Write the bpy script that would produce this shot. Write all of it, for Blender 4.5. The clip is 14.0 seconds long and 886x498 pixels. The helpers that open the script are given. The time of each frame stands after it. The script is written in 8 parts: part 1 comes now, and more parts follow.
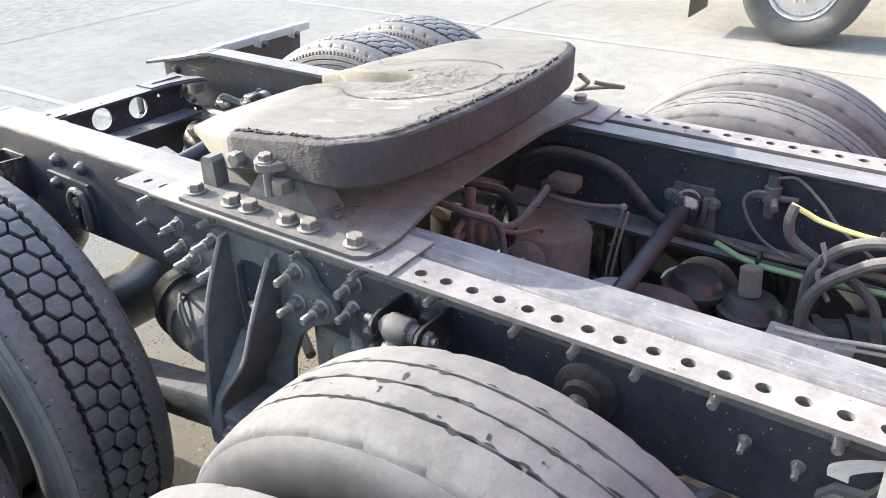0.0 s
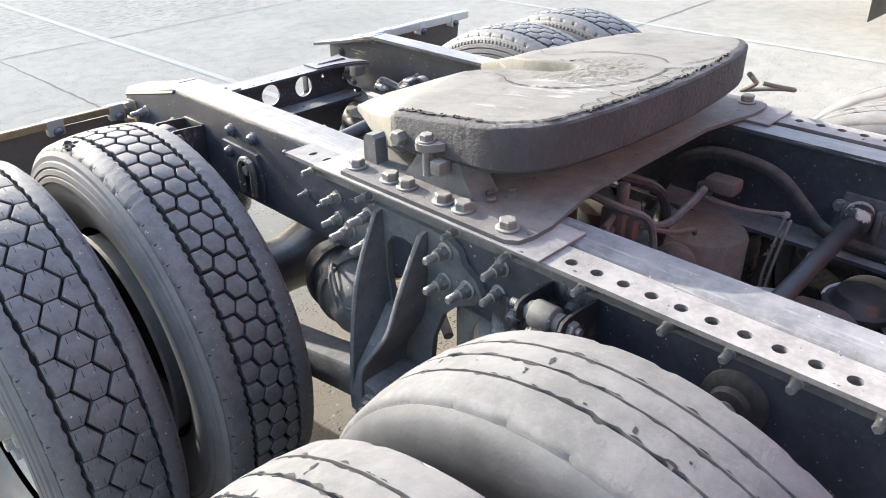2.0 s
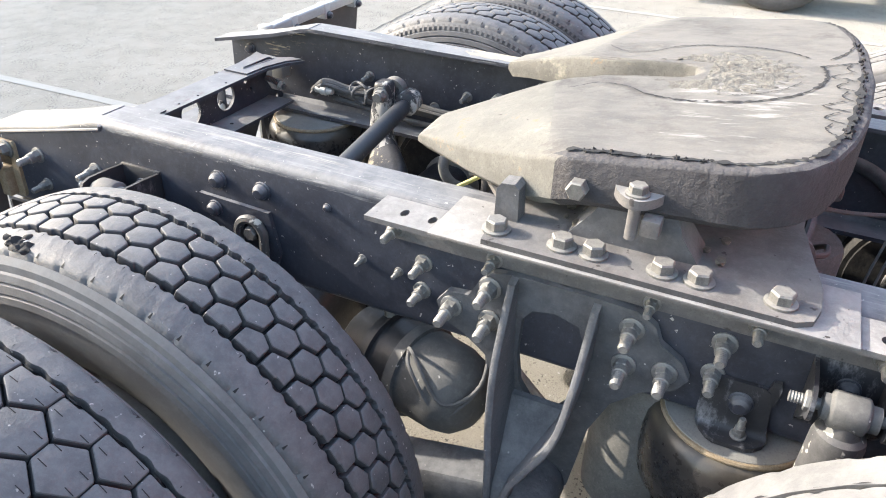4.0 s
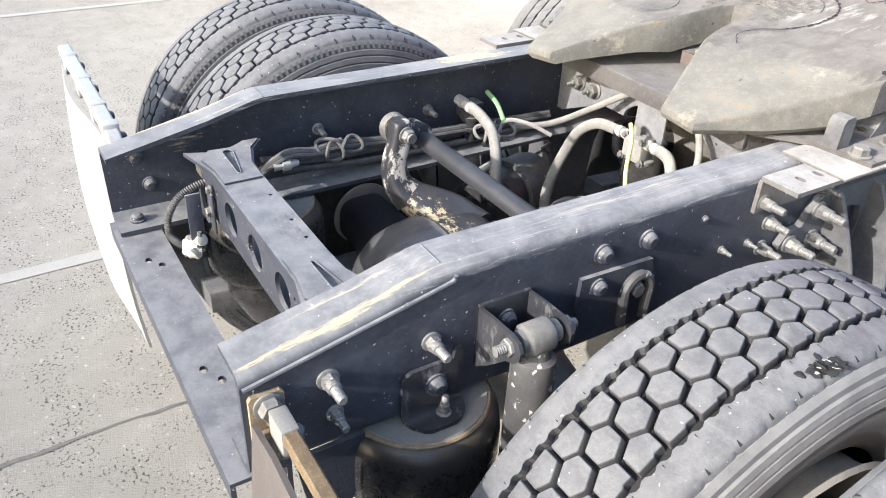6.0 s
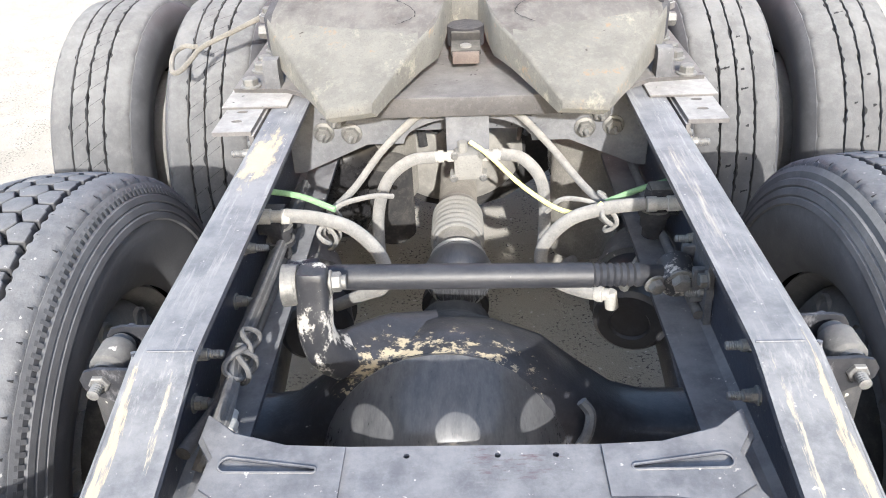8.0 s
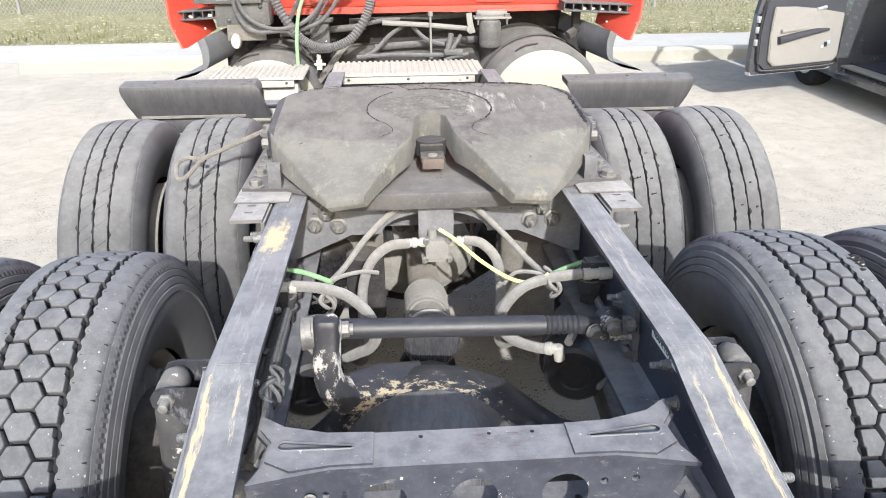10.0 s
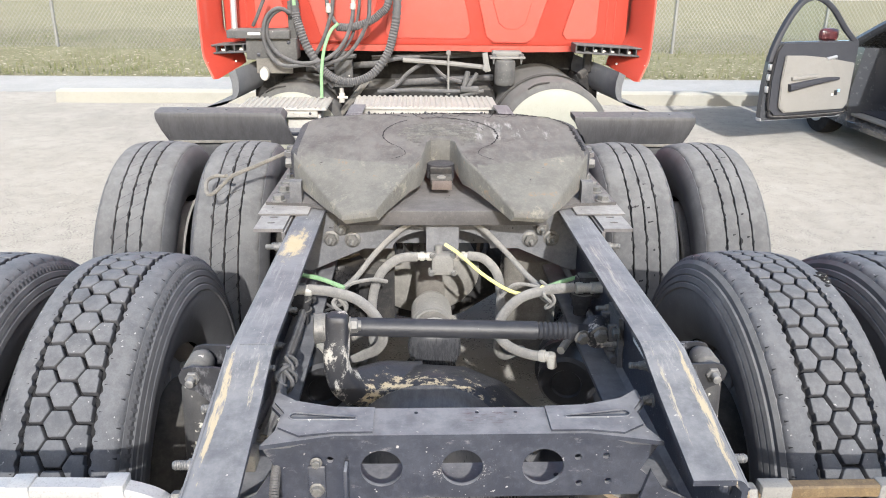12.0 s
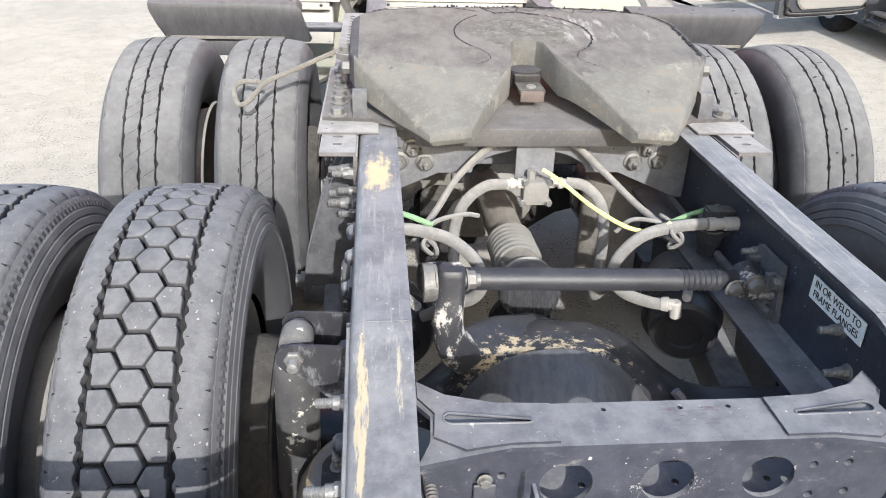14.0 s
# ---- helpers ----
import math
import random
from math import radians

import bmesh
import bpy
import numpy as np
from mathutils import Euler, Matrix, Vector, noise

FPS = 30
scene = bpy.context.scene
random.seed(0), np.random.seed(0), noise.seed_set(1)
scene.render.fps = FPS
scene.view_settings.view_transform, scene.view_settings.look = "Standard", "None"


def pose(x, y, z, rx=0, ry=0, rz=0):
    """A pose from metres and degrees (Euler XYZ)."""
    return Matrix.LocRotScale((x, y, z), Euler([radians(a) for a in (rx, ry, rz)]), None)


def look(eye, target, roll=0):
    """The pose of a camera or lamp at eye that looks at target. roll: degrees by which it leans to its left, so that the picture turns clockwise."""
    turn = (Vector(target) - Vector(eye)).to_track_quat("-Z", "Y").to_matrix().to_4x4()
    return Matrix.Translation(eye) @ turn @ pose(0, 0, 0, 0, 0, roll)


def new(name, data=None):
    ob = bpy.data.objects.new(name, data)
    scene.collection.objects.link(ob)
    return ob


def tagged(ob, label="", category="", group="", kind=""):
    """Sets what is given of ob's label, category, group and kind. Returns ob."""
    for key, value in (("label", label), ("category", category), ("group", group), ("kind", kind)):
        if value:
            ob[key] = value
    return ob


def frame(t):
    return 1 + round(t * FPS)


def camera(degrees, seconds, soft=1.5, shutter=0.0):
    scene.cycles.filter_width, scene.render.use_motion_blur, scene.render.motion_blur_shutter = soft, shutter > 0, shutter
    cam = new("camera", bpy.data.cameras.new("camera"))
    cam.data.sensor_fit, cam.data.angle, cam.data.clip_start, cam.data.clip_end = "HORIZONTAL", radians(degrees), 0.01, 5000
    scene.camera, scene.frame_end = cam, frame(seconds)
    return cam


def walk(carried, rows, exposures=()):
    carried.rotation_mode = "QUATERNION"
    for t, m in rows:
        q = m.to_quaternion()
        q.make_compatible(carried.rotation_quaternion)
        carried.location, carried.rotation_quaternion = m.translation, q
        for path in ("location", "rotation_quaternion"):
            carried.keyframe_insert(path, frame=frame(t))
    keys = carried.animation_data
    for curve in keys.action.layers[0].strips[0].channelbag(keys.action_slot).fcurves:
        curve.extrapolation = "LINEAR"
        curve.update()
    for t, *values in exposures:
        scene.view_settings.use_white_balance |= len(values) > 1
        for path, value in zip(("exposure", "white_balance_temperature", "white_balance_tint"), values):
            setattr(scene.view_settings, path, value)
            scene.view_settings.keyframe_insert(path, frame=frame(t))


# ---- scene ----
cam = camera(60.3, 14.0, soft=1.0)
EXPOSURES = [(0.0, 2.75, 7000, 8), (1.0, 2.66, 6980, 8), (2.2, 2.68, 7000, 8), (4.5, 2.60, 7150, 9), (5.5, 2.22, 6850, 9), (7.0, 1.96, 6420, 8.5), (8.5, 1.95, 6420, 8.5), (11.0, 1.42, 6330, 9), (12.5, 1.38, 6330, 9), (14.0, 1.59, 6360, 9)]
PATH = [
    (0, (1.405, 1.782, 1.669), (-0.061, 0.802, 0.725), -1.3),
    (0.5, (1.425, 1.775, 1.671), (0.052, 0.633, 0.771), -2.0),
    (1, (1.428, 1.776, 1.666), (0.106, 0.569, 0.773), -2.1),
    (1.5, (1.433, 1.774, 1.667), (0.145, 0.544, 0.757), -2.0),
    (2, (1.442, 1.764, 1.659), (0.193, 0.522, 0.711), -1.6),
    (2.2, (1.447, 1.752, 1.655), (0.212, 0.513, 0.687), -1.4),
    (4.3, (1.462, 0.67, 1.628), (-0.181, 0.166, 0.604), 1.4),
    (4.5, (1.471, 0.486, 1.648), (-0.218, 0.147, 0.631), 1.5),
    (5, (1.547, -0.064, 1.663), (-0.164, -0.038, 0.628), 0.9),
    (5.5, (1.449, -0.517, 1.64), (-0.198, -0.114, 0.58), 0.7),
    (6, (1.213, -0.841, 1.674), (-0.217, 0.049, 0.595), 1.4),
    (6.5, (0.908, -1.084, 1.683), (-0.178, 0.207, 0.607), 1.1),
    (7, (0.586, -1.119, 1.645), (-0.202, 0.355, 0.548), -1.1),
    (7.5, (0.237, -1.038, 1.637), (-0.184, 0.564, 0.517), -2.6),
    (8, (0.005, -1.068, 1.665), (-0.072, 0.601, 0.566), -2.7),
    (8.5, (-0.135, -1.077, 1.681), (-0.007, 0.617, 0.626), -1.1),
    (8.7, (-0.155, -1.087, 1.686), (0.006, 0.63, 0.674), -0.8),
    (10.8, (-0.082, -1.617, 1.725), (0.0, 0.241, 0.99), 0.0),
    (11, (-0.101, -1.627, 1.723), (-0.023, 0.236, 1.002), 0.1),
    (11.5, (-0.097, -1.638, 1.719), (-0.022, 0.233, 1.016), 0.4),
    (12, (-0.082, -1.622, 1.716), (-0.008, 0.247, 1.008), 0.7),
    (12.5, (-0.091, -1.586, 1.713), (-0.014, 0.274, 0.981), 0.9),
    (13, (-0.146, -1.534, 1.712), (-0.059, 0.307, 0.934), 1.2),
    (13.5, (-0.256, -1.471, 1.7), (-0.134, 0.34, 0.861), 1.7),
    (14, (-0.39, -1.245, 1.644), (-0.221, 0.509, 0.697), 2.0),
]
walk(cam, [(t, look(eye, target, roll)) for t, eye, target, roll in PATH], EXPOSURES)

# ---- light ----
SUN_ELEVATION, SUN_FROM_RIGHT = radians(26), radians(5)
world = bpy.data.worlds.new("sky")
scene.world = world
world.use_nodes = True
_n = world.node_tree.nodes
_bg = _n["Background"]
_sky = _n.new("ShaderNodeTexSky")
_sky.sky_type, _sky.sun_disc = "NISHITA", False
_sky.sun_elevation, _sky.sun_rotation = SUN_ELEVATION, math.pi - SUN_FROM_RIGHT
_sky.dust_density, _sky.air_density, _sky.ozone_density = 2.0, 1.0, 1.0
world.node_tree.links.new(_sky.outputs[0], _bg.inputs[0])
_bg.inputs[1].default_value = 0.15
_lamp = bpy.data.lights.new("sun", "SUN")
_lamp.energy, _lamp.angle, _lamp.color = 2.35, radians(0.6), (1.0, 0.97, 0.94)
sun = new("sun", _lamp)
_from = Vector((math.sin(SUN_FROM_RIGHT) * math.cos(SUN_ELEVATION), -math.cos(SUN_FROM_RIGHT) * math.cos(SUN_ELEVATION), math.sin(SUN_ELEVATION)))
sun.matrix_world = look(_from * 60, (0, 0, 0))


# ---- materials ----
def surf(name, base, other=None, rough=0.6, metal=0.0, scale=9.0, amount=0.6, dust=None, dusty=0.0, side_dust=0.1,
         specks=None, speck_scale=120.0, speck_cut=0.68, bump=0.25, bump_scale=90.0, stretch=(1, 1, 1), coat=0.0, transmission=0.0, grain=0.3, stones=None):
    """A weathered surface: two tones by noise, fine specks, dust that has settled on faces that look up, fine relief."""
    m = bpy.data.materials.new(name)
    m.use_nodes = True
    nt = m.node_tree
    nd, ln = nt.nodes, nt.links
    bs = nd["Principled BSDF"]
    tc = nd.new("ShaderNodeTexCoord")
    mp = nd.new("ShaderNodeMapping")
    mp.inputs["Scale"].default_value = stretch
    ln.new(tc.outputs["Object"], mp.inputs["Vector"])

    def noise_node(s, detail=8.0, rough_=0.66, vec=None):
        q = nd.new("ShaderNodeTexNoise")
        q.inputs["Scale"].default_value, q.inputs["Detail"].default_value, q.inputs["Roughness"].default_value = s, detail, rough_
        ln.new((vec or mp.outputs["Vector"]), q.inputs["Vector"])
        return q.outputs["Fac"]

    def ramp(fac, a, b):
        q = nd.new("ShaderNodeMapRange")
        q.interpolation_type = "SMOOTHSTEP"
        q.inputs["From Min"].default_value, q.inputs["From Max"].default_value = a, b
        ln.new(fac, q.inputs["Value"])
        return q.outputs["Result"]

    def math_node(op, a, b):
        q = nd.new("ShaderNodeMath")
        q.operation = op
        for i, v in enumerate((a, b)):
            if isinstance(v, (int, float)):
                q.inputs[i].default_value = v
            else:
                ln.new(v, q.inputs[i])
        return q.outputs[0]

    def mix(fac, a, b):
        q = nd.new("ShaderNodeMix")
        q.data_type = "RGBA"
        for i, v in ((6, a), (7, b)):
            if isinstance(v, tuple):
                q.inputs[i].default_value = (*v, 1)
            else:
                ln.new(v, q.inputs[i])
        if isinstance(fac, (int, float)):
            q.inputs[0].default_value = fac
        else:
            ln.new(fac, q.inputs[0])
        return q.outputs[2]

    other = other or tuple(min(1, c * 1.5 + 0.01) for c in base)
    big = noise_node(scale)
    colour = mix(math_node("MULTIPLY", ramp(big, 0.38, 0.66), amount * 0.6), base, other)
    fine = noise_node(scale * 8, 6.0, 0.7)
    colour = mix(math_node("MULTIPLY", ramp(fine, 0.5, 0.66), amount * 0.5), colour, other)
    grit = noise_node(300.0, 3.0, 0.6, tc.outputs["Object"])
    colour = mix(math_node("MULTIPLY", ramp(grit, 0.5, 0.7), grain), colour, tuple(0.35 * c for c in base))
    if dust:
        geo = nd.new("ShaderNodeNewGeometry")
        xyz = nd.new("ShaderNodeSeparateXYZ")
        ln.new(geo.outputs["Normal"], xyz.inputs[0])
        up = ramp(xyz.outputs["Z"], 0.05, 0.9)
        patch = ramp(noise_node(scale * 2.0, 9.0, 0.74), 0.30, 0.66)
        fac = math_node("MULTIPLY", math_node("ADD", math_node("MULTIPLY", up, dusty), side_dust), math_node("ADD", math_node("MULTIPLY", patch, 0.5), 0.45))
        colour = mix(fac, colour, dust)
    if specks:
        colour = mix(ramp(noise_node(speck_scale, 2.0, 0.5, tc.outputs["Object"]), speck_cut, speck_cut + 0.06), colour, specks)
    if stones:
        colour = mix(ramp(noise_node(speck_scale * 0.6, 3.0, 0.5, tc.outputs["Object"]), 0.64, 0.72), colour, stones)
        pits = math_node("MULTIPLY", ramp(noise_node(95.0, 2.0, 0.5, tc.outputs["Object"]), 0.585, 0.61), ramp(noise_node(7.0, 3.0, 0.6, tc.outputs["Object"]), 0.42, 0.6))
        colour = mix(pits, colour, tuple(0.7 * c for c in specks))
        colour = mix(math_node("MULTIPLY", ramp(noise_node(0.35, 6.0, 0.6, tc.outputs["Object"]), 0.45, 0.75), 0.35), colour, specks)
    ln.new(colour, bs.inputs["Base Color"])
    rr = nd.new("ShaderNodeMapRange")
    rr.inputs["To Min"].default_value, rr.inputs["To Max"].default_value = max(0.03, rough - 0.12), min(1, rough + 0.12)
    ln.new(fine, rr.inputs["Value"])
    gloss = rr.outputs["Result"]
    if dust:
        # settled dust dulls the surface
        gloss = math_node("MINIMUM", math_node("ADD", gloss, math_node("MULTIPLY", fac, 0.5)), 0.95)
    ln.new(gloss, bs.inputs["Roughness"])
    bs.inputs["Metallic"].default_value = metal
    bs.inputs["Diffuse Roughness"].default_value = 0.85 if rough > 0.8 else 0.5
    bs.inputs["Specular IOR Level"].default_value = 0.06 if rough > 0.9 else 0.36 if rough >= 0.55 else 0.5
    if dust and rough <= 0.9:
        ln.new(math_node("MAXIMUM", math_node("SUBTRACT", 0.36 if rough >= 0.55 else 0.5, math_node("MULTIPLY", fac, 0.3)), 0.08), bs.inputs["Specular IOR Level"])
    bs.inputs["Coat Weight"].default_value = coat
    bs.inputs["Transmission Weight"].default_value = transmission
    if bump:
        bp = nd.new("ShaderNodeBump")
        bp.inputs["Strength"].default_value, bp.inputs["Distance"].default_value = bump, 0.004
        ln.new(noise_node(bump_scale, 5.0), bp.inputs["Height"])
        ln.new(bp.outputs["Normal"], bs.inputs["Normal"])
    return m


DUST = (0.46, 0.43, 0.39)
M = dict(
    asphalt=surf("light_worn_asphalt", (0.256, 0.242, 0.216), (0.316, 0.300, 0.270), 0.95, scale=1.1, amount=0.8, specks=(0.11, 0.107, 0.10), speck_scale=85, speck_cut=0.69, bump=0.7, bump_scale=150, grain=0.40, stones=(0.39, 0.38, 0.36)),
    road=surf("grey_asphalt_lane", (0.24, 0.24, 0.235), (0.31, 0.31, 0.30), 0.95, scale=1.5, bump=0.6, bump_scale=60),
    paint_line=surf("worn_white_line", (0.325, 0.318, 0.298), (0.285, 0.278, 0.26), 0.95, scale=9, bump=0.4),
    joint=surf("dark_joint_filler", (0.12, 0.118, 0.11), (0.20, 0.195, 0.19), 0.95, scale=30, bump=0.6),
    grass=surf("dry_grass", (0.125, 0.120, 0.072), (0.21, 0.195, 0.135), 0.95, scale=1.6, specks=(0.29, 0.27, 0.21), speck_scale=14, speck_cut=0.6, bump=1.0, bump_scale=25),
    blade=surf("grass_blades", (0.125, 0.135, 0.062), (0.25, 0.23, 0.14), 0.9, scale=2, bump=0),
    kerb=surf("cream_concrete", (0.325, 0.315, 0.272), (0.27, 0.262, 0.225), 0.9, scale=6, bump=0.4),
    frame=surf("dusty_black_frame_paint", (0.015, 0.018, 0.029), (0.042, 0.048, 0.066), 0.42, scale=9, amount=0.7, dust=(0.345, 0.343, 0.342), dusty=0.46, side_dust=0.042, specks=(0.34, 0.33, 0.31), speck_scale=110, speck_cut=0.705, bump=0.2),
    cast=surf("dusty_black_casting", (0.026, 0.028, 0.034), (0.065, 0.066, 0.075), 0.55, scale=11, dust=(0.30, 0.295, 0.29), dusty=0.34, side_dust=0.22, specks=(0.3, 0.29, 0.28), speck_scale=130, speck_cut=0.73, bump=0.5, bump_scale=120),
    plate=surf("dusty_mount_plate", (0.075, 0.07, 0.07), (0.14, 0.13, 0.127), 0.6, scale=9, dust=(0.355, 0.35, 0.34), dusty=0.55, side_dust=0.08, specks=(0.05, 0.045, 0.045), speck_scale=60, speck_cut=0.70, bump=0.4),
    greased=surf("dried_grease_plate", (0.055, 0.051, 0.047), (0.115, 0.107, 0.098), 0.60, scale=8, amount=0.9, grain=0.35, dust=(0.23, 0.22, 0.205), dusty=0.30, side_dust=0.10, stretch=(1.6, 0.8, 1.0), bump=0.5, bump_scale=45),
    ramp=surf("worn_plate_ramp", (0.078, 0.075, 0.068), (0.135, 0.130, 0.117), 0.68, scale=7, amount=0.9, grain=0.4, dust=(0.21, 0.204, 0.188), dusty=0.28, side_dust=0.14, specks=(0.045, 0.04, 0.035), speck_scale=35, speck_cut=0.72, bump=0.5, bump_scale=40),
    skirt=surf("dark_cast_skirt", (0.021, 0.020, 0.024), (0.048, 0.046, 0.052), 0.75, scale=10, dust=(0.19, 0.185, 0.185), dusty=0.25, side_dust=0.06, bump=1.4, bump_scale=75),
    grease=surf("black_grease", (0.015, 0.014, 0.013), (0.05, 0.045, 0.04), 0.35, scale=20, dust=(0.3, 0.27, 0.22), dusty=0.3, bump=1.0, bump_scale=60),
    bolt=surf("dusty_zinc_bolt", (0.10, 0.099, 0.098), (0.21, 0.205, 0.195), 0.5, metal=0.5, scale=60, dust=(0.36, 0.35, 0.32), dusty=0.4, side_dust=0.10, bump=0.3),
    thread=surf("steel_stud", (0.12, 0.12, 0.122), (0.22, 0.22, 0.217), 0.45, metal=0.5, scale=90, dust=(0.42, 0.41, 0.38), dusty=0.3, side_dust=0.15, bump=0.3),
    rustbolt=surf("tan_rusty_bolt", (0.20, 0.15, 0.095), (0.34, 0.29, 0.21), 0.75, scale=60, bump=0.4),
    tyre=surf("dusty_tread_rubber", (0.030, 0.031, 0.035), (0.066, 0.067, 0.073), 0.52, scale=14, dust=(0.25, 0.25, 0.255), dusty=0.30, side_dust=0.15, specks=(0.30, 0.29, 0.28), speck_scale=110, speck_cut=0.70, bump=0.35, bump_scale=160),
    # block sides and groove floors coloured darker than the tread to deepen their shade
    block_wall_shade=surf("shaded_block_side_rubber", (0.022, 0.022, 0.025), (0.048, 0.048, 0.052), 0.7, scale=14, dust=(0.22, 0.22, 0.22), dusty=0.15, side_dust=0.08, bump=0.2),
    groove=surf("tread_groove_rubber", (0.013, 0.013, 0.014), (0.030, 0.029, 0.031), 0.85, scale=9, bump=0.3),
    rib_tyre=surf("dusty_highway_rubber", (0.055, 0.054, 0.055), (0.10, 0.098, 0.096), 0.8, scale=4, dust=(0.24, 0.238, 0.235), dusty=0.36, side_dust=0.20, specks=(0.30, 0.29, 0.28), speck_scale=120, speck_cut=0.77, bump=0.3, bump_scale=150),
    sidewall=surf("black_sidewall_rubber", (0.032, 0.032, 0.035), (0.062, 0.063, 0.068), 0.48, scale=6, dust=(0.24, 0.24, 0.245), dusty=0.3, side_dust=0.16, bump=0.15),
    sidewall_dusty=surf("dusty_sidewall_rubber", (0.060, 0.060, 0.063), (0.11, 0.11, 0.114), 0.6, scale=6, dust=(0.28, 0.278, 0.275), dusty=0.25, side_dust=0.28, bump=0.15),
    rim=surf("dusty_steel_wheel", (0.18, 0.175, 0.17), (0.30, 0.29, 0.27), 0.6, metal=0.2, scale=8, dust=DUST, dusty=0.4, bump=0.3),
    alloy=surf("polished_wheel", (0.62, 0.62, 0.63), (0.5, 0.5, 0.5), 0.35, metal=0.7, scale=8, bump=0.1),
    housing=surf("black_axle_paint", (0.014, 0.015, 0.019), (0.04, 0.04, 0.05), 0.33, scale=9, dust=(0.22, 0.215, 0.21), dusty=0.08, side_dust=0.01, specks=(0.32, 0.31, 0.29), speck_scale=55, speck_cut=0.74, bump=0.25, coat=0.1),
    shock=surf("dusty_dark_shock_body", (0.05, 0.05, 0.05), (0.12, 0.117, 0.112), 0.6, scale=9, dust=(0.29, 0.282, 0.268), dusty=0.28, side_dust=0.08, specks=(0.45, 0.43, 0.40), speck_scale=60, speck_cut=0.70, bump=0.2),
    cover=surf("glossy_black_cover_paint", (0.026, 0.027, 0.031), (0.055, 0.056, 0.060), 0.24, scale=12, stretch=(3, 1, 0.5), dust=(0.26, 0.255, 0.25), dusty=0.22, side_dust=0.08, specks=(0.38, 0.37, 0.34), speck_scale=40, speck_cut=0.76, bump=0.08, coat=0.3),
    pad=surf("rough_dry_grease", (0.055, 0.052, 0.046), (0.17, 0.16, 0.14), 0.8, scale=22, amount=1.0, dust=(0.26, 0.25, 0.225), dusty=0.25, side_dust=0.05, bump=2.0, bump_scale=70, grain=0.6),
    dustplate=surf("dust_covered_plate", (0.06, 0.062, 0.07), (0.12, 0.122, 0.13), 0.6, scale=12, dust=(0.34, 0.34, 0.345), dusty=0.4, side_dust=0.30, specks=(0.03, 0.03, 0.035), speck_scale=50, speck_cut=0.68, bump=0.25),
    rodpaint=surf("black_rod_paint", (0.014, 0.015, 0.019), (0.034, 0.034, 0.039), 0.5, scale=12, dust=(0.22, 0.22, 0.22), dusty=0.04, side_dust=0.02, specks=(0.5, 0.48, 0.44), speck_scale=45, speck_cut=0.75, bump=0.15),
    hose=surf("dusty_grey_hose", (0.13, 0.127, 0.121), (0.22, 0.215, 0.20), 0.75, scale=25, dust=(0.34, 0.325, 0.30), dusty=0.4, side_dust=0.15, bump=0.2),
    hose_dark=surf("dark_hose", (0.045, 0.044, 0.046), (0.10, 0.10, 0.10), 0.6, scale=20, dust=(0.3, 0.29, 0.28), dusty=0.3, bump=0.2),
    yellow=surf("yellow_air_line", (0.62, 0.58, 0.20), (0.66, 0.63, 0.36), 0.5, scale=15, bump=0.05),
    green=surf("green_air_line", (0.17, 0.30, 0.15), (0.28, 0.38, 0.25), 0.5, scale=15, bump=0.05),
    brownline=surf("brown_air_line", (0.085, 0.066, 0.060), (0.14, 0.115, 0.10), 0.55, scale=15, bump=0.05),
    purple=surf("purplish_thin_line", (0.14, 0.11, 0.15), (0.20, 0.165, 0.20), 0.55, scale=15, bump=0.05),
    rustlever=surf("dusty_reddish_lever", (0.15, 0.118, 0.106), (0.22, 0.18, 0.16), 0.7, scale=25, bump=0.2),
    fitting=surf("pale_fitting", (0.40, 0.385, 0.35), (0.28, 0.265, 0.24), 0.5, metal=0.2, scale=40, bump=0.2),
    rubber=surf("black_rubber", (0.02, 0.02, 0.022), (0.045, 0.045, 0.05), 0.92, scale=10, dust=(0.26, 0.25, 0.23), dusty=0.35, side_dust=0.05, bump=0.2),
    tanboot=surf("dusty_tan_boot", (0.13, 0.122, 0.108), (0.24, 0.225, 0.20), 0.85, scale=18, bump=0.3),
    bracket=surf("bare_grey_bracket", (0.17, 0.166, 0.155), (0.235, 0.228, 0.21), 0.6, scale=12, bump=0.15),
    chamber=surf("black_chamber_paint", (0.016, 0.016, 0.018), (0.036, 0.036, 0.04), 0.42, scale=10, dust=(0.2, 0.2, 0.2), dusty=0.14, side_dust=0.02, bump=0.15),
    tanhousing=surf("dust_caked_axle_paint", (0.12, 0.112, 0.10), (0.21, 0.195, 0.17), 0.7, scale=9, dust=(0.36, 0.345, 0.315), dusty=0.4, side_dust=0.45, bump=0.3),
    basepaint=surf("dusty_black_plate", (0.048, 0.045, 0.045), (0.098, 0.092, 0.090), 0.6, scale=9, dust=(0.33, 0.318, 0.308), dusty=0.28, side_dust=0.06, specks=(0.04, 0.037, 0.037), speck_scale=60, speck_cut=0.70, bump=0.4),
    red=surf("red_cab_paint", (0.36, 0.046, 0.030), (0.39, 0.068, 0.048), 0.36, scale=3, amount=0.35, bump=0.03, coat=0.4),
    black_plastic=surf("faded_black_plastic", (0.016, 0.016, 0.019), (0.038, 0.038, 0.043), 0.5, scale=6, stretch=(3, 3, 0.5), dust=(0.26, 0.255, 0.25), dusty=0.32, side_dust=0.12, bump=0.2),
    aluminium=surf("dull_aluminium", (0.40, 0.385, 0.35), (0.30, 0.285, 0.255), 0.55, metal=0.2, scale=6, grain=0.2, specks=(0.22, 0.20, 0.17), speck_scale=30, speck_cut=0.66, bump=0.1),
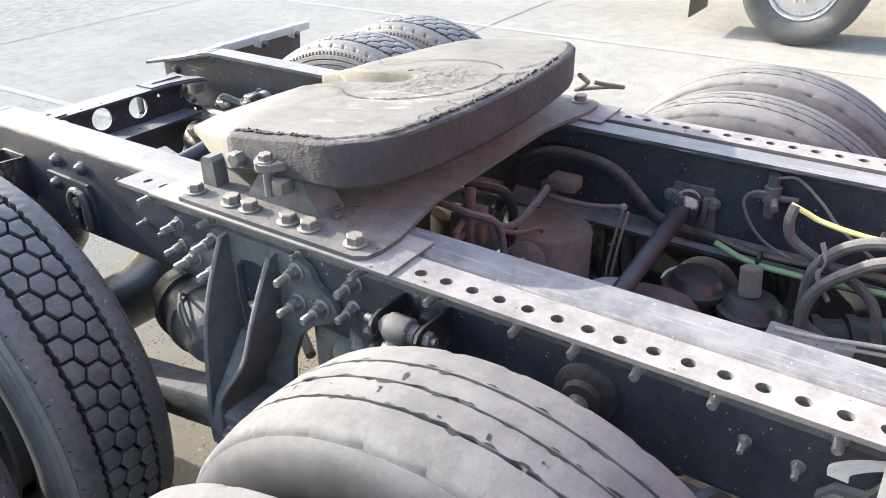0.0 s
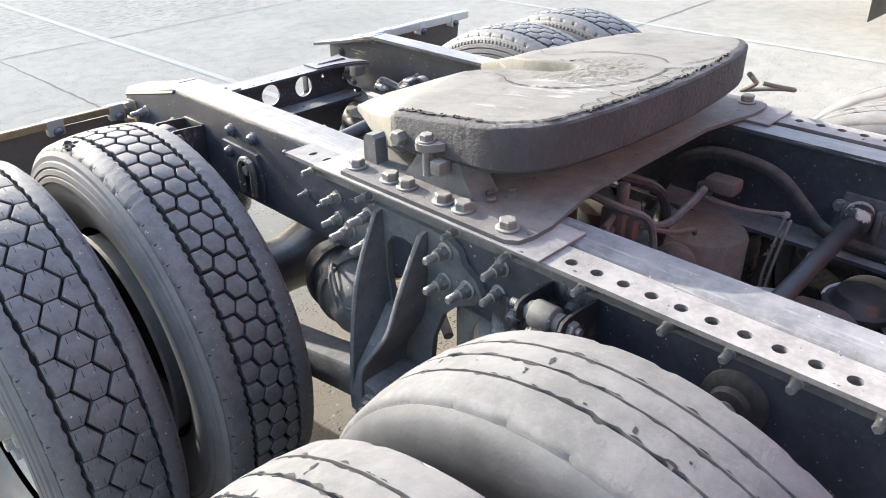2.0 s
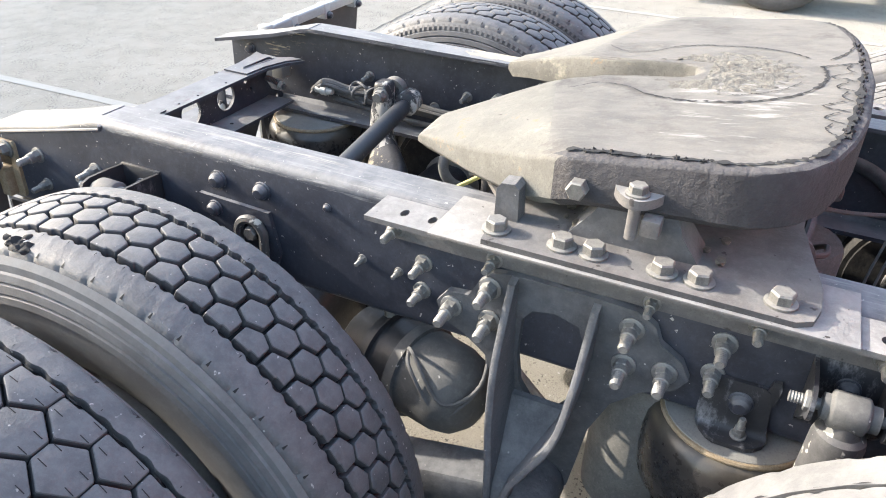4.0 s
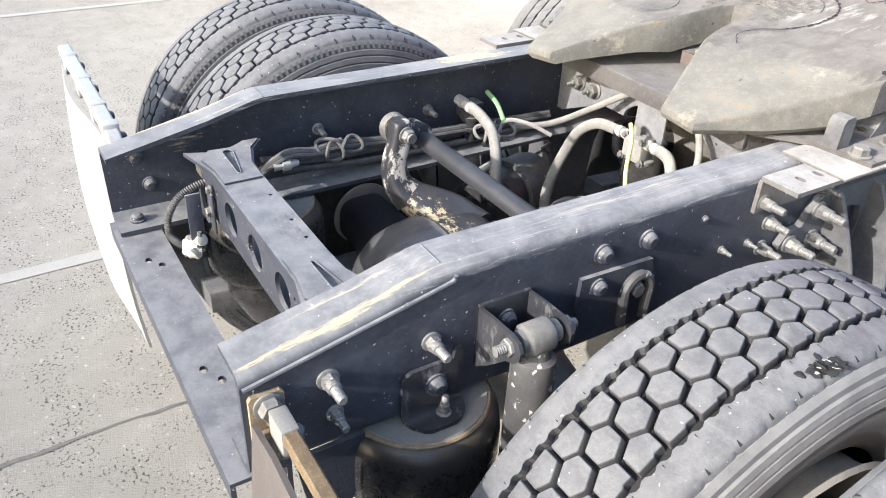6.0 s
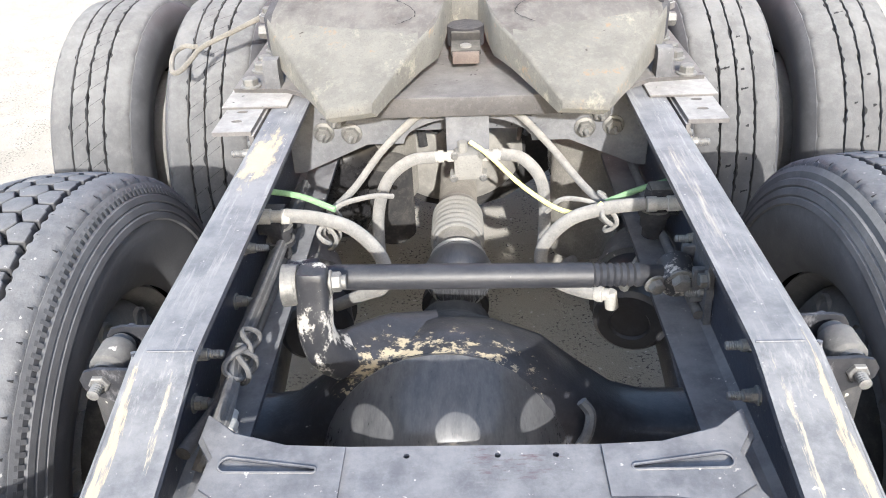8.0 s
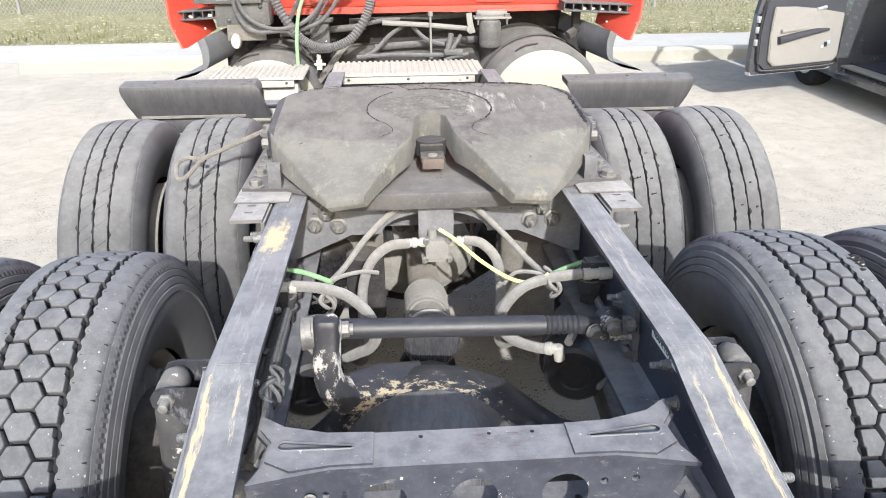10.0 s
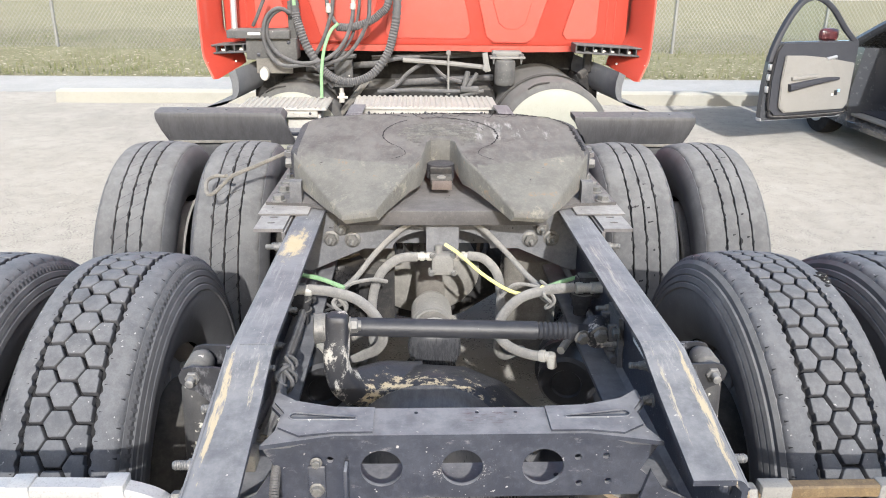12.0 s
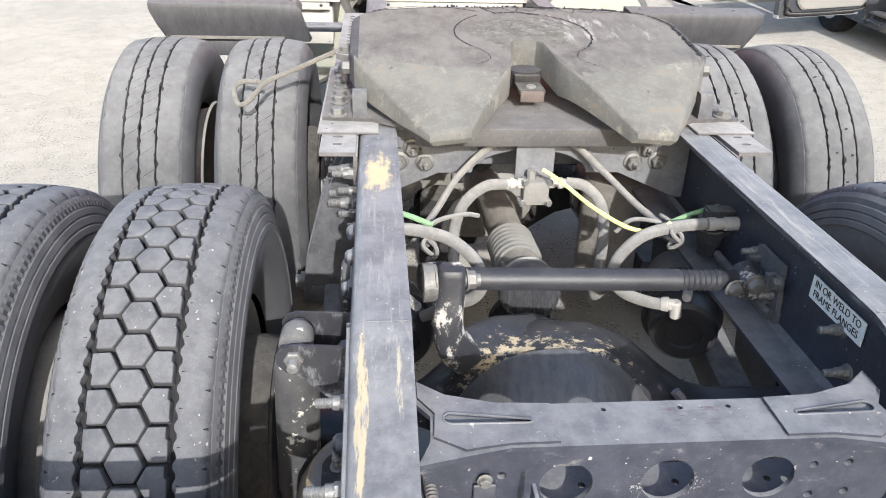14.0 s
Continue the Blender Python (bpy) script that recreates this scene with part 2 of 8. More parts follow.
    tank_side=surf("dirty_grey_tank", (0.055, 0.054, 0.052), (0.105, 0.102, 0.096), 0.55, scale=5, stretch=(1, 0.5, 1), dust=(0.26, 0.25, 0.235), dusty=0.25, bump=0.15),
    skirt_grey=surf("faded_grey_plastic", (0.085, 0.088, 0.095), (0.15, 0.152, 0.158), 0.6, scale=6, dust=(0.26, 0.255, 0.25), dusty=0.3, side_dust=0.1, bump=0.15),
    cream=surf("cream_tank_end", (0.305, 0.302, 0.252), (0.275, 0.27, 0.222), 0.55, scale=3, bump=0.05),
    dark=surf("dark_machinery", (0.02, 0.02, 0.022), (0.06, 0.055, 0.05), 0.92, scale=8, dust=(0.2, 0.19, 0.17), dusty=0.3, bump=0.4),
    bellows=surf("shiny_black_bellows", (0.013, 0.013, 0.015), (0.03, 0.03, 0.033), 0.27, scale=7, dust=(0.24, 0.20, 0.14), dusty=0.30, side_dust=0.02, specks=(0.4, 0.37, 0.3), speck_scale=40, speck_cut=0.76, bump=0.12),
    shock_black=surf("speckled_black_shock", (0.035, 0.035, 0.037), (0.075, 0.074, 0.072), 0.5, scale=10, dust=(0.26, 0.25, 0.24), dusty=0.22, side_dust=0.06, specks=(0.42, 0.41, 0.36), speck_scale=55, speck_cut=0.62, bump=0.2),
    flap_white=surf("pale_mudflap", (0.225, 0.222, 0.212), (0.265, 0.261, 0.248), 0.7, scale=3, bump=0.1),
    flap=surf("dark_mudflap_rubber", (0.06, 0.052, 0.05), (0.10, 0.09, 0.085), 0.75, scale=5, bump=0.2),
    tanbar=surf("tan_scuffed_bar", (0.10, 0.07, 0.04), (0.25, 0.185, 0.10), 0.65, scale=14, bump=0.25),
    whitebar=surf("pale_grey_hanger", (0.36, 0.357, 0.35), (0.29, 0.287, 0.28), 0.5, metal=0.2, scale=9, bump=0.1),
    chain=surf("galvanised_wire", (0.24, 0.24, 0.23), (0.19, 0.19, 0.18), 0.5, metal=0.5, scale=5, bump=0),
    car=surf("dark_grey_car_paint", (0.055, 0.058, 0.065), (0.07, 0.073, 0.08), 0.25, scale=3, bump=0.02, coat=0.6),
    trim=surf("beige_door_trim", (0.205, 0.200, 0.188), (0.235, 0.229, 0.215), 0.7, scale=9, bump=0.1),
    cartrim=surf("charcoal_trim", (0.035, 0.037, 0.045), (0.05, 0.052, 0.06), 0.6, scale=9, bump=0.15),
    lens=surf("red_mirror_housing", (0.075, 0.018, 0.022), (0.10, 0.03, 0.032), 0.3, scale=9, bump=0.02),
    blue_tag=surf("pale_blue_tag", (0.25, 0.42, 0.62), (0.3, 0.46, 0.64), 0.5, scale=20, bump=0),
    label=surf("white_label", (0.62, 0.62, 0.60), (0.54, 0.54, 0.52), 0.5, scale=20, bump=0.05),
    ink=surf("black_print", (0.015, 0.015, 0.018), (0.03, 0.03, 0.03), 0.5, scale=20, bump=0),
)
_g = bpy.data.materials.new("car_glass")
_g.use_nodes = True
_b = _g.node_tree.nodes["Principled BSDF"]
_b.inputs["Base Color"].default_value, _b.inputs["Roughness"].default_value = (0.85, 0.9, 0.9, 1), 0.03
_b.inputs["Transmission Weight"].default_value, _b.inputs["IOR"].default_value = 1.0, 1.02
M["glass"] = _g


def worn_variant(name, source, colour, scale, stretch, low, high, centre=None, reach=(0.2, 0.1, 0.1)):
    """A copy of a material with long streaks of another colour: wear, or painted glints."""
    m = M[source].copy()
    m.name = name
    nt = m.node_tree
    bs = nt.nodes["Principled BSDF"]
    old = bs.inputs["Base Color"].links[0].from_socket
    tc, mp, nz, mr, mx = (nt.nodes.new("ShaderNode" + k) for k in ("TexCoord", "Mapping", "TexNoise", "MapRange", "Mix"))
    mp.inputs["Scale"].default_value = stretch
    nz.inputs["Scale"].default_value, nz.inputs["Detail"].default_value, nz.inputs["Roughness"].default_value = scale, 9, 0.74
    mr.inputs["From Min"].default_value, mr.inputs["From Max"].default_value = low, high
    mx.data_type = "RGBA"
    mx.inputs[7].default_value = (*colour, 1)
    nt.links.new(tc.outputs["Object"], mp.inputs[0])
    nt.links.new(mp.outputs[0], nz.inputs["Vector"])
    nt.links.new(nz.outputs["Fac"], mr.inputs["Value"])
    if centre:
        # the patch stays near one spot
        m2, ln, fall, mul = (nt.nodes.new("ShaderNode" + k) for k in ("Mapping", "VectorMath", "MapRange", "Math"))
        m2.inputs["Location"].default_value = [-c / r for c, r in zip(centre, reach)]
        m2.inputs["Scale"].default_value = [1 / r for r in reach]
        ln.operation, mul.operation = "LENGTH", "ADD"
        fall.inputs["From Min"].default_value, fall.inputs["From Max"].default_value = 1.0, 0.25
        fall.inputs["To Min"].default_value, fall.inputs["To Max"].default_value = -0.35, 0.0
        nt.links.new(tc.outputs["Object"], m2.inputs[0])
        nt.links.new(m2.outputs[0], ln.inputs[0])
        nt.links.new(ln.outputs["Value"], fall.inputs["Value"])
        nt.links.new(fall.outputs["Result"], mul.inputs[0])
        nt.links.new(nz.outputs["Fac"], mul.inputs[1])
        nt.links.new(mul.outputs[0], mr.inputs["Value"])
    nt.links.new(mr.outputs["Result"], mx.inputs[0])
    nt.links.new(old, mx.inputs[6])
    nt.links.new(mx.outputs[2], bs.inputs["Base Color"])
    M[name] = m
    return m


worn_variant("asphalt_streaked", "asphalt", (0.15, 0.148, 0.142), 5.5, (1.3, 3.6, 1), 0.50, 0.57, (-3.0, -8.0, 0), (9, 5.5, 9))
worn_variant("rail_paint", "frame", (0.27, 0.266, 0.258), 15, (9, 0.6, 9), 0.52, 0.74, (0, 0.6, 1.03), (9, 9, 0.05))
worn_variant("housing_flaked", "housing", (0.32, 0.275, 0.19), 62, (0.7, 1.1, 1), 0.44, 0.48, (-0.08, -0.08, 0.74), (0.36, 0.20, 0.15))
worn_variant("spring_steel", "rodpaint", (0.19, 0.19, 0.20), 26, (1, 1, 0.5), 0.53, 0.70)
worn_variant("chipped_arm", "rodpaint", (0.36, 0.345, 0.315), 20, (1, 1, 0.6), 0.51, 0.56)
# pale streaks paint in the glint of the polished plate
worn_variant("greased_polished", "greased", (0.27, 0.265, 0.25), 8, (5.5, 0.9, 1), 0.50, 0.64, (0.15, 0.84, 1.21), (0.50, 0.30, 0.15))
worn_variant("greased_stained", "greased_polished", (0.055, 0.050, 0.046), 5, (1, 1, 1.5), 0.54, 0.70)
worn_variant("ramp_stained", "ramp", (0.27, 0.25, 0.20), 9, (1.2, 0.8, 1), 0.58, 0.72)
worn_variant("ramp_worn", "ramp_stained", (0.20, 0.13, 0.075), 14, (1, 1, 1), 0.60, 0.70)
worn_variant("member_scratched", "frame", (0.17, 0.165, 0.17), 16, (1.2, 5, 3), 0.60, 0.72)
worn_variant("member_rust", "member_scratched", (0.085, 0.055, 0.060), 30, (1, 4, 1), 0.50, 0.64, (0.04, -0.45, 0.94), (0.15, 0.07, 0.05))
worn_variant("member_paint", "member_rust", (0.34, 0.335, 0.32), 230, (1, 1, 1), 0.55, 0.60, (0.0, -0.50, 0.868), (0.17, 0.04, 0.075))
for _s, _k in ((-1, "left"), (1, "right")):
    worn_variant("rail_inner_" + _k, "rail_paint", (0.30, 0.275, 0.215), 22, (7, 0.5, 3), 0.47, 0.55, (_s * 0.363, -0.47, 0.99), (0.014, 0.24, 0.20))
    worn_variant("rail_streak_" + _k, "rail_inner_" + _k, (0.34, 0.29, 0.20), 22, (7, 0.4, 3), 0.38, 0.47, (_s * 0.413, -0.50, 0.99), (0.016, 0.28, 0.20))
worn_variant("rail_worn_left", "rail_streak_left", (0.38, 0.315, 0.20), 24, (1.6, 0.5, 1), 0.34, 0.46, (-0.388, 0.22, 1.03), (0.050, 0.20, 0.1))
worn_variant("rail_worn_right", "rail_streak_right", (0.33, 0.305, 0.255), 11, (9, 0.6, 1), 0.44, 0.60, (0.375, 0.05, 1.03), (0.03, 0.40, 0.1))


# ---- mesh helpers ----
def link_mesh(name, bm, material, smooth=38):
    me = bpy.data.meshes.new(name)
    bmesh.ops.recalc_face_normals(bm, faces=bm.faces)
    bm.to_mesh(me)
    bm.free()
    for p in me.polygons:
        p.use_smooth = True
    me.set_sharp_from_angle(angle=radians(smooth))
    for k in (material if isinstance(material, (list, tuple)) else [material]):
        me.materials.append(M[k])
    return me


def part(name, bm, material, parent, label=""):
    ob = new(name, link_mesh(name, bm, material))
    ob.parent = parent
    if label:
        ob["label"] = label
    return ob


def thing(name, label, category, at=(0, 0, 0), group="", kind=""):
    ob = new(name)
    ob.location = at
    ob.empty_display_size = 0.1
    return tagged(ob, label, category, group, kind)


def solid(name, bm, material, label, category, group="", kind=""):
    return tagged(new(name, link_mesh(name, bm, material)), label, category, group, kind)


def B():
    return bmesh.new()


def box(bm, x0, x1, y0, y1, z0, z1, bev=0.003, m=None):
    r = bmesh.ops.create_cube(bm, size=1)
    vs = r["verts"]
    for v in vs:
        v.co = Vector((x0 + (v.co.x + 0.5) * (x1 - x0), y0 + (v.co.y + 0.5) * (y1 - y0), z0 + (v.co.z + 0.5) * (z1 - z0)))
    if bev:
        es = list({e for v in vs for e in v.link_edges})
        res = bmesh.ops.bevel(bm, geom=es, offset=min(bev, 0.45 * min(abs(x1 - x0), abs(y1 - y0), abs(z1 - z0))), segments=2, profile=0.5, affect="EDGES")
        vs = list({v for f in res["faces"] for v in f.verts} | {v for v in vs if v.is_valid})
    if m:
        bmesh.ops.transform(bm, matrix=m, verts=vs)
    return bm


def frame_to(a, b):
    """A matrix whose z runs from a to b."""
    a, b = Vector(a), Vector(b)
    return Matrix.Translation(a) @ (b - a).to_track_quat("Z", "Y").to_matrix().to_4x4()


def lathe(bm, profile, a, b, seg=24, close=True):
    """Turns (along, radius) rows about the axis from a towards b; along is in metres from a."""
    m = frame_to(a, b)
    rings = []
    for h, r in profile:
        if r < 1e-6:
            rings.append([bm.verts.new(m @ Vector((0, 0, h)))])
        else:
            rings.append([bm.verts.new(m @ Vector((r * math.cos(i * math.tau / seg), r * math.sin(i * math.tau / seg), h))) for i in range(seg)])
    for p, q in zip(rings, rings[1:]):
        for i in range(seg):
            j = (i + 1) % seg
            if len(p) == 1 and len(q) == 1:
                continue
            if len(p) == 1:
                bm.faces.new((p[0], q[i], q[j]))
            elif len(q) == 1:
                bm.faces.new((p[i], q[0], p[j]))
            else:
                bm.faces.new((p[i], q[i], q[j], p[j]))
    if close:
        for ring in (rings[0], rings[-1]):
            if len(ring) > 2:
                bm.faces.new(ring)
    return bm


def rod(bm, a, b, r, r2=None, seg=16, bev=0.0):
    L = (Vector(b) - Vector(a)).length
    r2 = r if r2 is None else r2
    if bev:
        return lathe(bm, [(0, r - bev), (bev, r), (L - bev, r2), (L, r2 - bev)], a, b, seg)
    return lathe(bm, [(0, r), (L, r2)], a, b, seg)


def curve_points(pts, steps=8):
    """A smooth line through the points."""
    P = [Vector(p) for p in pts]
    P = [2 * P[0] - P[1]] + P + [2 * P[-1] - P[-2]]
    out = []
    for i in range(1, len(P) - 2):
        for k in range(steps):
            t = k / steps
            a, b, c, d = P[i - 1 : i + 3]
            out.append(0.5 * ((2 * b) + (c - a) * t + (2 * a - 5 * b + 4 * c - d) * t * t + (3 * b - a - 3 * c + d) * t ** 3))
    out.append(P[-2])
    return out


def tube(bm, pts, r, seg=10, steps=8, ridge=0.0, smooth=True):
    line = curve_points(pts, steps) if smooth else [Vector(p) for p in pts]
    n = (line[1] - line[0]).orthogonal().normalized()
    rings = []
    for i, p in enumerate(line):
        d = (line[min(i + 1, len(line) - 1)] - line[max(i - 1, 0)]).normalized()
        n = (n - d * n.dot(d)).normalized()
        s = d.cross(n)
        rr = r + (ridge if i % 2 else -ridge)
        rings.append([bm.verts.new(p + rr * (n * math.cos(k * math.tau / seg) + s * math.sin(k * math.tau / seg))) for k in range(seg)])
    for p, q in zip(rings, rings[1:]):
        for k in range(seg):
            j = (k + 1) % seg
            bm.faces.new((p[k], p[j], q[j], q[k]))
    bm.faces.new(rings[0][::-1])
    bm.faces.new(rings[-1])
    return bm


def circle2(cx, cy, r, n=20, rx=None):
    return [(cx + (rx or r) * math.cos(i * math.tau / n), cy + r * math.sin(i * math.tau / n)) for i in range(n)]


def slab(bm, outline, depth, m, holes=()):
    """A flat plate with holes: outline in its own x and y, thickness along z from 0 to depth, placed by m."""
    edges, verts = [], []
    for loop in (outline, *holes):
        vs = [bm.verts.new((x, y, 0)) for x, y in loop]
        verts += vs
        edges += [bm.edges.new((vs[i], vs[(i + 1) % len(vs)])) for i in range(len(vs))]
    faces = [g for g in bmesh.ops.triangle_fill(bm, use_beauty=True, use_dissolve=False, edges=edges)["geom"] if isinstance(g, bmesh.types.BMFace)]
    ext = bmesh.ops.extrude_face_region(bm, geom=faces)
    top = [g for g in ext["geom"] if isinstance(g, bmesh.types.BMVert)]
    bmesh.ops.translate(bm, vec=(0, 0, depth), verts=top)
    bmesh.ops.transform(bm, matrix=m, verts=verts + top)
    return bm


def loft(bm, sections, cap=True):
    rings = [[bm.verts.new(p) for p in s] for s in sections]
    n = len(rings[0])
    for p, q in zip(rings, rings[1:]):
        for i in range(n):
            j = (i + 1) % n
            bm.faces.new((p[i], p[j], q[j], q[i]))
    if cap:
        bm.faces.new(rings[0][::-1])
        bm.faces.new(rings[-1])
    return bm


# planes for slab(): own x, y and thickness in world axes
YZ = Matrix(((0, 0, 1, 0), (1, 0, 0, 0), (0, 1, 0, 0), (0, 0, 0, 1)))   # x -> y, y -> z, depth -> x
XZ = Matrix(((1, 0, 0, 0), (0, 0, -1, 0), (0, 1, 0, 0), (0, 0, 0, 1)))  # x -> x, y -> z, depth -> -y


def hex_nut(bm, p, axis, r, h, washer=0.0):
    a = Vector(p)
    ax = Vector(axis).normalized()
    if washer:
        lathe(bm, [(0, washer), (0.003, washer), (0.004, washer * 0.9)], a, a + ax, 20)
        a = a + ax * 0.003
    lathe(bm, [(0, r), (h * 0.85, r), (h, r * 0.86)], a, a + ax, 6)
    return bm


def bolt_mesh(kind):
    bm = B()
    if kind == "cap":
        hex_nut(bm, (0, 0, 0), (0, 0, 1), 0.0145, 0.014, 0.019)
    elif kind == "round":
        lathe(bm, [(0, 0.019), (0.004, 0.019), (0.005, 0.016), (0.013, 0.0145), (0.018, 0.009), (0.019, 0)], (0, 0, 0), (0, 0, 1), 18)
    else:
        hex_nut(bm, (0, 0, 0), (0, 0, 1), 0.0135, 0.014, 0.018)
        lathe(bm, [(0.015, 0.0118), (0.027, 0.0112), (0.028, 0.0090)] + [(0.029 + 0.002 * i, 0.0086 - 0.0010 * (i % 2)) for i in range(12)] + [(0.054, 0.006)], (0, 0, 0), (0, 0, 1), 14)
    return link_mesh("bolt_" + kind, bm, {"cap": "bolt", "round": "frame", "stud": "thread"}[kind], 30)


BOLTS = {k: bolt_mesh(k) for k in ("cap", "round", "stud")}


def bolt(parent, p, axis, kind="stud", s=1.0, name=""):
    ob = new(name or ("stud" if kind == "stud" else "bolt"), BOLTS[kind])
    ob.matrix_basis = frame_to(p, Vector(p) + Vector(axis)) @ Matrix.Rotation(random.random() * 3, 4, "Z") @ Matrix.Scale(s, 4)
    ob.parent = parent
    return ob

# ---- ground, kerbs, fence ----
bm = B()
bmesh.ops.create_grid(bm, x_segments=60, y_segments=60, size=150)
solid("ground", bm, "asphalt_streaked", "pale sun-bleached speckled asphalt yard", "ground", kind="structure")


def ribbon(bm, a, b, w, z, wobble=0.0, steps=40):
    a, b = Vector((*a, z)), Vector((*b, z))
    d = (b - a).normalized()
    s = Vector((-d.y, d.x, 0))
    last = None
    for i in range(steps + 1):
        c = a + (b - a) * i / steps + s * wobble * (random.random() - 0.5)
        ww = w * (1 if not wobble else 0.4 + random.random())
        row = (bm.verts.new(c - s * ww / 2), bm.verts.new(c + s * ww / 2))
        if last:
            bm.faces.new((last[0], last[1], row[1], row[0]))
        last = row
    return bm


for k, (a, b) in enumerate([((-1.68, -9), (-1.62, 1.0)), ((-5.75, -9), (-5.25, 1.5)), ((-9.4, -9), (-9.0, 1.5))]):
    solid("painted_line", ribbon(B(), a, b, 0.07, 0.004, 0.0, 60), "paint_line", "worn pale parking line on the asphalt", "line", "parking lines", "structure")
for a, b in [((-0.66, -12), (-0.645, 2.0)), ((-12, -2.35), (-0.66, -2.05)), ((-12, -10.4), (6, -10.0)), ((-9, -6.2), (-0.66, -5.9))]:
    solid("pavement_joint", ribbon(B(), a, b, 0.016, 0.003, 0.014, 260), "joint", "ragged dark joint between pavement slabs", "joint", "pavement joints", "structure")
bm = B()
box(bm, -60, 60, 8.9, 10.38, -0.05, 0.004, 0)
solid("road", bm, "road", "grey asphalt lane beside the grass verge", "road", kind="structure")
bm = B()
bmesh.ops.create_grid(bm, x_segments=120, y_segments=50, size=1)
for v in bm.verts:
    v.co = Vector((v.co.x * 60, 10.36 + (v.co.y + 1) * 11, 0))
    v.co.z = 0.006 + 0.034 * min(1, (v.co.y - 10.36) * 2) + min(1, (v.co.y - 10.36) * 2) * 0.05 * noise.noise((v.co.x * 0.5, v.co.y * 0.5, 0)) + 0.02 * max(0, v.co.y - 11) * 0.6
solid("grass_verge", bm, "grass", "dry patchy grass verge behind the lane", "grass", kind="structure")
bm = B()
for i in range(9000):
    x, y = random.uniform(-11, 10), 10.38 + 5.5 * random.random() ** 1.4
    z = 0.02 + 0.012 * max(0, y - 11)
    h, a, w = random.uniform(0.04, 0.11), random.random() * math.tau, 0.012
    d = Vector((math.cos(a), math.sin(a), 0)) * w
    t = Vector((x + random.uniform(-0.03, 0.03), y + random.uniform(-0.03, 0.03), z + h))
    bm.faces.new([bm.verts.new(p) for p in (Vector((x, y, z)) - d, Vector((x, y, z)) + d, t)])
solid("grass_blades", bm, "blade", "short dry grass blades on the verge", "grass", kind="stuff")
for x0, x1 in ((-4.55, -1.45), (1.45, 4.5)):
    bm = B()
    loft(bm, [[(x, 8.10, 0), (x, 8.12, 0.13), (x, 8.15, 0.15), (x, 8.31, 0.15), (x, 8.34, 0.13), (x, 8.36, 0)] for x in (x0, x0 + 0.03, x1 - 0.03, x1)])
    solid("wheel_stop", bm, "kerb", "long cream concrete wheel stop on the asphalt", "wheel stop", "concrete wheel stops")


def fence():
    f = thing("chain_link_fence", "galvanised chain link fence along the grass verge", "fence", (0, 13.5, 0))
    for x in (-9.8, -6.83, -3.9, -0.95, 2.0, 4.94, 7.9):
        bm = B()
        rod(bm, (x, 0, 0), (x, 0, 1.9), 0.03, seg=12)
        part("post", bm, "chain", f)
    bm = B()
    rod(bm, (-12, 0, 1.85), (10, 0, 1.85), 0.021, seg=8)
    part("top_rail", bm, "chain", f)
    bm = B()
    step, r = 0.075, 0.0032
    x = -14.0
    while x < 11.0:
        for s in (1, -1):
            a, b = Vector((x, 0.035 + 0.004 * s, 0.05)), Vector((x + s * 1.8 * 0.75, 0.035 + 0.004 * s, 1.85))
            n = Vector((0.8, 0, -0.6 * s))
            q = [bm.verts.new(p) for p in (a - n * r, a + n * r, b + n * r, b - n * r)]
            bm.faces.new(q)
        x += step
    w = part("mesh", bm, "chain", f)
    w["kind"] = "stuff"
    return f


fence()

# ---- the truck: tyres and wheels ----
truck = thing("semi_truck", "red semi truck tractor with a bare black frame, seen from behind", "truck")
R = 0.52
# the bare frame sits a little lower at its front end
TILT = Matrix.Translation((0, -0.1, 1)) @ Matrix.Rotation(-0.02, 4, "X") @ Matrix.Translation((0, 0.1, -1))
truck.matrix_basis = TILT
LEVEL = TILT.inverted()


def ring_strip(bm, cols, n, mat):
    """cols: per angle step a list of (x, r); joins steps into a closed band."""
    rings = [[bm.verts.new((x, r * math.sin(i * math.tau / n), r * math.cos(i * math.tau / n))) for x, r in cols(i)] for i in range(n)]
    for i in range(n):
        p, q = rings[i], rings[(i + 1) % n]
        for k in range(len(p) - 1):
            bm.faces.new((p[k], p[k + 1], q[k + 1], q[k])).material_index = mat


def crown(x):
    return R - 0.9 * x * x


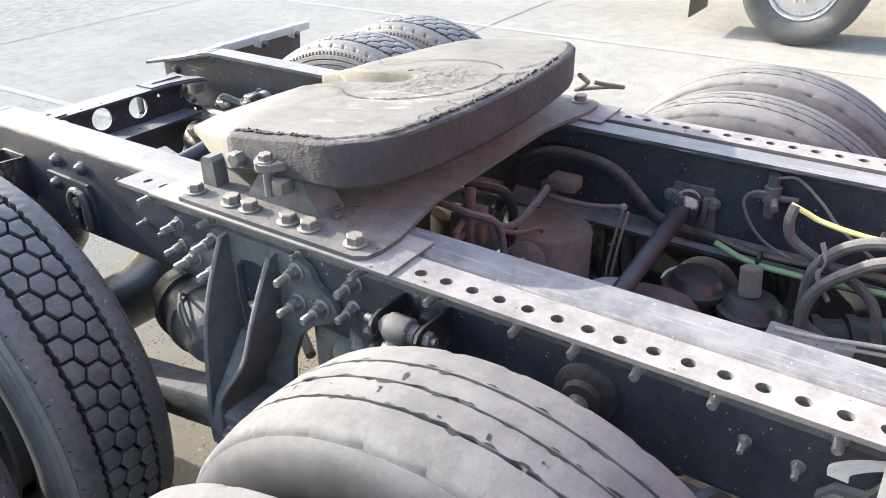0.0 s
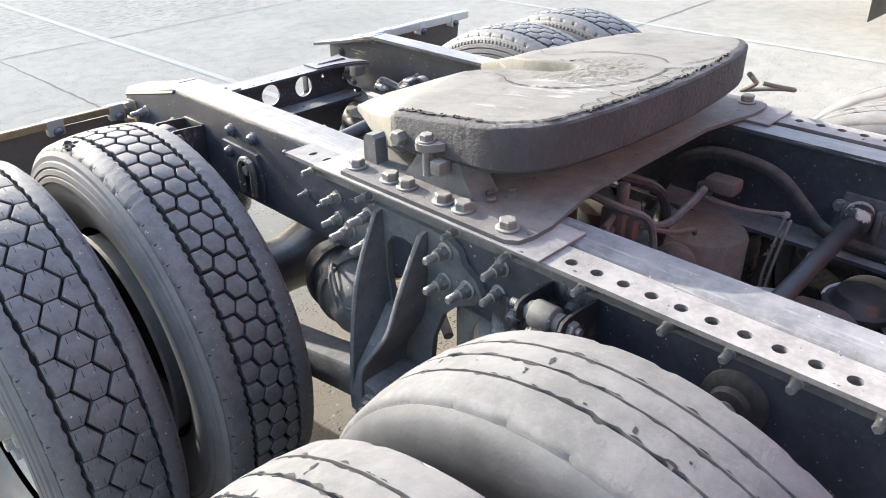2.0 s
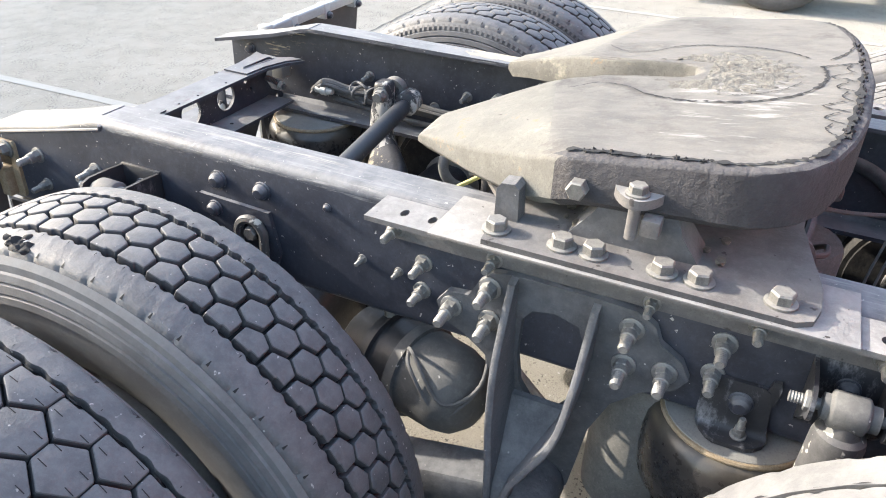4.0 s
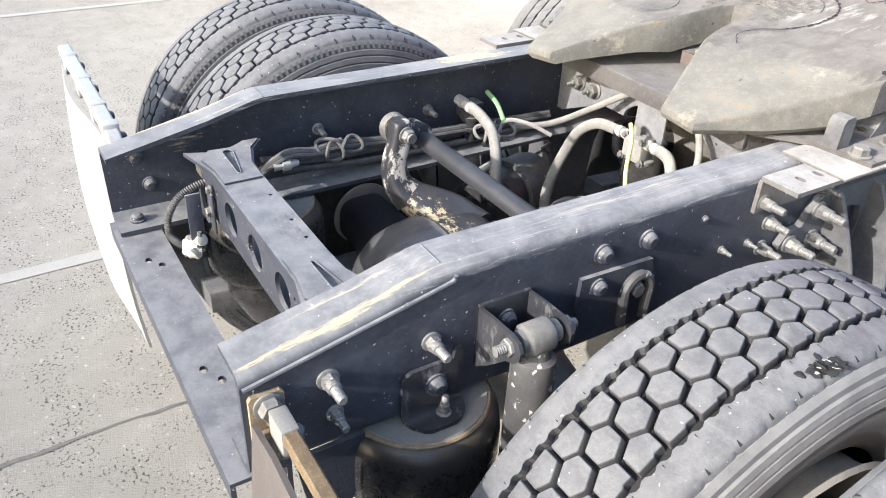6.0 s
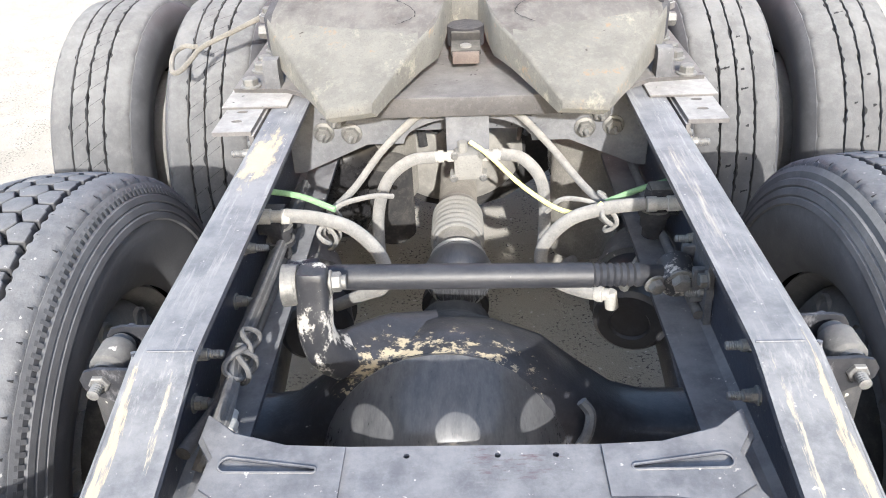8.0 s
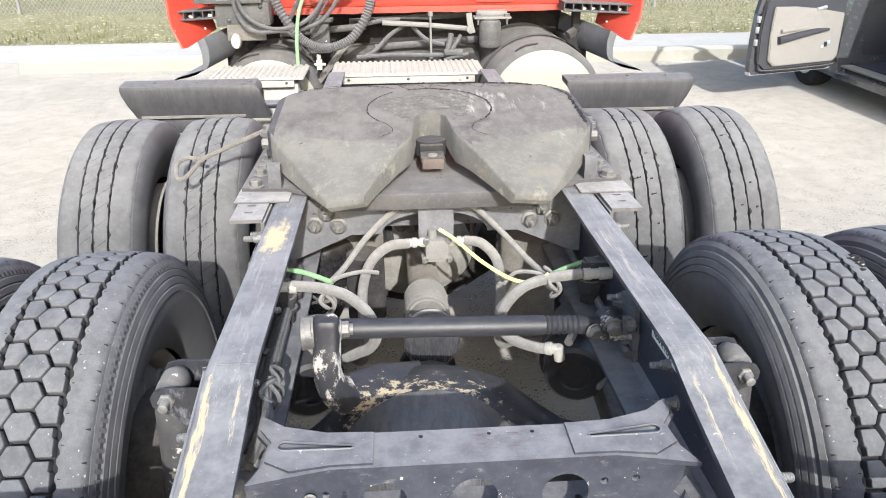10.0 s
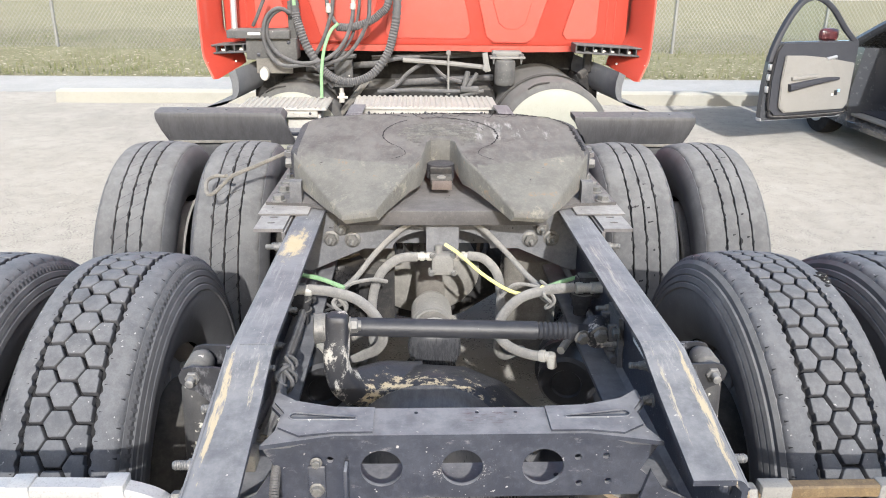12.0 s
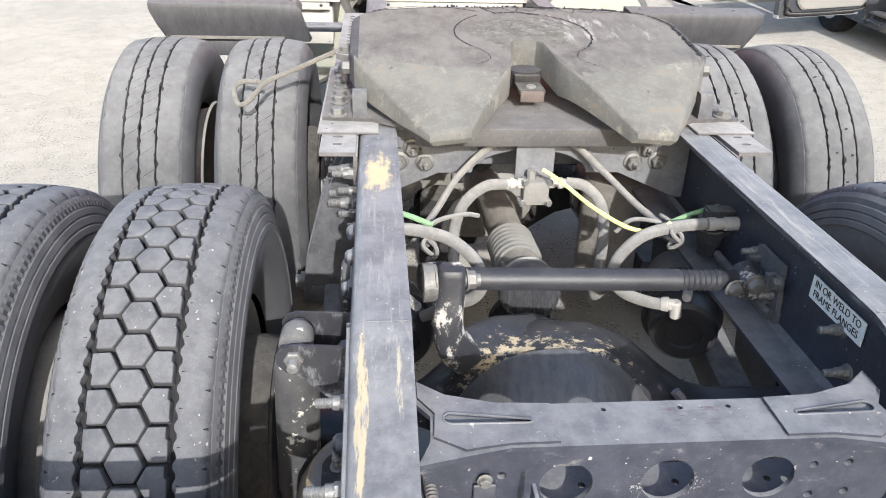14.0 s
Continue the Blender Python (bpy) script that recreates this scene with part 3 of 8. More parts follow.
def lump(bm, outline, depth, mat=0):
    """A tread block: outline in (x across, angle), raised from the groove floor."""
    top = [bm.verts.new((x, crown(x) * math.sin(a), crown(x) * math.cos(a))) for x, a in outline]
    cx = sum(x for x, _ in outline) / len(outline)
    ca = sum(a for _, a in outline) / len(outline)
    low = []
    for x, a in outline:
        xx, aa = cx + (x - cx) * 1.06, ca + (a - ca) * 1.05
        r = crown(xx) - depth
        low.append(bm.verts.new((xx, r * math.sin(aa), r * math.cos(aa))))
    n = len(top)
    # rounded, worn upper edge
    cap, rim = [], []
    for x, a in outline:
        L = math.hypot(x - cx, (a - ca) * R)
        k, k2 = 1 - 0.0035 / L, 1 - 0.0012 / L
        for row, q, d in ((cap, k, 0.0), (rim, k2, 0.0006)):
            xx, aa = cx + (x - cx) * q, ca + (a - ca) * q
            row.append(bm.verts.new((xx, (crown(xx) - d) * math.sin(aa), (crown(xx) - d) * math.cos(aa))))
    for v in top:
        v.co = v.co * 1.0
        v.co.y, v.co.z = v.co.y * (1 - 0.0022 / R), v.co.z * (1 - 0.0022 / R)
    bm.faces.new(cap).material_index = mat
    for i in range(n):
        j = (i + 1) % n
        bm.faces.new((cap[i], rim[i], rim[j], cap[j])).material_index = mat
        bm.faces.new((rim[i], top[i], top[j], rim[j])).material_index = mat
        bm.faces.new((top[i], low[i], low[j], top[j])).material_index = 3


def carcass(bm, ridged=True):
    prof = [(-0.095, 0.295), (-0.112, 0.315), (-0.132, 0.36), (-0.143, 0.405), (-0.141, 0.424), (-0.1455, 0.427), (-0.1435, 0.438), (-0.1390, 0.44),
            (-0.1425, 0.444), (-0.139, 0.456), (-0.1345, 0.458), (-0.1380, 0.462), (-0.1345, 0.473), (-0.1300, 0.475), (-0.129, 0.487), (-0.121, 0.497), (-0.112, R - 0.028)]
    if not ridged:
        prof = [(-0.095, 0.295), (-0.112, 0.315), (-0.132, 0.36), (-0.143, 0.405), (-0.1455, 0.430), (-0.1425, 0.455), (-0.1370, 0.474), (-0.1300, 0.487), (-0.122, 0.497), (-0.112, R - 0.028)]
    full = prof + [(-0.06, R - 0.02), (0, R - 0.017), (0.06, R - 0.02)] + [(-x, r) for x, r in reversed(prof)]
    n = 96
    rings = [[bm.verts.new((x, r * math.sin(i * math.tau / n), r * math.cos(i * math.tau / n))) for x, r in full] for i in range(n)]
    for i in range(n):
        p, q = rings[i], rings[(i + 1) % n]
        for k in range(len(full) - 1):
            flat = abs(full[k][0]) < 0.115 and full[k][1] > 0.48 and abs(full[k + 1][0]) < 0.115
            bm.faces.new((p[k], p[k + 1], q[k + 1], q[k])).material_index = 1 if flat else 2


def shoulders(bm, n, inner, depth=0.016, every=4, dent=0.0045):
    """Shoulder ribs of n steps with a notched outer edge."""
    for side in (-1, 1):
        def cols(i):
            zig = inner[i % len(inner)]
            notch = dent if i % every == 0 else 0.0
            xo = 0.1175 - notch
            return [(side * zig, crown(zig) - depth), (side * (zig + 0.001), crown(zig) - 0.001), (side * (zig + 0.004), crown(zig)), (side * (xo - 0.010), crown(xo - 0.010)),
                    (side * (xo - 0.003), crown(xo) - 0.002 - notch * 0.4), (side * (xo + 0.001), crown(xo) - 0.007 - notch), (side * (xo + 0.003), crown(xo) - 0.014 - notch * 0.6), (side * (xo + 0.006), 0.4885)]
        ring_strip(bm, cols, n, 0)


def edge_ribs(bm, n):
    """The fine moulded ribs below each shoulder."""
    for side in (-1, 1):
        for i in range(n):
            a0 = i * math.tau / n
            a1 = a0 + 0.45 * math.tau / n
            q = []
            for x, r in ((0.1255, 0.4925), (0.1325, 0.4775)):
                for up in (0.0, 0.0007):
                    q.append([bm.verts.new((side * (x + up), r * math.sin(a), r * math.cos(a))) for a in (a0, a1)])
            lo0, hi0, lo1, hi1 = q
            for f in ((hi0[0], hi0[1], hi1[1], hi1[0]), (lo0[0], hi0[0], hi1[0], lo1[0]), (lo0[1], hi0[1], hi1[1], lo1[1]), (lo1[0], lo1[1], hi1[1], hi1[0])):
                bm.faces.new(f).material_index = 2


def inset(poly, gaps):
    """Moves each edge of a polygon inwards by its own gap; edge i runs from corner i to the next."""
    n = len(poly)
    cx, cy = sum(p[0] for p in poly) / n, sum(p[1] for p in poly) / n
    lines = []
    for i in range(n):
        a, b = Vector(poly[i]), Vector(poly[(i + 1) % n])
        d = (b - a).normalized()
        m = Vector((-d.y, d.x))
        if m.dot(Vector((cx, cy)) - a) < 0:
            m = -m
        lines.append((a + m * gaps[i], d))
    out = []
    for i in range(n):
        (p, d), (q, e) = lines[i - 1], lines[i]
        den = d.x * e.y - d.y * e.x
        t = ((q.x - p.x) * e.y - (q.y - p.y) * e.x) / den if abs(den) > 1e-7 else 0.0
        out.append((p.x + d.x * t, p.y + d.y * t) if abs(den) > 1e-7 else (q.x, q.y))
    return out


def clipped(poly, cut):
    """Corners cut back by a short chamfer."""
    out = []
    n = len(poly)
    for i in range(n):
        p, a, b = Vector(poly[i]), Vector(poly[i - 1]), Vector(poly[(i + 1) % n])
        for q in (a, b):
            L = (q - p).length
            out.append(tuple(p + (q - p) * min(cut / L, 0.3)))
    return out


def drive_tyre(N, wide, thin, flat_gap, half, side, edge, zig, sipes=False, ribs=True, wall="sidewall"):
    """N pitches of three columns of six-sided blocks; wide, thin and flat_gap are half the gaps on the two slants and the cross edges, half is the
    middle block's half width, side the side columns' distance, edge and zig bound the shoulder groove."""
    bm = B()
    carcass(bm)
    P = math.tau * R / N
    flat = side - half
    for c in (-1, 0, 1):
        for i in range(N):
            w, t = wide * random.uniform(0.85, 1.15), thin * random.uniform(0.7, 1.3)
            if c == 0:
                poly = [(half, 0), (flat, P / 2), (-flat, P / 2), (-half, 0), (-flat, -P / 2), (flat, -P / 2)]
                g = flat_gap * random.uniform(0.85, 1.15)
                gaps = [w, g, t, w, g, t]
            else:
                # the outer side ends along the shoulder groove, with a small step
                e = edge
                poly = [(e, 0.10 * P), (e - 0.0035, 0.14 * P), (e - 0.0035, P / 2), (side - flat, P / 2), (side - half, 0), (side - flat, -P / 2), (e, -P / 2)]
                g = flat_gap * random.uniform(0.85, 1.15)
                gaps = [0.0, 0.0, g, t, w, g, 0.0]
                if c < 0:
                    poly = [(-x, -y) for x, y in poly]
            pts = clipped(inset(poly, gaps), 0.0016)
            a0 = (i + (0.5 if c else 0)) * math.tau / N
            jx, jy = random.uniform(-0.0004, 0.0004), random.uniform(-0.0006, 0.0006)
            lump(bm, [(x + jx, a0 + (y + jy) / R) for x, y in pts], 0.0165)
    shoulders(bm, N * 8, zig, 0.016, 8, 0.0026)
    # small dark nicks pinched into both edges of the shoulder ribs
    for sd in (-1, 1):
        for i in range(N):
            for x0, x1, w, ph in ((0.1165, 0.1095, 0.0024, 0.1), (max(zig) + 0.0005, max(zig) + 0.0075, 0.0012, 0.55)):
                a0 = (i + ph + 0.1 * random.random()) * P / R
                r0, r1 = crown(x0) + (0.0004 if x0 < 0.1 else -0.0035), crown(x1) + 0.0005
                bm.faces.new([bm.verts.new((sd * x, r * math.sin(a), r * math.cos(a))) for x, r, a in ((x0, r0, a0 - w / R), (x0, r0, a0 + w / R), (x1, r1, a0 + w * 0.2 / R), (x1, r1, a0 - w * 0.2 / R))]).material_index = 1
    if ribs:
        edge_ribs(bm, N * 3)
    if sipes:
        # short cuts from the long edges into the blocks
        for c in (-1, 0, 1):
            for i in range(N):
                a0 = (i + (0.5 if c else 0)) * math.tau / N
                for q, u in ((0.30, -0.010), (-0.30, 0.010), (0.34, 0.014), (-0.34, -0.014)):
                    x0 = c * side + u
                    r = crown(x0) + 0.0005
                    a1, a2 = a0 + (q - 0.10) * P / R, a0 + (q + 0.10) * P / R
                    bm.faces.new([bm.verts.new((x, r * math.sin(a), r * math.cos(a))) for x, a in ((x0 - 0.0009, a1), (x0 + 0.0003, a1), (x0 + 0.0010, a2), (x0 - 0.0004, a2))]).material_index = 1
    return link_mesh("tyre", bm, ["tyre", "groove", wall, "block_wall_shade"], 30)


def rib_tyre(sipes):
    bm = B()
    carcass(bm, False)
    n = 248
    for x0, x1 in ((-0.0470, -0.0020), (0.0020, 0.0470)):
        def cols(i):
            a = x0 + (random.uniform(0.0015, 0.0048) if random.random() < 0.20 else 0.0003 * random.random())
            b = x1 - (random.uniform(0.0015, 0.0048) if random.random() < 0.20 else 0.0003 * random.random())
            return [(a, crown(a) - 0.012), (a, crown(a) - 0.0012), (a + 0.003, crown(a)), (b - 0.003, crown(b)), (b, crown(b) - 0.0012), (b, crown(b) - 0.012)]
        ring_strip(bm, cols, n, 0)
    # worn, torn cross cuts in the middle ribs
    N = 62 if sipes else 36
    for lo, hi in ((-0.045, -0.004), (0.004, 0.045)):
        for i in range(N):
            if not sipes and lo < 0 and i % 3:
                continue
            if not sipes and random.random() < 0.15:
                continue
            a0 = (i + 0.5 * random.random()) * math.tau / N
            cut0, cut1 = (0.0, 1.0) if sipes else sorted((random.random(), random.random()))
            last = None
            for k in range(12):
                x = lo + (hi - lo) * (cut0 + (cut1 - cut0) * k / 11)
                a = a0 + (0.35 if sipes else 0.12) * (x - lo) / R * 2 + 0.0016 * noise.noise((x * 160, i, 0))
                w = (0.0010 if sipes else 0.0046) * max(0.1, 0.55 + 0.9 * noise.noise((x * 120, i * 3.1, 5))) / R
                row = [bm.verts.new((x, (crown(x) + 0.0006) * math.sin(q), (crown(x) + 0.0006) * math.cos(q))) for q in (a - w, a + w)]
                if last:
                    bm.faces.new((last[0], last[1], row[1], row[0])).material_index = 1
                last = row
    # torn bites out of the groove edges
    m = 620
    for x, u in ((-0.0470, 1), (-0.0022, -1), (0.0022, 1), (0.0470, -1), (0.0535, 1), (-0.0535, -1)):
        for i in range(m):
            a0, a1 = i * math.tau / m, (i + 1) * math.tau / m
            w = [max(0.0, 0.013 * (noise.noise((k % m * 0.21, x * 300, 2)) - 0.12) + 0.006 * max(0.0, noise.noise((k % m * 0.9, x * 300, 7)) - 0.25)) for k in (i, i + 1)]
            if max(w) > 0.0004:
                q = [(x, a0), (x, a1), (x + u * w[1], a1), (x + u * w[0], a0)]
                bm.faces.new([bm.verts.new((xx, (crown(xx) + 0.0005) * math.sin(a), (crown(xx) + 0.0005) * math.cos(a))) for xx, a in q]).material_index = 1
    shoulders(bm, 192, [0.0520, 0.0510, 0.0510, 0.0524], 0.012, 6, 0.0042)
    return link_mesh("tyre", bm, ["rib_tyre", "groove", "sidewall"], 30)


def wheel_disc():
    bm = B()
    lathe(bm, [(-0.105, 0.300), (-0.112, 0.293), (-0.10, 0.282), (-0.06, 0.272), (0.06, 0.268), (0.10, 0.280), (0.112, 0.293), (0.105, 0.300)], (0, 0, 0), (1, 0, 0), 48, close=False)
    lathe(bm, [(0.06, 0.268), (0.085, 0.25), (0.10, 0.205), (0.105, 0.17), (0.105, 0.11), (0.115, 0.105), (0.20, 0.095), (0.21, 0.08), (0.21, 0)], (0, 0, 0), (1, 0, 0), 48, close=False)
    for i in range(10):
        a = i * math.tau / 10
        c = Vector((0.105, 0.142 * math.cos(a), 0.142 * math.sin(a)))
        hex_nut(bm, c, (1, 0, 0), 0.018, 0.03, 0.022)
    for i in range(10):
        a = (i + 0.5) * math.tau / 10
        c = Vector((0.088, 0.228 * math.cos(a), 0.228 * math.sin(a)))
        lathe(bm, [(0.0, 0.026), (0.010, 0.026), (0.011, 0.021), (0.002, 0.019), (0.001, 0)], c, c + Vector((1, 0, 0)), 16, close=False)
    return link_mesh("rim", bm, "rim")


def drum_mesh():
    bm = B()
    lathe(bm, [(-0.16, 0.16), (-0.16, 0.205), (-0.13, 0.212), (0.02, 0.208), (0.03, 0.17), (0.03, 0.0)], (0, 0, 0), (1, 0, 0), 40, close=False)
    lathe(bm, [(-0.165, 0.0), (-0.165, 0.19), (-0.155, 0.195)], (0, 0, 0), (1, 0, 0), 40, close=False)
    return link_mesh("brake_drum", bm, "dark")


ZIG = [0.0680, 0.0680, 0.0720, 0.0724, 0.0684, 0.0680, 0.0716, 0.0726]
DRIVE = drive_tyre(60, 0.0038, 0.0019, 0.0030, 0.0318, 0.0480, 0.0612, ZIG)
DRIVE_MID = drive_tyre(62, 0.0045, 0.0027, 0.0034, 0.0290, 0.0448, 0.0592, [0.0668, 0.0668, 0.0708, 0.0708], ribs=False, wall="sidewall_dusty")
DRIVE_WORN = drive_tyre(48, 0.0032, 0.0028, 0.0010, 0.0400, 0.0560, 0.0715, [0.0770, 0.0770, 0.0800, 0.0800], True, False)
RIB, RIB_SIPED, RIM, DRUM = rib_tyre(False), rib_tyre(True), wheel_disc(), drum_mesh()
REAR_Y, FRONT_Y, INNER_X, OUTER_X = 0.0, 1.362, 0.750, 1.092


def put(name, me, parent, m, label=""):
    ob = new(name, me)
    ob.matrix_basis = m
    ob.parent = parent
    if label:
        ob["label"] = label
    return ob


for ax, y in (("rear", REAR_Y), ("front", FRONT_Y)):
    for side in (-1, 1):
        for x in (INNER_X, OUTER_X):
            if ax == "rear":
                me, text = (DRIVE, "drive tyre with deep hexagonal tread blocks, dusty") if side < 0 else (DRIVE_MID, "drive tyre with hexagonal tread blocks and a torn shoulder") if x == INNER_X else (DRIVE_WORN, "worn drive tyre with large hexagonal tread blocks")
            else:
                me = RIB_SIPED if side < 0 else RIB
                text = "highway tyre with straight worn ribs, dusty"
            spin, size = random.random() * 6, (1.019 if ax == "rear" else 0.990)
            t = put("tyre", me, truck, LEVEL @ pose(side * x, y, R * size, 0, 0, 0 if side > 0 else 180) @ Matrix.Rotation(spin, 4, "X") @ Matrix.Diagonal((0.965, size, size, 1)), text)
            inner = x == INNER_X
            flip = pose(0, 0, 0, 0, 0, 180) if inner else Matrix()
            put("rim", RIM, t, flip @ pose(-0.03, 0, 0), "dusty steel disc wheel")
            if inner:
                put("brake_drum", DRUM, t, Matrix())

# torn notch in the shoulder of one drive tyre
for mat, n, q0, q1, spread, text in (("groove", 26, 0.004, 0.011, 1.0, "torn dark notch in the tread shoulder"), ("fitting", 9, 0.003, 0.007, 0.7, "pale gouges in the torn rubber")):
    bm = B()
    for i in range(n):
        a, x = random.gauss(-0.085, 0.038 * spread), 0.850 + random.gauss(0, 0.008 * spread)
        r = 1.019 * crown((x - INNER_X) / 0.965) + 0.0012
        q = random.uniform(q0, q1)
        m = Matrix.Translation((x, r * math.sin(a), R * 1.019 + r * math.cos(a))) @ Euler((-a, random.gauss(0.25, 0.3), random.random() * 3)).to_matrix().to_4x4() @ Matrix.Diagonal((q, q * random.uniform(0.5, 1.6), random.uniform(0.0008, 0.0022), 1))
        res = bmesh.ops.create_icosphere(bm, subdivisions=2, radius=1, matrix=m)
        for v in res["verts"]:
            v.co += 0.003 * Vector(noise.noise_vector(v.co * 130))
    part("torn_rubber", bm, mat, truck, text)["kind"] = "stuff"

# ---- frame rails ----
END_Y, KNEE_Y, TOP, LOW, OUT, IN, TH = -0.690, -0.350, 1.039, 0.775, 0.432, 0.344, 0.010
END_TOP = 0.960


def rail_section(y, top, side):
    r = 0.022
    pts = []
    for i in range(6):
        a = i / 5 * math.pi / 2
        pts.append((OUT - r + r * math.sin(a), top - r + r * math.cos(a)))
    for i in range(6):
        a = i / 5 * math.pi / 2
        pts.append((OUT - r + r * math.cos(a), LOW + r - r * math.sin(a)))
    pts += [(IN, LOW), (IN, LOW + TH), (OUT - r, LOW + TH), (OUT - TH, LOW + r), (OUT - TH, top - r), (OUT - r, top - TH), (IN, top - TH), (IN, top)]
    return [(side * x, y, z) for x, z in pts]


rails = {}
for side in (-1, 1):
    bm = B()
    rear = END_Y + (0.020 if side > 0 else 0)
    st = [(rear, END_TOP + (rear - END_Y) * 0.21), (END_Y + 0.1, END_TOP + 0.021), (END_Y + 0.22, END_TOP + 0.047), (KNEE_Y - 0.02, TOP - 0.004), (KNEE_Y, TOP - 0.0008), (KNEE_Y + 0.03, TOP)] + [(y, TOP) for y in (0, 0.5, 1, 1.6, 2.2, 2.5)]
    loft(bm, [rail_section(y, t, side) for y, t in st])
    # weld seam across the knee, and the bead under the tapered top
    tube(bm, [(side * x, KNEE_Y + 0.004, TOP - 0.0005) for x in (IN + 0.004, 0.375, OUT - 0.024)], 0.0015, 6)
    tube(bm, [(side * (OUT + 0.001), rear + 0.004, END_TOP - 0.020 + (rear - END_Y) * 0.21), (side * (OUT + 0.001), END_Y + 0.16, END_TOP + 0.014), (side * (OUT + 0.001), KNEE_Y - 0.005, TOP - 0.026), (side * (OUT + 0.001), KNEE_Y + 0.015, TOP - 0.020), (side * (OUT + 0.001), KNEE_Y + 0.018, TOP - 0.012)], 0.0040, 8)
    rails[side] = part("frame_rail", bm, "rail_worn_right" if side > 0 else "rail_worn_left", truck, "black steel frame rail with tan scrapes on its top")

# angles bolted along the rails, with rows of holes
ANG_X0, ANG_X1, ANG_Z = 0.434, 0.518, 1.040
for side in (-1, 1):
    bm = B()
    y0, y1 = 0.340, 2.02
    holes = [circle2(0.483, 1.119 + 0.0514 * i, 0.0112, 14) for i in range(17)]
    holes += [circle2(0.480, y, 0.007, 12, 0.012) for y in (0.396, 0.447)]
    flat = [(ANG_X0 + 0.004, y0), (ANG_X1, y0), (ANG_X1, y1), (ANG_X0 + 0.004, y1)]
    slab(bm, flat, 0.009, Matrix.Translation((0, 0, ANG_Z - 0.009)), holes)
    wall = [(y0, 0.962), (y1, 0.962), (y1, ANG_Z - 0.010), (y0, ANG_Z - 0.010)]
    wh = [circle2(y, 0.994, 0.010, 12, 0.0095) for y in (0.423, 0.492, 0.66, 0.725, 0.86, 1.06, 1.22)]
    slab(bm, wall, 0.009, Matrix.Translation((ANG_X0, 0, 0)) @ YZ, wh)
    if side < 0:
        bmesh.ops.transform(bm, matrix=Matrix.Diagonal((-1, 1, 1, 1)), verts=bm.verts)
    part("mounting_angle", bm, "plate", truck, "dusty steel angle with a row of punched holes")

# rails' own bolts
for side in (-1, 1):
    ax = (side, 0, 0)
    for y, z, k, s in ((0.360, 0.982, "stud", 0.95), (0.545, 0.972, "stud", 0.85), (0.808, 0.972, "stud", 0.8), (0.965, 0.985, "stud", 0.95), (1.132, 0.985, "stud", 0.95), (1.300, 0.985, "stud", 0.95), (1.405, 0.985, "stud", 0.95), (1.508, 0.985, "stud", 0.95), (1.625, 0.985, "stud", 0.95), (1.79, 0.985, "stud", 0.95),
                       (0.410, 0.920, "stud", 0.95), (0.408, 0.861, "stud", 0.95), (0.284, 0.891, "stud", 0.5), (0.360, 0.886, "stud", 0.5), (0.925, 0.930, "stud", 1.1), (0.920, 0.868, "stud", 1.05),
                       (1.672, 0.900, "stud", 0.6), (1.750, 0.890, "stud", 0.6),
                       (-0.036, 0.977, "round", 1), (0.067, 0.977, "round", 1), (0.211, 0.979, "round", 0.45), (-0.543, 0.914, "stud", 1.0), (-0.371, 0.917, "stud", 0.95), (-0.535, 0.845, "stud", 0.8)):
        bolt(rails[side], (side * (OUT + (0.009 if z > 0.962 and y > 0.33 else 0)), y, z), ax, k, s)
    for y, z in ((-0.192, 0.905), (-0.235, 0.845), (0.12, 0.9), (0.02, 0.85)):
        bolt(rails[side], (side * (OUT - TH), y, z), (-side, 0, 0), "stud", 0.85)
    for y, z in ((-0.62, 0.92), (-0.60, 0.85)):
        bolt(rails[side], (side * (OUT - TH), y, z), (-side, 0, 0), "round", 0.9)
    # round rubber mount ahead of the front axle
    bm = B()
    lathe(bm, [(0, 0.056), (0.010, 0.056), (0.016, 0.050), (0.020, 0.036), (0.032, 0.032), (0.034, 0.022), (0.036, 0.0)], (side * OUT, 1.418, 0.880), (side * 2, 1.418, 0.880), 28)
    rm = part("rubber_mount", bm, "rubber", truck, "round black rubber mount on the rail")
    bolt(rm, (side * (OUT + 0.036), 1.418, 0.880), ax, "stud", 1.0)
    # lifting eye plate ahead of the shock mount
    bm = B()
    slab(bm, [(-0.075, 0.81), (0.10, 0.81), (0.115, 0.86), (0.095, 0.945), (-0.07, 0.950)], 0.009, Matrix.Translation((OUT + 0.001 if side > 0 else -OUT - 0.010, -0.012, -0.008)) @ YZ)
    ep = part("eye_plate", bm, "frame", truck)
    bm = B()
    pts = [(side * (OUT + 0.02), 0.045 + 0.030 * math.cos(a), 0.885 + 0.034 * math.sin(a)) for a in [math.pi * i / 8 for i in range(9)]]
    pts = [(side * (OUT + 0.02), 0.072, 0.82)] + pts + [(side * (OUT + 0.02), 0.018, 0.82)]
    tube(bm, pts, 0.0095, 8, 3)
    part("loop", bm, "shock_black", ep, "dark dusty lifting loop")
    bolt(ep, (side * (OUT + 0.01), 0.045, 0.888), ax, "cap", 1.0)
    bolt(ep, (side * (OUT + 0.01), -0.044, 0.917), ax, "round", 0.9)

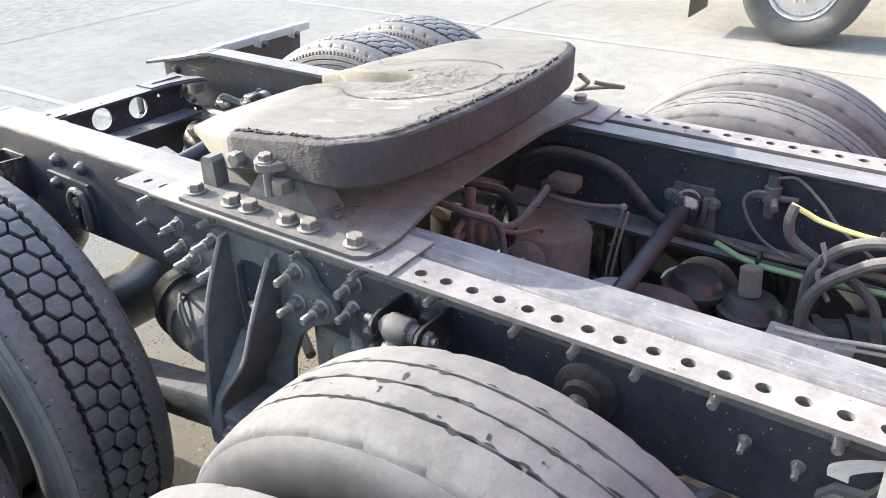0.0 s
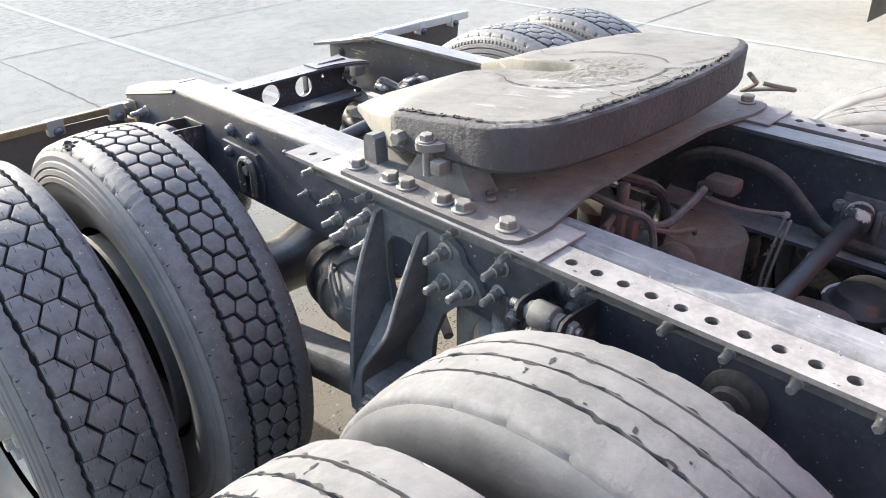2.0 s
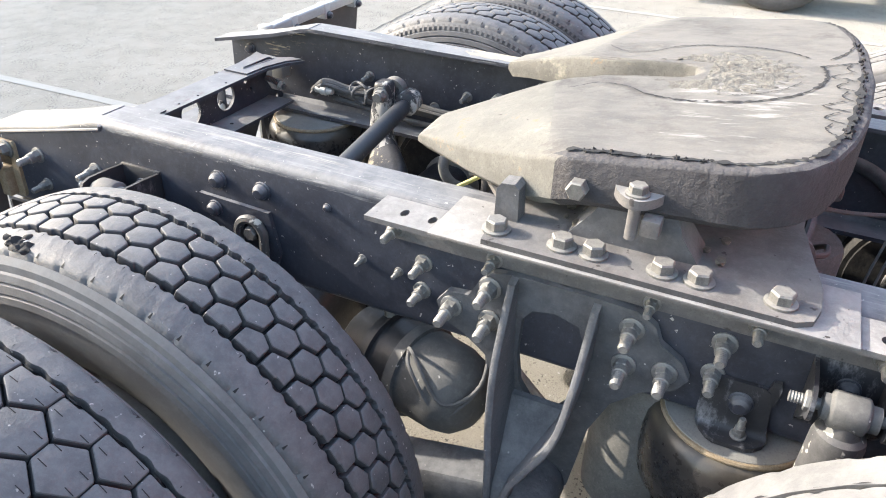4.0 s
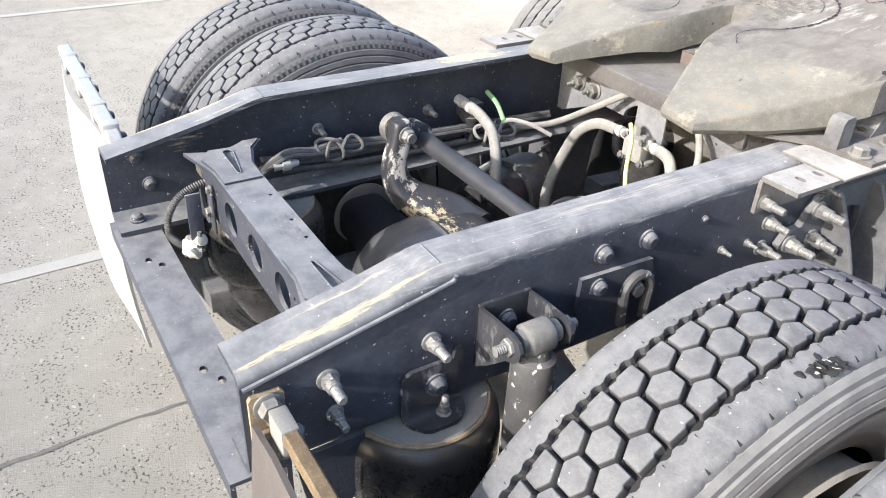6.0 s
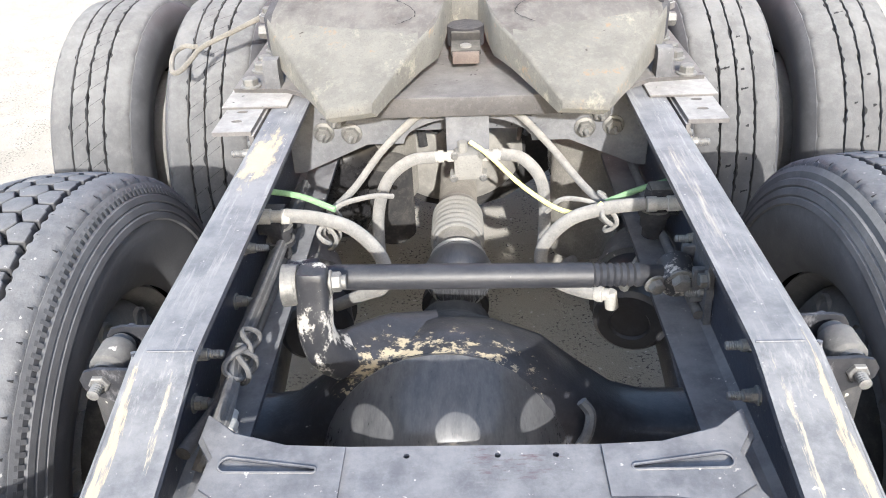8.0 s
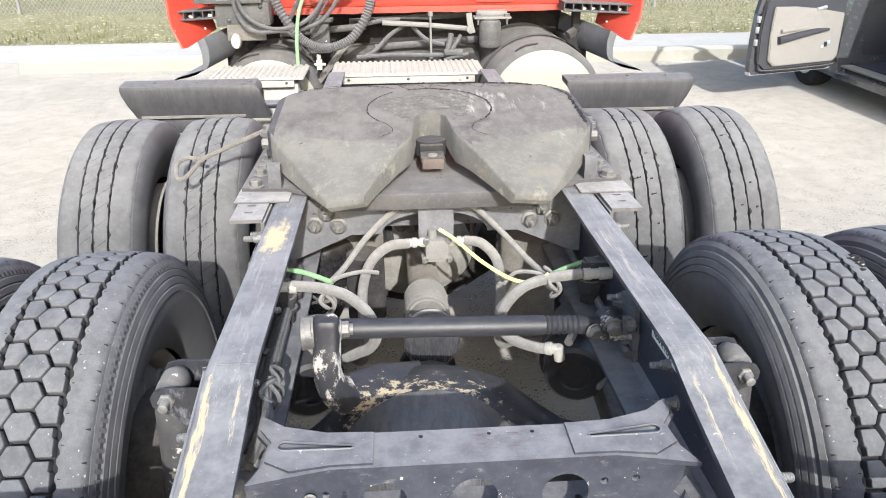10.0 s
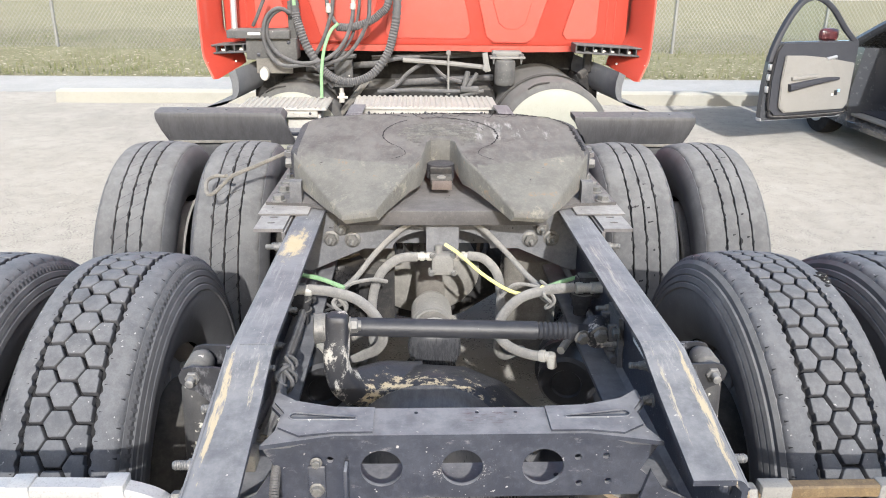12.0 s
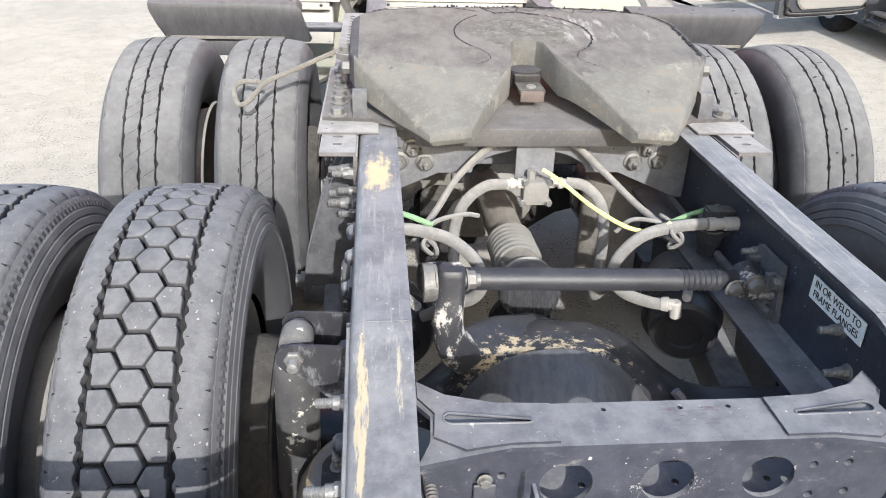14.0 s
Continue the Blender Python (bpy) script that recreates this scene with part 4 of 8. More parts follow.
# warning label on the inside of the rail
bm = B()
box(bm, 0.4165, 0.4185, -0.250, -0.080, 0.908, 0.954, 0)
lab = part("warning_label", bm, "label", rails[1], "white label with black print")
for k, line in enumerate(("IN OR WELD TO", "FRAME FLANGES")):
    fc = bpy.data.curves.new("lettering", "FONT")
    fc.body, fc.size, fc.align_x, fc.align_y = line, 0.0198, "CENTER", "CENTER"
    fc.extrude = 0.0003
    tmp = bpy.data.objects.new("lettering", fc)
    me = bpy.data.meshes.new_from_object(tmp)
    bpy.data.objects.remove(tmp)
    me.materials.append(M["ink"])
    put("lettering", me, lab, Matrix.Translation((0.4158, -0.165, 0.942 - 0.020 * k)) @ Matrix(((0, 0, -1, 0), (-1, 0, 0, 0), (0, 1, 0, 0), (0, 0, 0, 1))))

# ---- crossmembers ----
# rear pressed channel, with three round holes and flared ends
bm = B()
yb, zt, zb = -0.495, 0.942, 0.812
web = [(-0.345, zb + 0.01), (-0.25, zb), (0.25, zb), (0.345, zb + 0.01), (0.345, zb + 0.03), (0.318, 0.865), (0.345, 0.915), (0.30, 0.918), (0.24, zt - 0.006), (-0.24, zt - 0.006), (-0.30, 0.918), (-0.345, 0.915), (-0.318, 0.865), (-0.345, zb + 0.03)]
holes = [circle2(x, 0.873, 0.037, 28) for x in (-0.141, 0.001, 0.144)] + [circle2(x, z, 0.0065, 10) for x, z in ((-0.23, 0.893), (0.205, 0.893), (0.21, 0.838), (0.262, 0.842), (-0.25, 0.865), (0.255, 0.895))]
slab(bm, web, 0.008, Matrix.Translation((0, yb, 0)) @ XZ, holes)
top = [(-0.343, -0.362), (-0.30, -0.394), (-0.23, -0.416), (-0.15, -0.420), (0.15, -0.420), (0.23, -0.416), (0.30, -0.394), (0.343, -0.362), (0.343, -0.41), (0.322, -0.44), (0.325, -0.49), (0.343, -0.535), (0.28, -0.520), (0.22, -0.507), (-0.22, -0.507), (-0.28, -0.520), (-0.343, -0.535), (-0.325, -0.49), (-0.322, -0.44), (-0.343, -0.41)]
slab(bm, top, 0.008, Matrix.Translation((0, 0, zt - 0.006)), [circle2(x, -0.436, 0.004, 8) for x in (-0.08, 0.03, 0.10)])
low = [(-0.338, -0.41), (0.338, -0.41), (0.338, -0.499), (-0.338, -0.499)]
slab(bm, low, 0.008, Matrix.Translation((0, 0, zb - 0.002)), [circle2(x, -0.45, 0.006, 8) for x in (-0.10, 0.04, 0.18)])
cross = part("rear_crossmember", bm, "member_paint", truck, "pressed steel crossmember with three round holes")
for side in (-1, 1):
    # doubled end pieces with a long pressed rib
    bm = B()
    o = [(0.155, -0.425), (0.23, -0.421), (0.30, -0.400), (0.338, -0.369), (0.338, -0.405), (0.316, -0.44), (0.32, -0.487), (0.28, -0.513), (0.22, -0.503), (0.155, -0.503)]
    drop = [(0.294 + 0.0115 * math.cos(a), -0.452 + 0.0115 * math.sin(a)) for a in [math.radians(85 - 17 * i) for i in range(11)]]
    drop += [(0.190 + 0.004 * math.cos(a), -0.461 + 0.004 * math.sin(a)) for a in [math.radians(-90 - 30 * i) for i in range(7)]]
    slab(bm, o, 0.004, Matrix.Translation((0, 0, zt + 0.0035)), [drop])
    # flared tabs down to the rail's lower flange
    slab(bm, [(0.300, 0.787), (0.418, 0.787), (0.418, 0.80), (0.36, 0.83), (0.335, 0.87), (0.318, 0.80)], 0.007, Matrix.Translation((0, -0.505, 0)) @ XZ, [circle2(0.385, 0.80, 0.006, 8)])
    if side < 0:
        bmesh.ops.transform(bm, matrix=Matrix.Diagonal((-1, 1, 1, 1)), verts=bm.verts)
    eg = part("end_gusset", bm, "frame", cross)
    bm = B()
    tube(bm, [((x if side > 0 else -x), y, zt + 0.0075) for x, y in drop + drop[:2]], 0.0018, 6, 1, smooth=False)
    part("slot_rim", bm, "member_scratched", eg, "pale worn edge of a pressed slot")
bm = B()
box(bm, -0.268, -0.238, -0.5135, -0.5085, 0.79, 0.885, 0.002)
st = part("strap", bm, "frame", cross)
bolt(st, (-0.253, -0.5135, 0.84), (0, -1, 0), "cap", 0.7)
bolt(st, (-0.253, -0.5095, 0.892), (0, -1, 0), "cap", 0.55)

# closing channel below the rail ends
bm = B()
slab(bm, [(-0.425, -0.700), (0.425, -0.700), (0.425, -0.605), (-0.425, -0.605)], 0.008, Matrix.Translation((0, 0, 0.764)), [circle2(x, y, 0.007, 10, 0.011) for x, y in ((-0.23, -0.66), (-0.20, -0.64), (0.16, -0.66), (0.20, -0.64))])
slab(bm, [(-0.425, 0.763), (0.425, 0.763), (0.425, 0.70), (0.36, 0.60), (0.30, 0.66), (-0.30, 0.66), (-0.36, 0.60), (-0.425, 0.70)], 0.008, Matrix.Translation((0, -0.605, 0)) @ XZ)
slab(bm, [(-0.425, 0.763), (0.425, 0.763), (0.425, 0.735), (-0.425, 0.735)], 0.008, Matrix.Translation((0, -0.692, 0)) @ XZ)
clos = part("closing_channel", bm, "frame", truck, "grey steel channel closing the frame end")
for side in (-1, 1):
    bm = B()
    slab(bm, [(-0.598, 0.763), (-0.481, 0.767), (-0.490, 0.69), (-0.503, 0.630), (-0.533, 0.618), (-0.563, 0.545), (-0.580, 0.64)], 0.010, Matrix.Translation((0.412 if side > 0 else -0.422, 0, 0)) @ YZ)
    part("drop_gusset", bm, "frame", clos, "black pointed gusset below the rail")
    bolt(clos, (side * 0.385, -0.645, 0.786), (0, 0, 1), "round", 0.9)

# arched crossmember under the fifth wheel
bm = B()
arch = [(-0.418, 1.015), (0.418, 1.015), (0.418, 0.835), (0.395, 0.835), (0.235, 0.905), (0.15, 0.905)]
arch += [(0.15 * math.cos(a), 0.905 + 0.062 * math.sin(a)) for a in [math.pi * i / 14 for i in range(1, 14)]]
arch += [(-0.15, 0.905), (-0.235, 0.905), (-0.395, 0.835), (-0.418, 0.835)]
slab(bm, arch, 0.010, Matrix.Translation((0, 0.572, 0)) @ XZ, [circle2(x, z, 0.0065, 10) for x, z in ((-0.118, 0.975), (0.118, 0.975))] + [circle2(x, z, 0.004, 8) for x, z in ((-0.155, 0.945), (0.155, 0.945))])
box(bm, -0.418, 0.418, 0.562, 0.66, 1.015, 1.025, 0.003)
box(bm, -0.418, 0.418, 0.74, 0.75, 0.86, 1.015, 0.003)
mid = part("arched_crossmember", bm, "dustplate", truck, "dusty dark steel crossmember with an arched lower edge")
for side in (-1, 1):
    for x, z in ((0.302, 0.972), (0.335, 0.938), (0.270, 0.934)):
        bolt(mid, (side * x, 0.562, z), (0, -1, 0), "cap", 1.3)
        bolt(mid, (side * x, 0.547, z), (0, -1, 0), "stud", 0.6)

# valve hung in the middle, with its bracket
bm = B()
slab(bm, [(-0.048, 0.905), (0.048, 0.905), (0.048, 1.012), (-0.048, 1.012)], 0.005, Matrix.Translation((0, 0.505, 0)) @ XZ)
box(bm, -0.048, 0.048, 0.500, 0.562, 1.008, 1.013, 0.001)
vb = part("valve_bracket", bm, "dustplate", truck, "plain grey bent bracket")
bm = B()
box(bm, -0.032, 0.032, 0.452, 0.499, 0.866, 0.922, 0.006)
box(bm, -0.042, 0.042, 0.462, 0.499, 0.856, 0.868, 0.003)
rod(bm, (-0.012, 0.475, 0.922), (-0.012, 0.475, 0.945), 0.011, seg=6)
valve = part("relay_valve", bm, "bracket", truck, "dusty cast relay valve with four hose fittings")
for x, z in ((-0.03, 0.92), (0.03, 0.92), (-0.033, 0.865), (0.033, 0.865)):
    bolt(valve, (x, 0.455, z), (0, -1, 0), "cap", 0.5)
for s in (-1, 1):
    bm = B()
    lathe(bm, [(0, 0.013), (0.014, 0.013), (0.015, 0.010), (0.022, 0.010), (0.023, 0.014), (0.034, 0.014), (0.036, 0.0115), (0.046, 0.0115)], (s * 0.032, 0.47, 0.913), (s * 0.9, 0.45, 0.92), 12)
    part("fitting", bm, "fitting", valve)

# ---- hoses ----
for name, mat, r, pts, text in [
    ("air_hose", "hose", 0.014, [(-0.075, 0.468, 0.912), (-0.13, 0.455, 0.910), (-0.18, 0.44, 0.872), (-0.204, 0.42, 0.805), (-0.206, 0.385, 0.73), (-0.20, 0.37, 0.66), (-0.22, 0.42, 0.58), (-0.27, 0.55, 0.53)], "grey brake hose curving down"),
    ("air_hose", "hose", 0.014, [(0.075, 0.468, 0.915), (0.12, 0.455, 0.910), (0.158, 0.43, 0.872), (0.168, 0.41, 0.808), (0.166, 0.40, 0.72), (0.165, 0.42, 0.64), (0.20, 0.50, 0.57), (0.27, 0.62, 0.53)], "grey brake hose curving down"),
    ("air_hose", "hose", 0.014, [(-0.36, 0.215, 0.915), (-0.30, 0.21, 0.910), (-0.235, 0.20, 0.893), (-0.185, 0.18, 0.855), (-0.165, 0.17, 0.805), (-0.18, 0.185, 0.758), (-0.225, 0.215, 0.72), (-0.29, 0.24, 0.675)], "grey brake hose from the rail"),
    ("air_hose", "hose", 0.014, [(0.345, 0.245, 0.905), (0.27, 0.24, 0.900), (0.20, 0.24, 0.876), (0.152, 0.24, 0.82), (0.148, 0.235, 0.768), (0.178, 0.22, 0.740), (0.23, 0.20, 0.728), (0.262, 0.185, 0.731)], "grey brake hose from the rail"),
    ("yellow_line", "yellow", 0.005, [(0.005, 0.430, 0.964), (0.045, 0.40, 0.945), (0.11, 0.33, 0.908), (0.18, 0.27, 0.884), (0.235, 0.235, 0.892), (0.262, 0.24, 0.912)], "yellow air line across the hoses"),
    ("cable", "hose", 0.0085, [(-0.05, 0.545, 1.0), (-0.11, 0.535, 0.985), (-0.19, 0.49, 0.925), (-0.25, 0.40, 0.875), (-0.29, 0.30, 0.87)], "grey cable following the arch"),
    ("cable", "hose", 0.0085, [(0.05, 0.545, 1.0), (0.11, 0.535, 0.985), (0.18, 0.48, 0.93), (0.24, 0.38, 0.885), (0.29, 0.27, 0.87)], "grey cable following the arch"),
    ("cable", "hose", 0.0055, [(-0.30, 0.27, 0.87), (-0.26, 0.27, 0.905), (-0.20, 0.29, 0.912), (-0.16, 0.33, 0.89)], "thin looping cable"),
    ("cable", "hose", 0.005, [(0.16, 0.30, 0.86), (0.19, 0.29, 0.895), (0.24, 0.27, 0.90), (0.27, 0.27, 0.88)], "thin looping cable"),
    ("green_line", "green", 0.0065, [(-0.41, 0.30, 0.925), (-0.34, 0.285, 0.918), (-0.27, 0.26, 0.90)], "short green air line"),
    ("green_line", "green", 0.0065, [(0.41, 0.33, 0.91), (0.33, 0.30, 0.902), (0.25, 0.27, 0.885)], "short green air line"),
    ("wire", "hose_dark", 0.011, [(-0.40, -0.35, 0.86), (-0.375, -0.20, 0.85), (-0.39, 0.0, 0.84), (-0.395, 0.2, 0.83), (-0.39, 0.5, 0.83)], "dark wiring along the rail"),
    ("wire", "hose_dark", 0.008, [(-0.39, -0.30, 0.83), (-0.38, 0.0, 0.81), (-0.385, 0.5, 0.81)], "dark wiring along the rail"),
    ("wire", "hose_dark", 0.010, [(0.40, 0.0, 0.815), (0.395, 0.3, 0.82), (0.39, 0.6, 0.83), (0.39, 1.1, 0.84), (0.39, 1.9, 0.84)], "dark wiring along the rail"),
    ("wire", "rubber", 0.017, [(-0.36, 0.80, 0.74), (-0.37, 0.845, 0.842), (-0.37, 0.884, 0.907), (-0.37, 0.956, 0.944), (-0.37, 1.049, 0.949), (-0.37, 1.14, 0.929), (-0.37, 1.218, 0.867), (-0.375, 1.27, 0.825), (-0.385, 1.40, 0.80), (-0.39, 1.9, 0.80)], "dark hose along the rail"),
]:
    bm = B()
    tube(bm, pts, r, 10, 8)
    part(name, bm, mat, truck, text)
for x, y, z, mat in ((-0.285, 0.245, 0.875, "hose"), (0.27, 0.275, 0.885, "hose"), (-0.362, -0.16, 0.885, "hose_dark")):
    # two loops of a tied bow, and the band round their middle
    for k, s in enumerate((-1, 1, -1)):
        bm = B()
        w, h = 0.042 - 0.006 * k, 0.017 + 0.004 * k
        ring = [Vector((x + 0.010 * math.sin(a * 2 + k) + 0.006 * k, y + s * (w - w * math.cos(a)) * 0.75, z + h * math.sin(a) - 0.008 * k)) for a in [math.tau * q / 12 for q in range(13)]]
        tube(bm, ring, 0.0046, 7, 3)
        part("cable_loop", bm, mat, truck, "loop of a tied cable bow")
    bm = B()
    lathe(bm, [(-0.006, 0.010), (-0.004, 0.013), (0.004, 0.013), (0.006, 0.010)], (x, y, z), (x, y + 1, z), 10)
    part("cable_tie", bm, "hose_dark", truck)
for k, (x, r, z) in enumerate(((-0.372, 0.009, 0.880), (-0.380, 0.011, 0.865), (-0.366, 0.007, 0.872))):
    bm = B()
    tube(bm, [(x, -0.36, z - 0.03), (x + 0.02, -0.30, z + 0.012), (x + 0.01, -0.23, z), (x, -0.16, z), (x - 0.005, 0.05, z - 0.02), (x - 0.01, 0.5, z - 0.04)], r, 8, 6)
    part("wire", bm, "hose_dark", truck, "dark wiring bundle along the rail")
bm = B()
lathe(bm, [(0, 0.009), (0.02, 0.009), (0.021, 0.014), (0.04, 0.014), (0.041, 0.010), (0.06, 0.008)], (-0.35, -0.335, 0.862), (-0.345, -0.2, 0.868), 10)
part("plug", bm, "fitting", truck, "small pale cable plug")
bm = B()
lathe(bm, [(0, 0.015), (0.006, 0.017), (0.016, 0.017), (0.018, 0.013), (0.030, 0.013)], (0.252, 0.190, 0.730), (0.30, 0.172, 0.736), 12)
rod(bm, (0.280, 0.179, 0.742), (0.287, 0.180, 0.700), 0.014, seg=12, bev=0.003)
part("fitting", bm, "fitting", truck, "pale elbow fitting on the brake chamber")
# fittings where hoses leave the rails
for s, y, z in ((-1, 0.215, 0.913), (1, 0.245, 0.905)):
    bm = B()
    lathe(bm, [(0, 0.016), (0.03, 0.016), (0.031, 0.013), (0.05, 0.013), (0.051, 0.0155), (0.07, 0.0155)], (s * 0.42, y, z), (s * 0.3, y, z - 0.002), 10)
    part("fitting", bm, "fitting", truck)
# ribbed black solenoid on the right rail
bm = B()
lathe(bm, [(0, 0.022), (0.02, 0.024), (0.021, 0.033), (0.03, 0.033), (0.031, 0.026), (0.045, 0.026), (0.046, 0.033), (0.06, 0.033), (0.061, 0.027), (0.085, 0.027), (0.086, 0.021), (0.11, 0.021)], (0.375, 0.275, 0.925), (0.375, 0.275, 0.80), 12)
box(bm, 0.36, 0.42, 0.255, 0.295, 0.87, 0.93, 0.004)
part("solenoid_valve", bm, "rubber", truck, "ribbed black air valve on the rail")
bm = B()
lathe(bm, [(0, 0.020), (0.02, 0.022), (0.021, 0.030), (0.03, 0.030), (0.031, 0.024), (0.05, 0.024), (0.051, 0.030), (0.06, 0.030), (0.061, 0.02), (0.09, 0.02)], (-0.385, 0.235, 0.90), (-0.385, 0.235, 0.70), 12)
box(bm, -0.42, -0.37, 0.205, 0.265, 0.875, 0.915, 0.004)
rod(bm, (-0.40, 0.26, 0.86), (-0.36, 0.30, 0.85), 0.012, seg=10)
part("solenoid_valve", bm, "rubber", truck, "black air valve with plugs on the rail")
# looped corrugated cable at the frame end, with its pale connector
bm = B()
tube(bm, [(-0.33, -0.43, 0.855), (-0.325, -0.49, 0.875), (-0.32, -0.555, 0.86), (-0.315, -0.59, 0.82), (-0.29, -0.60, 0.788), (-0.25, -0.59, 0.782), (-0.22, -0.575, 0.785)], 0.0078, 10, 26, ridge=0.0012)
cc = part("corrugated_conduit", bm, "hose_dark", truck, "grey corrugated conduit looping at the frame end")
bm = B()
box(bm, -0.238, -0.196, -0.588, -0.556, 0.774, 0.800, 0.005)
rod(bm, (-0.232, -0.574, 0.798), (-0.204, -0.562, 0.812), 0.010, seg=14, bev=0.002)
cn = part("connector", bm, "hose_dark", cc, "dark plug connector")
bm = B()
lathe(bm, [(0, 0.011), (0.004, 0.013), (0.012, 0.013), (0.014, 0.010), (0.020, 0.010), (0.022, 0.0125), (0.028, 0.0125), (0.030, 0.009)], (-0.206, -0.566, 0.806), (-0.17, -0.55, 0.825), 14)
part("collar", bm, "fitting", cn, "pale collar of the plug")
bm = B()
tube(bm, [(-0.198, -0.57, 0.79), (-0.186, -0.562, 0.81), (-0.19, -0.558, 0.835)], 0.005, 8)
part("pigtail", bm, "hose_dark", cn)
bm = B()
res = bmesh.ops.create_icosphere(bm, subdivisions=3, radius=0.024, matrix=Matrix.Translation((-0.206, -0.572, 0.792)) @ Matrix.Diagonal((1.3, 0.9, 0.8, 1)))
for v in res["verts"]:
    v.co += 0.011 * Vector(noise.noise_vector(v.co * 70)) + 0.004 * Vector(noise.noise_vector(v.co * 190))
part("tape_wrap", bm, "fitting", cn, "crumpled pale tape round the plug")
bm = B()
lathe(bm, [(-0.006, 0.0105), (-0.005, 0.0125), (0.005, 0.0125), (0.006, 0.0105)], (-0.329, -0.445, 0.860), (-0.325, -0.49, 0.875), 14)
part("clip", bm, "fitting", cc, "pale clip round the conduit")
bm = B()
box(bm, -0.20, -0.194, -0.575, -0.545, 0.79, 0.92, 0.002)
part("hanging_strip", bm, "frame", truck)
bm = B()
box(bm, -0.405, -0.36, -0.50, -0.46, 0.865, 0.90, 0.005)
part("sensor", bm, "bracket", truck, "small pale sensor on the rail")


# ---- suspension of one axle ----
def suspension(y0, side):
    S = lambda x: side * x
    # trailing beam
    bm = B()
    secs = []
    for y, z, h in ((0.69, 0.50, 0.045), (0.60, 0.505, 0.05), (0.35, 0.455, 0.045), (0.10, 0.40, 0.05), (-0.10, 0.395, 0.05), (-0.32, 0.44, 0.04), (-0.50, 0.46, 0.03)):
        secs.append([(S(x), y0 + y, z + dz) for x, dz in ((0.455, -h), (0.535, -h), (0.54, -h + 0.008), (0.54, h - 0.008), (0.535, h), (0.455, h), (0.45, h - 0.008), (0.45, -h + 0.008))])
    loft(bm, secs)
    beam = part("trailing_beam", bm, "cast", truck, "dusty black suspension beam")
    # air spring below the rail
    c = (S(0.379), y0 - 0.362)
    bm = B()
    lathe(bm, [(-0.05, 0.06), (0, 0.085), (0.03, 0.10), (0.05, 0.105), (0.09, 0.098), (0.10, 0.122), (0.13, 0.142), (0.17, 0.146), (0.215, 0.146), (0.246, 0.142), (0.264, 0.133), (0.272, 0.122)], (*c, 0.488), (*c, 1), 48)
    bag = part("air_spring", bm, "bellows", truck, "shiny black rubber air spring with a dusty top plate")
    bm = B()
    lathe(bm, [(0, 0.119), (0.004, 0.121), (0.008, 0.119), (0.009, 0.104), (0.010, 0.0)], (*c, 0.760), (*c, 1), 48)
    part("top_plate", bm, "bracket", bag, "dusty grey steel plate")
    bm = B()
    lathe(bm, [(-0.002, 0.1205), (-0.001, 0.1255), (0.003, 0.1262), (0.006, 0.1240), (0.0065, 0.1205)], (*c, 0.760), (*c, 1), 48)
    part("rim", bm, "rustbolt", bag, "tan rusty crimped rim")
    # bent bracket that ties the spring to the rail
    bm = B()
    by = y0 - 0.368
    secs = []
    for x, z, nx, nz, ya, yb in ((0.434, 0.874, 1, 0, -0.040, 0.030), (0.434, 0.868, 1, 0, -0.050, 0.040), (0.434, 0.855, 1, 0, -0.056, 0.044), (0.434, 0.800, 1, 0, -0.058, 0.050), (0.436, 0.787, 0.92, 0.38, -0.058, 0.052),
                                 (0.441, 0.778, 0.7, 0.7, -0.057, 0.054), (0.449, 0.7725, 0.38, 0.92, -0.053, 0.054), (0.460, 0.7712, 0, 1, -0.046, 0.050), (0.474, 0.7712, 0, 1, -0.034, 0.036), (0.480, 0.7712, 0, 1, -0.022, 0.022)):
        t = 0.008
        secs.append([(S(x), by + ya, z), (S(x), by + yb, z), (S(x + nx * t), by + yb, z + nz * t), (S(x + nx * t), by + ya, z + nz * t)])
    loft(bm, secs)
    slab(bm, [(0.026, 0.845), (0.050, 0.845), (0.054, 0.880), (0.050, 0.892), (0.040, 0.890), (0.034, 0.872)], 0.007, Matrix.Translation((S(0.434) - (0.007 if side < 0 else 0), by, 0)) @ YZ)
    br = part("spring_bracket", bm, "spring_steel", bag, "scuffed black bent bracket plate")
    bolt(br, (S(0.442), by + 0.002, 0.836), (side, 0, 0), "round", 1.05)
    bolt(br, (S(0.455), by + 0.012, 0.781), (0.1 * side, 0, 1), "stud", 0.72)
    # shock absorber in its U-shaped mount
    sy, sx, sz = y0 - 0.236, S(0.520), 0.936
    bm = B()
    for dy in (-0.046, 0.050):
        slab(bm, [(S(0.431), sz - 0.104), (S(0.470), sz - 0.074), (S(0.515), sz - 0.031), (S(0.533), sz - 0.024), (S(0.546), sz - 0.010), (S(0.548), sz + 0.006), (S(0.540), sz + 0.019), (S(0.522), sz + 0.024), (S(0.475), sz + 0.022), (S(0.431), sz + 0.018)], 0.006, Matrix.Translation((0, sy + dy, 0)) @ XZ)
    box(bm, *sorted((S(0.431), S(0.438))), sy - 0.052, sy + 0.050, sz - 0.105, sz + 0.022, 0.002)
    sb = part("shock_bracket", bm, "spring_steel", truck, "scuffed black U-shaped shock mount")
    bolt(sb, (S(0.438), sy + 0.002, sz - 0.020), (side, 0, 0), "round", 0.95)
    bm = B()
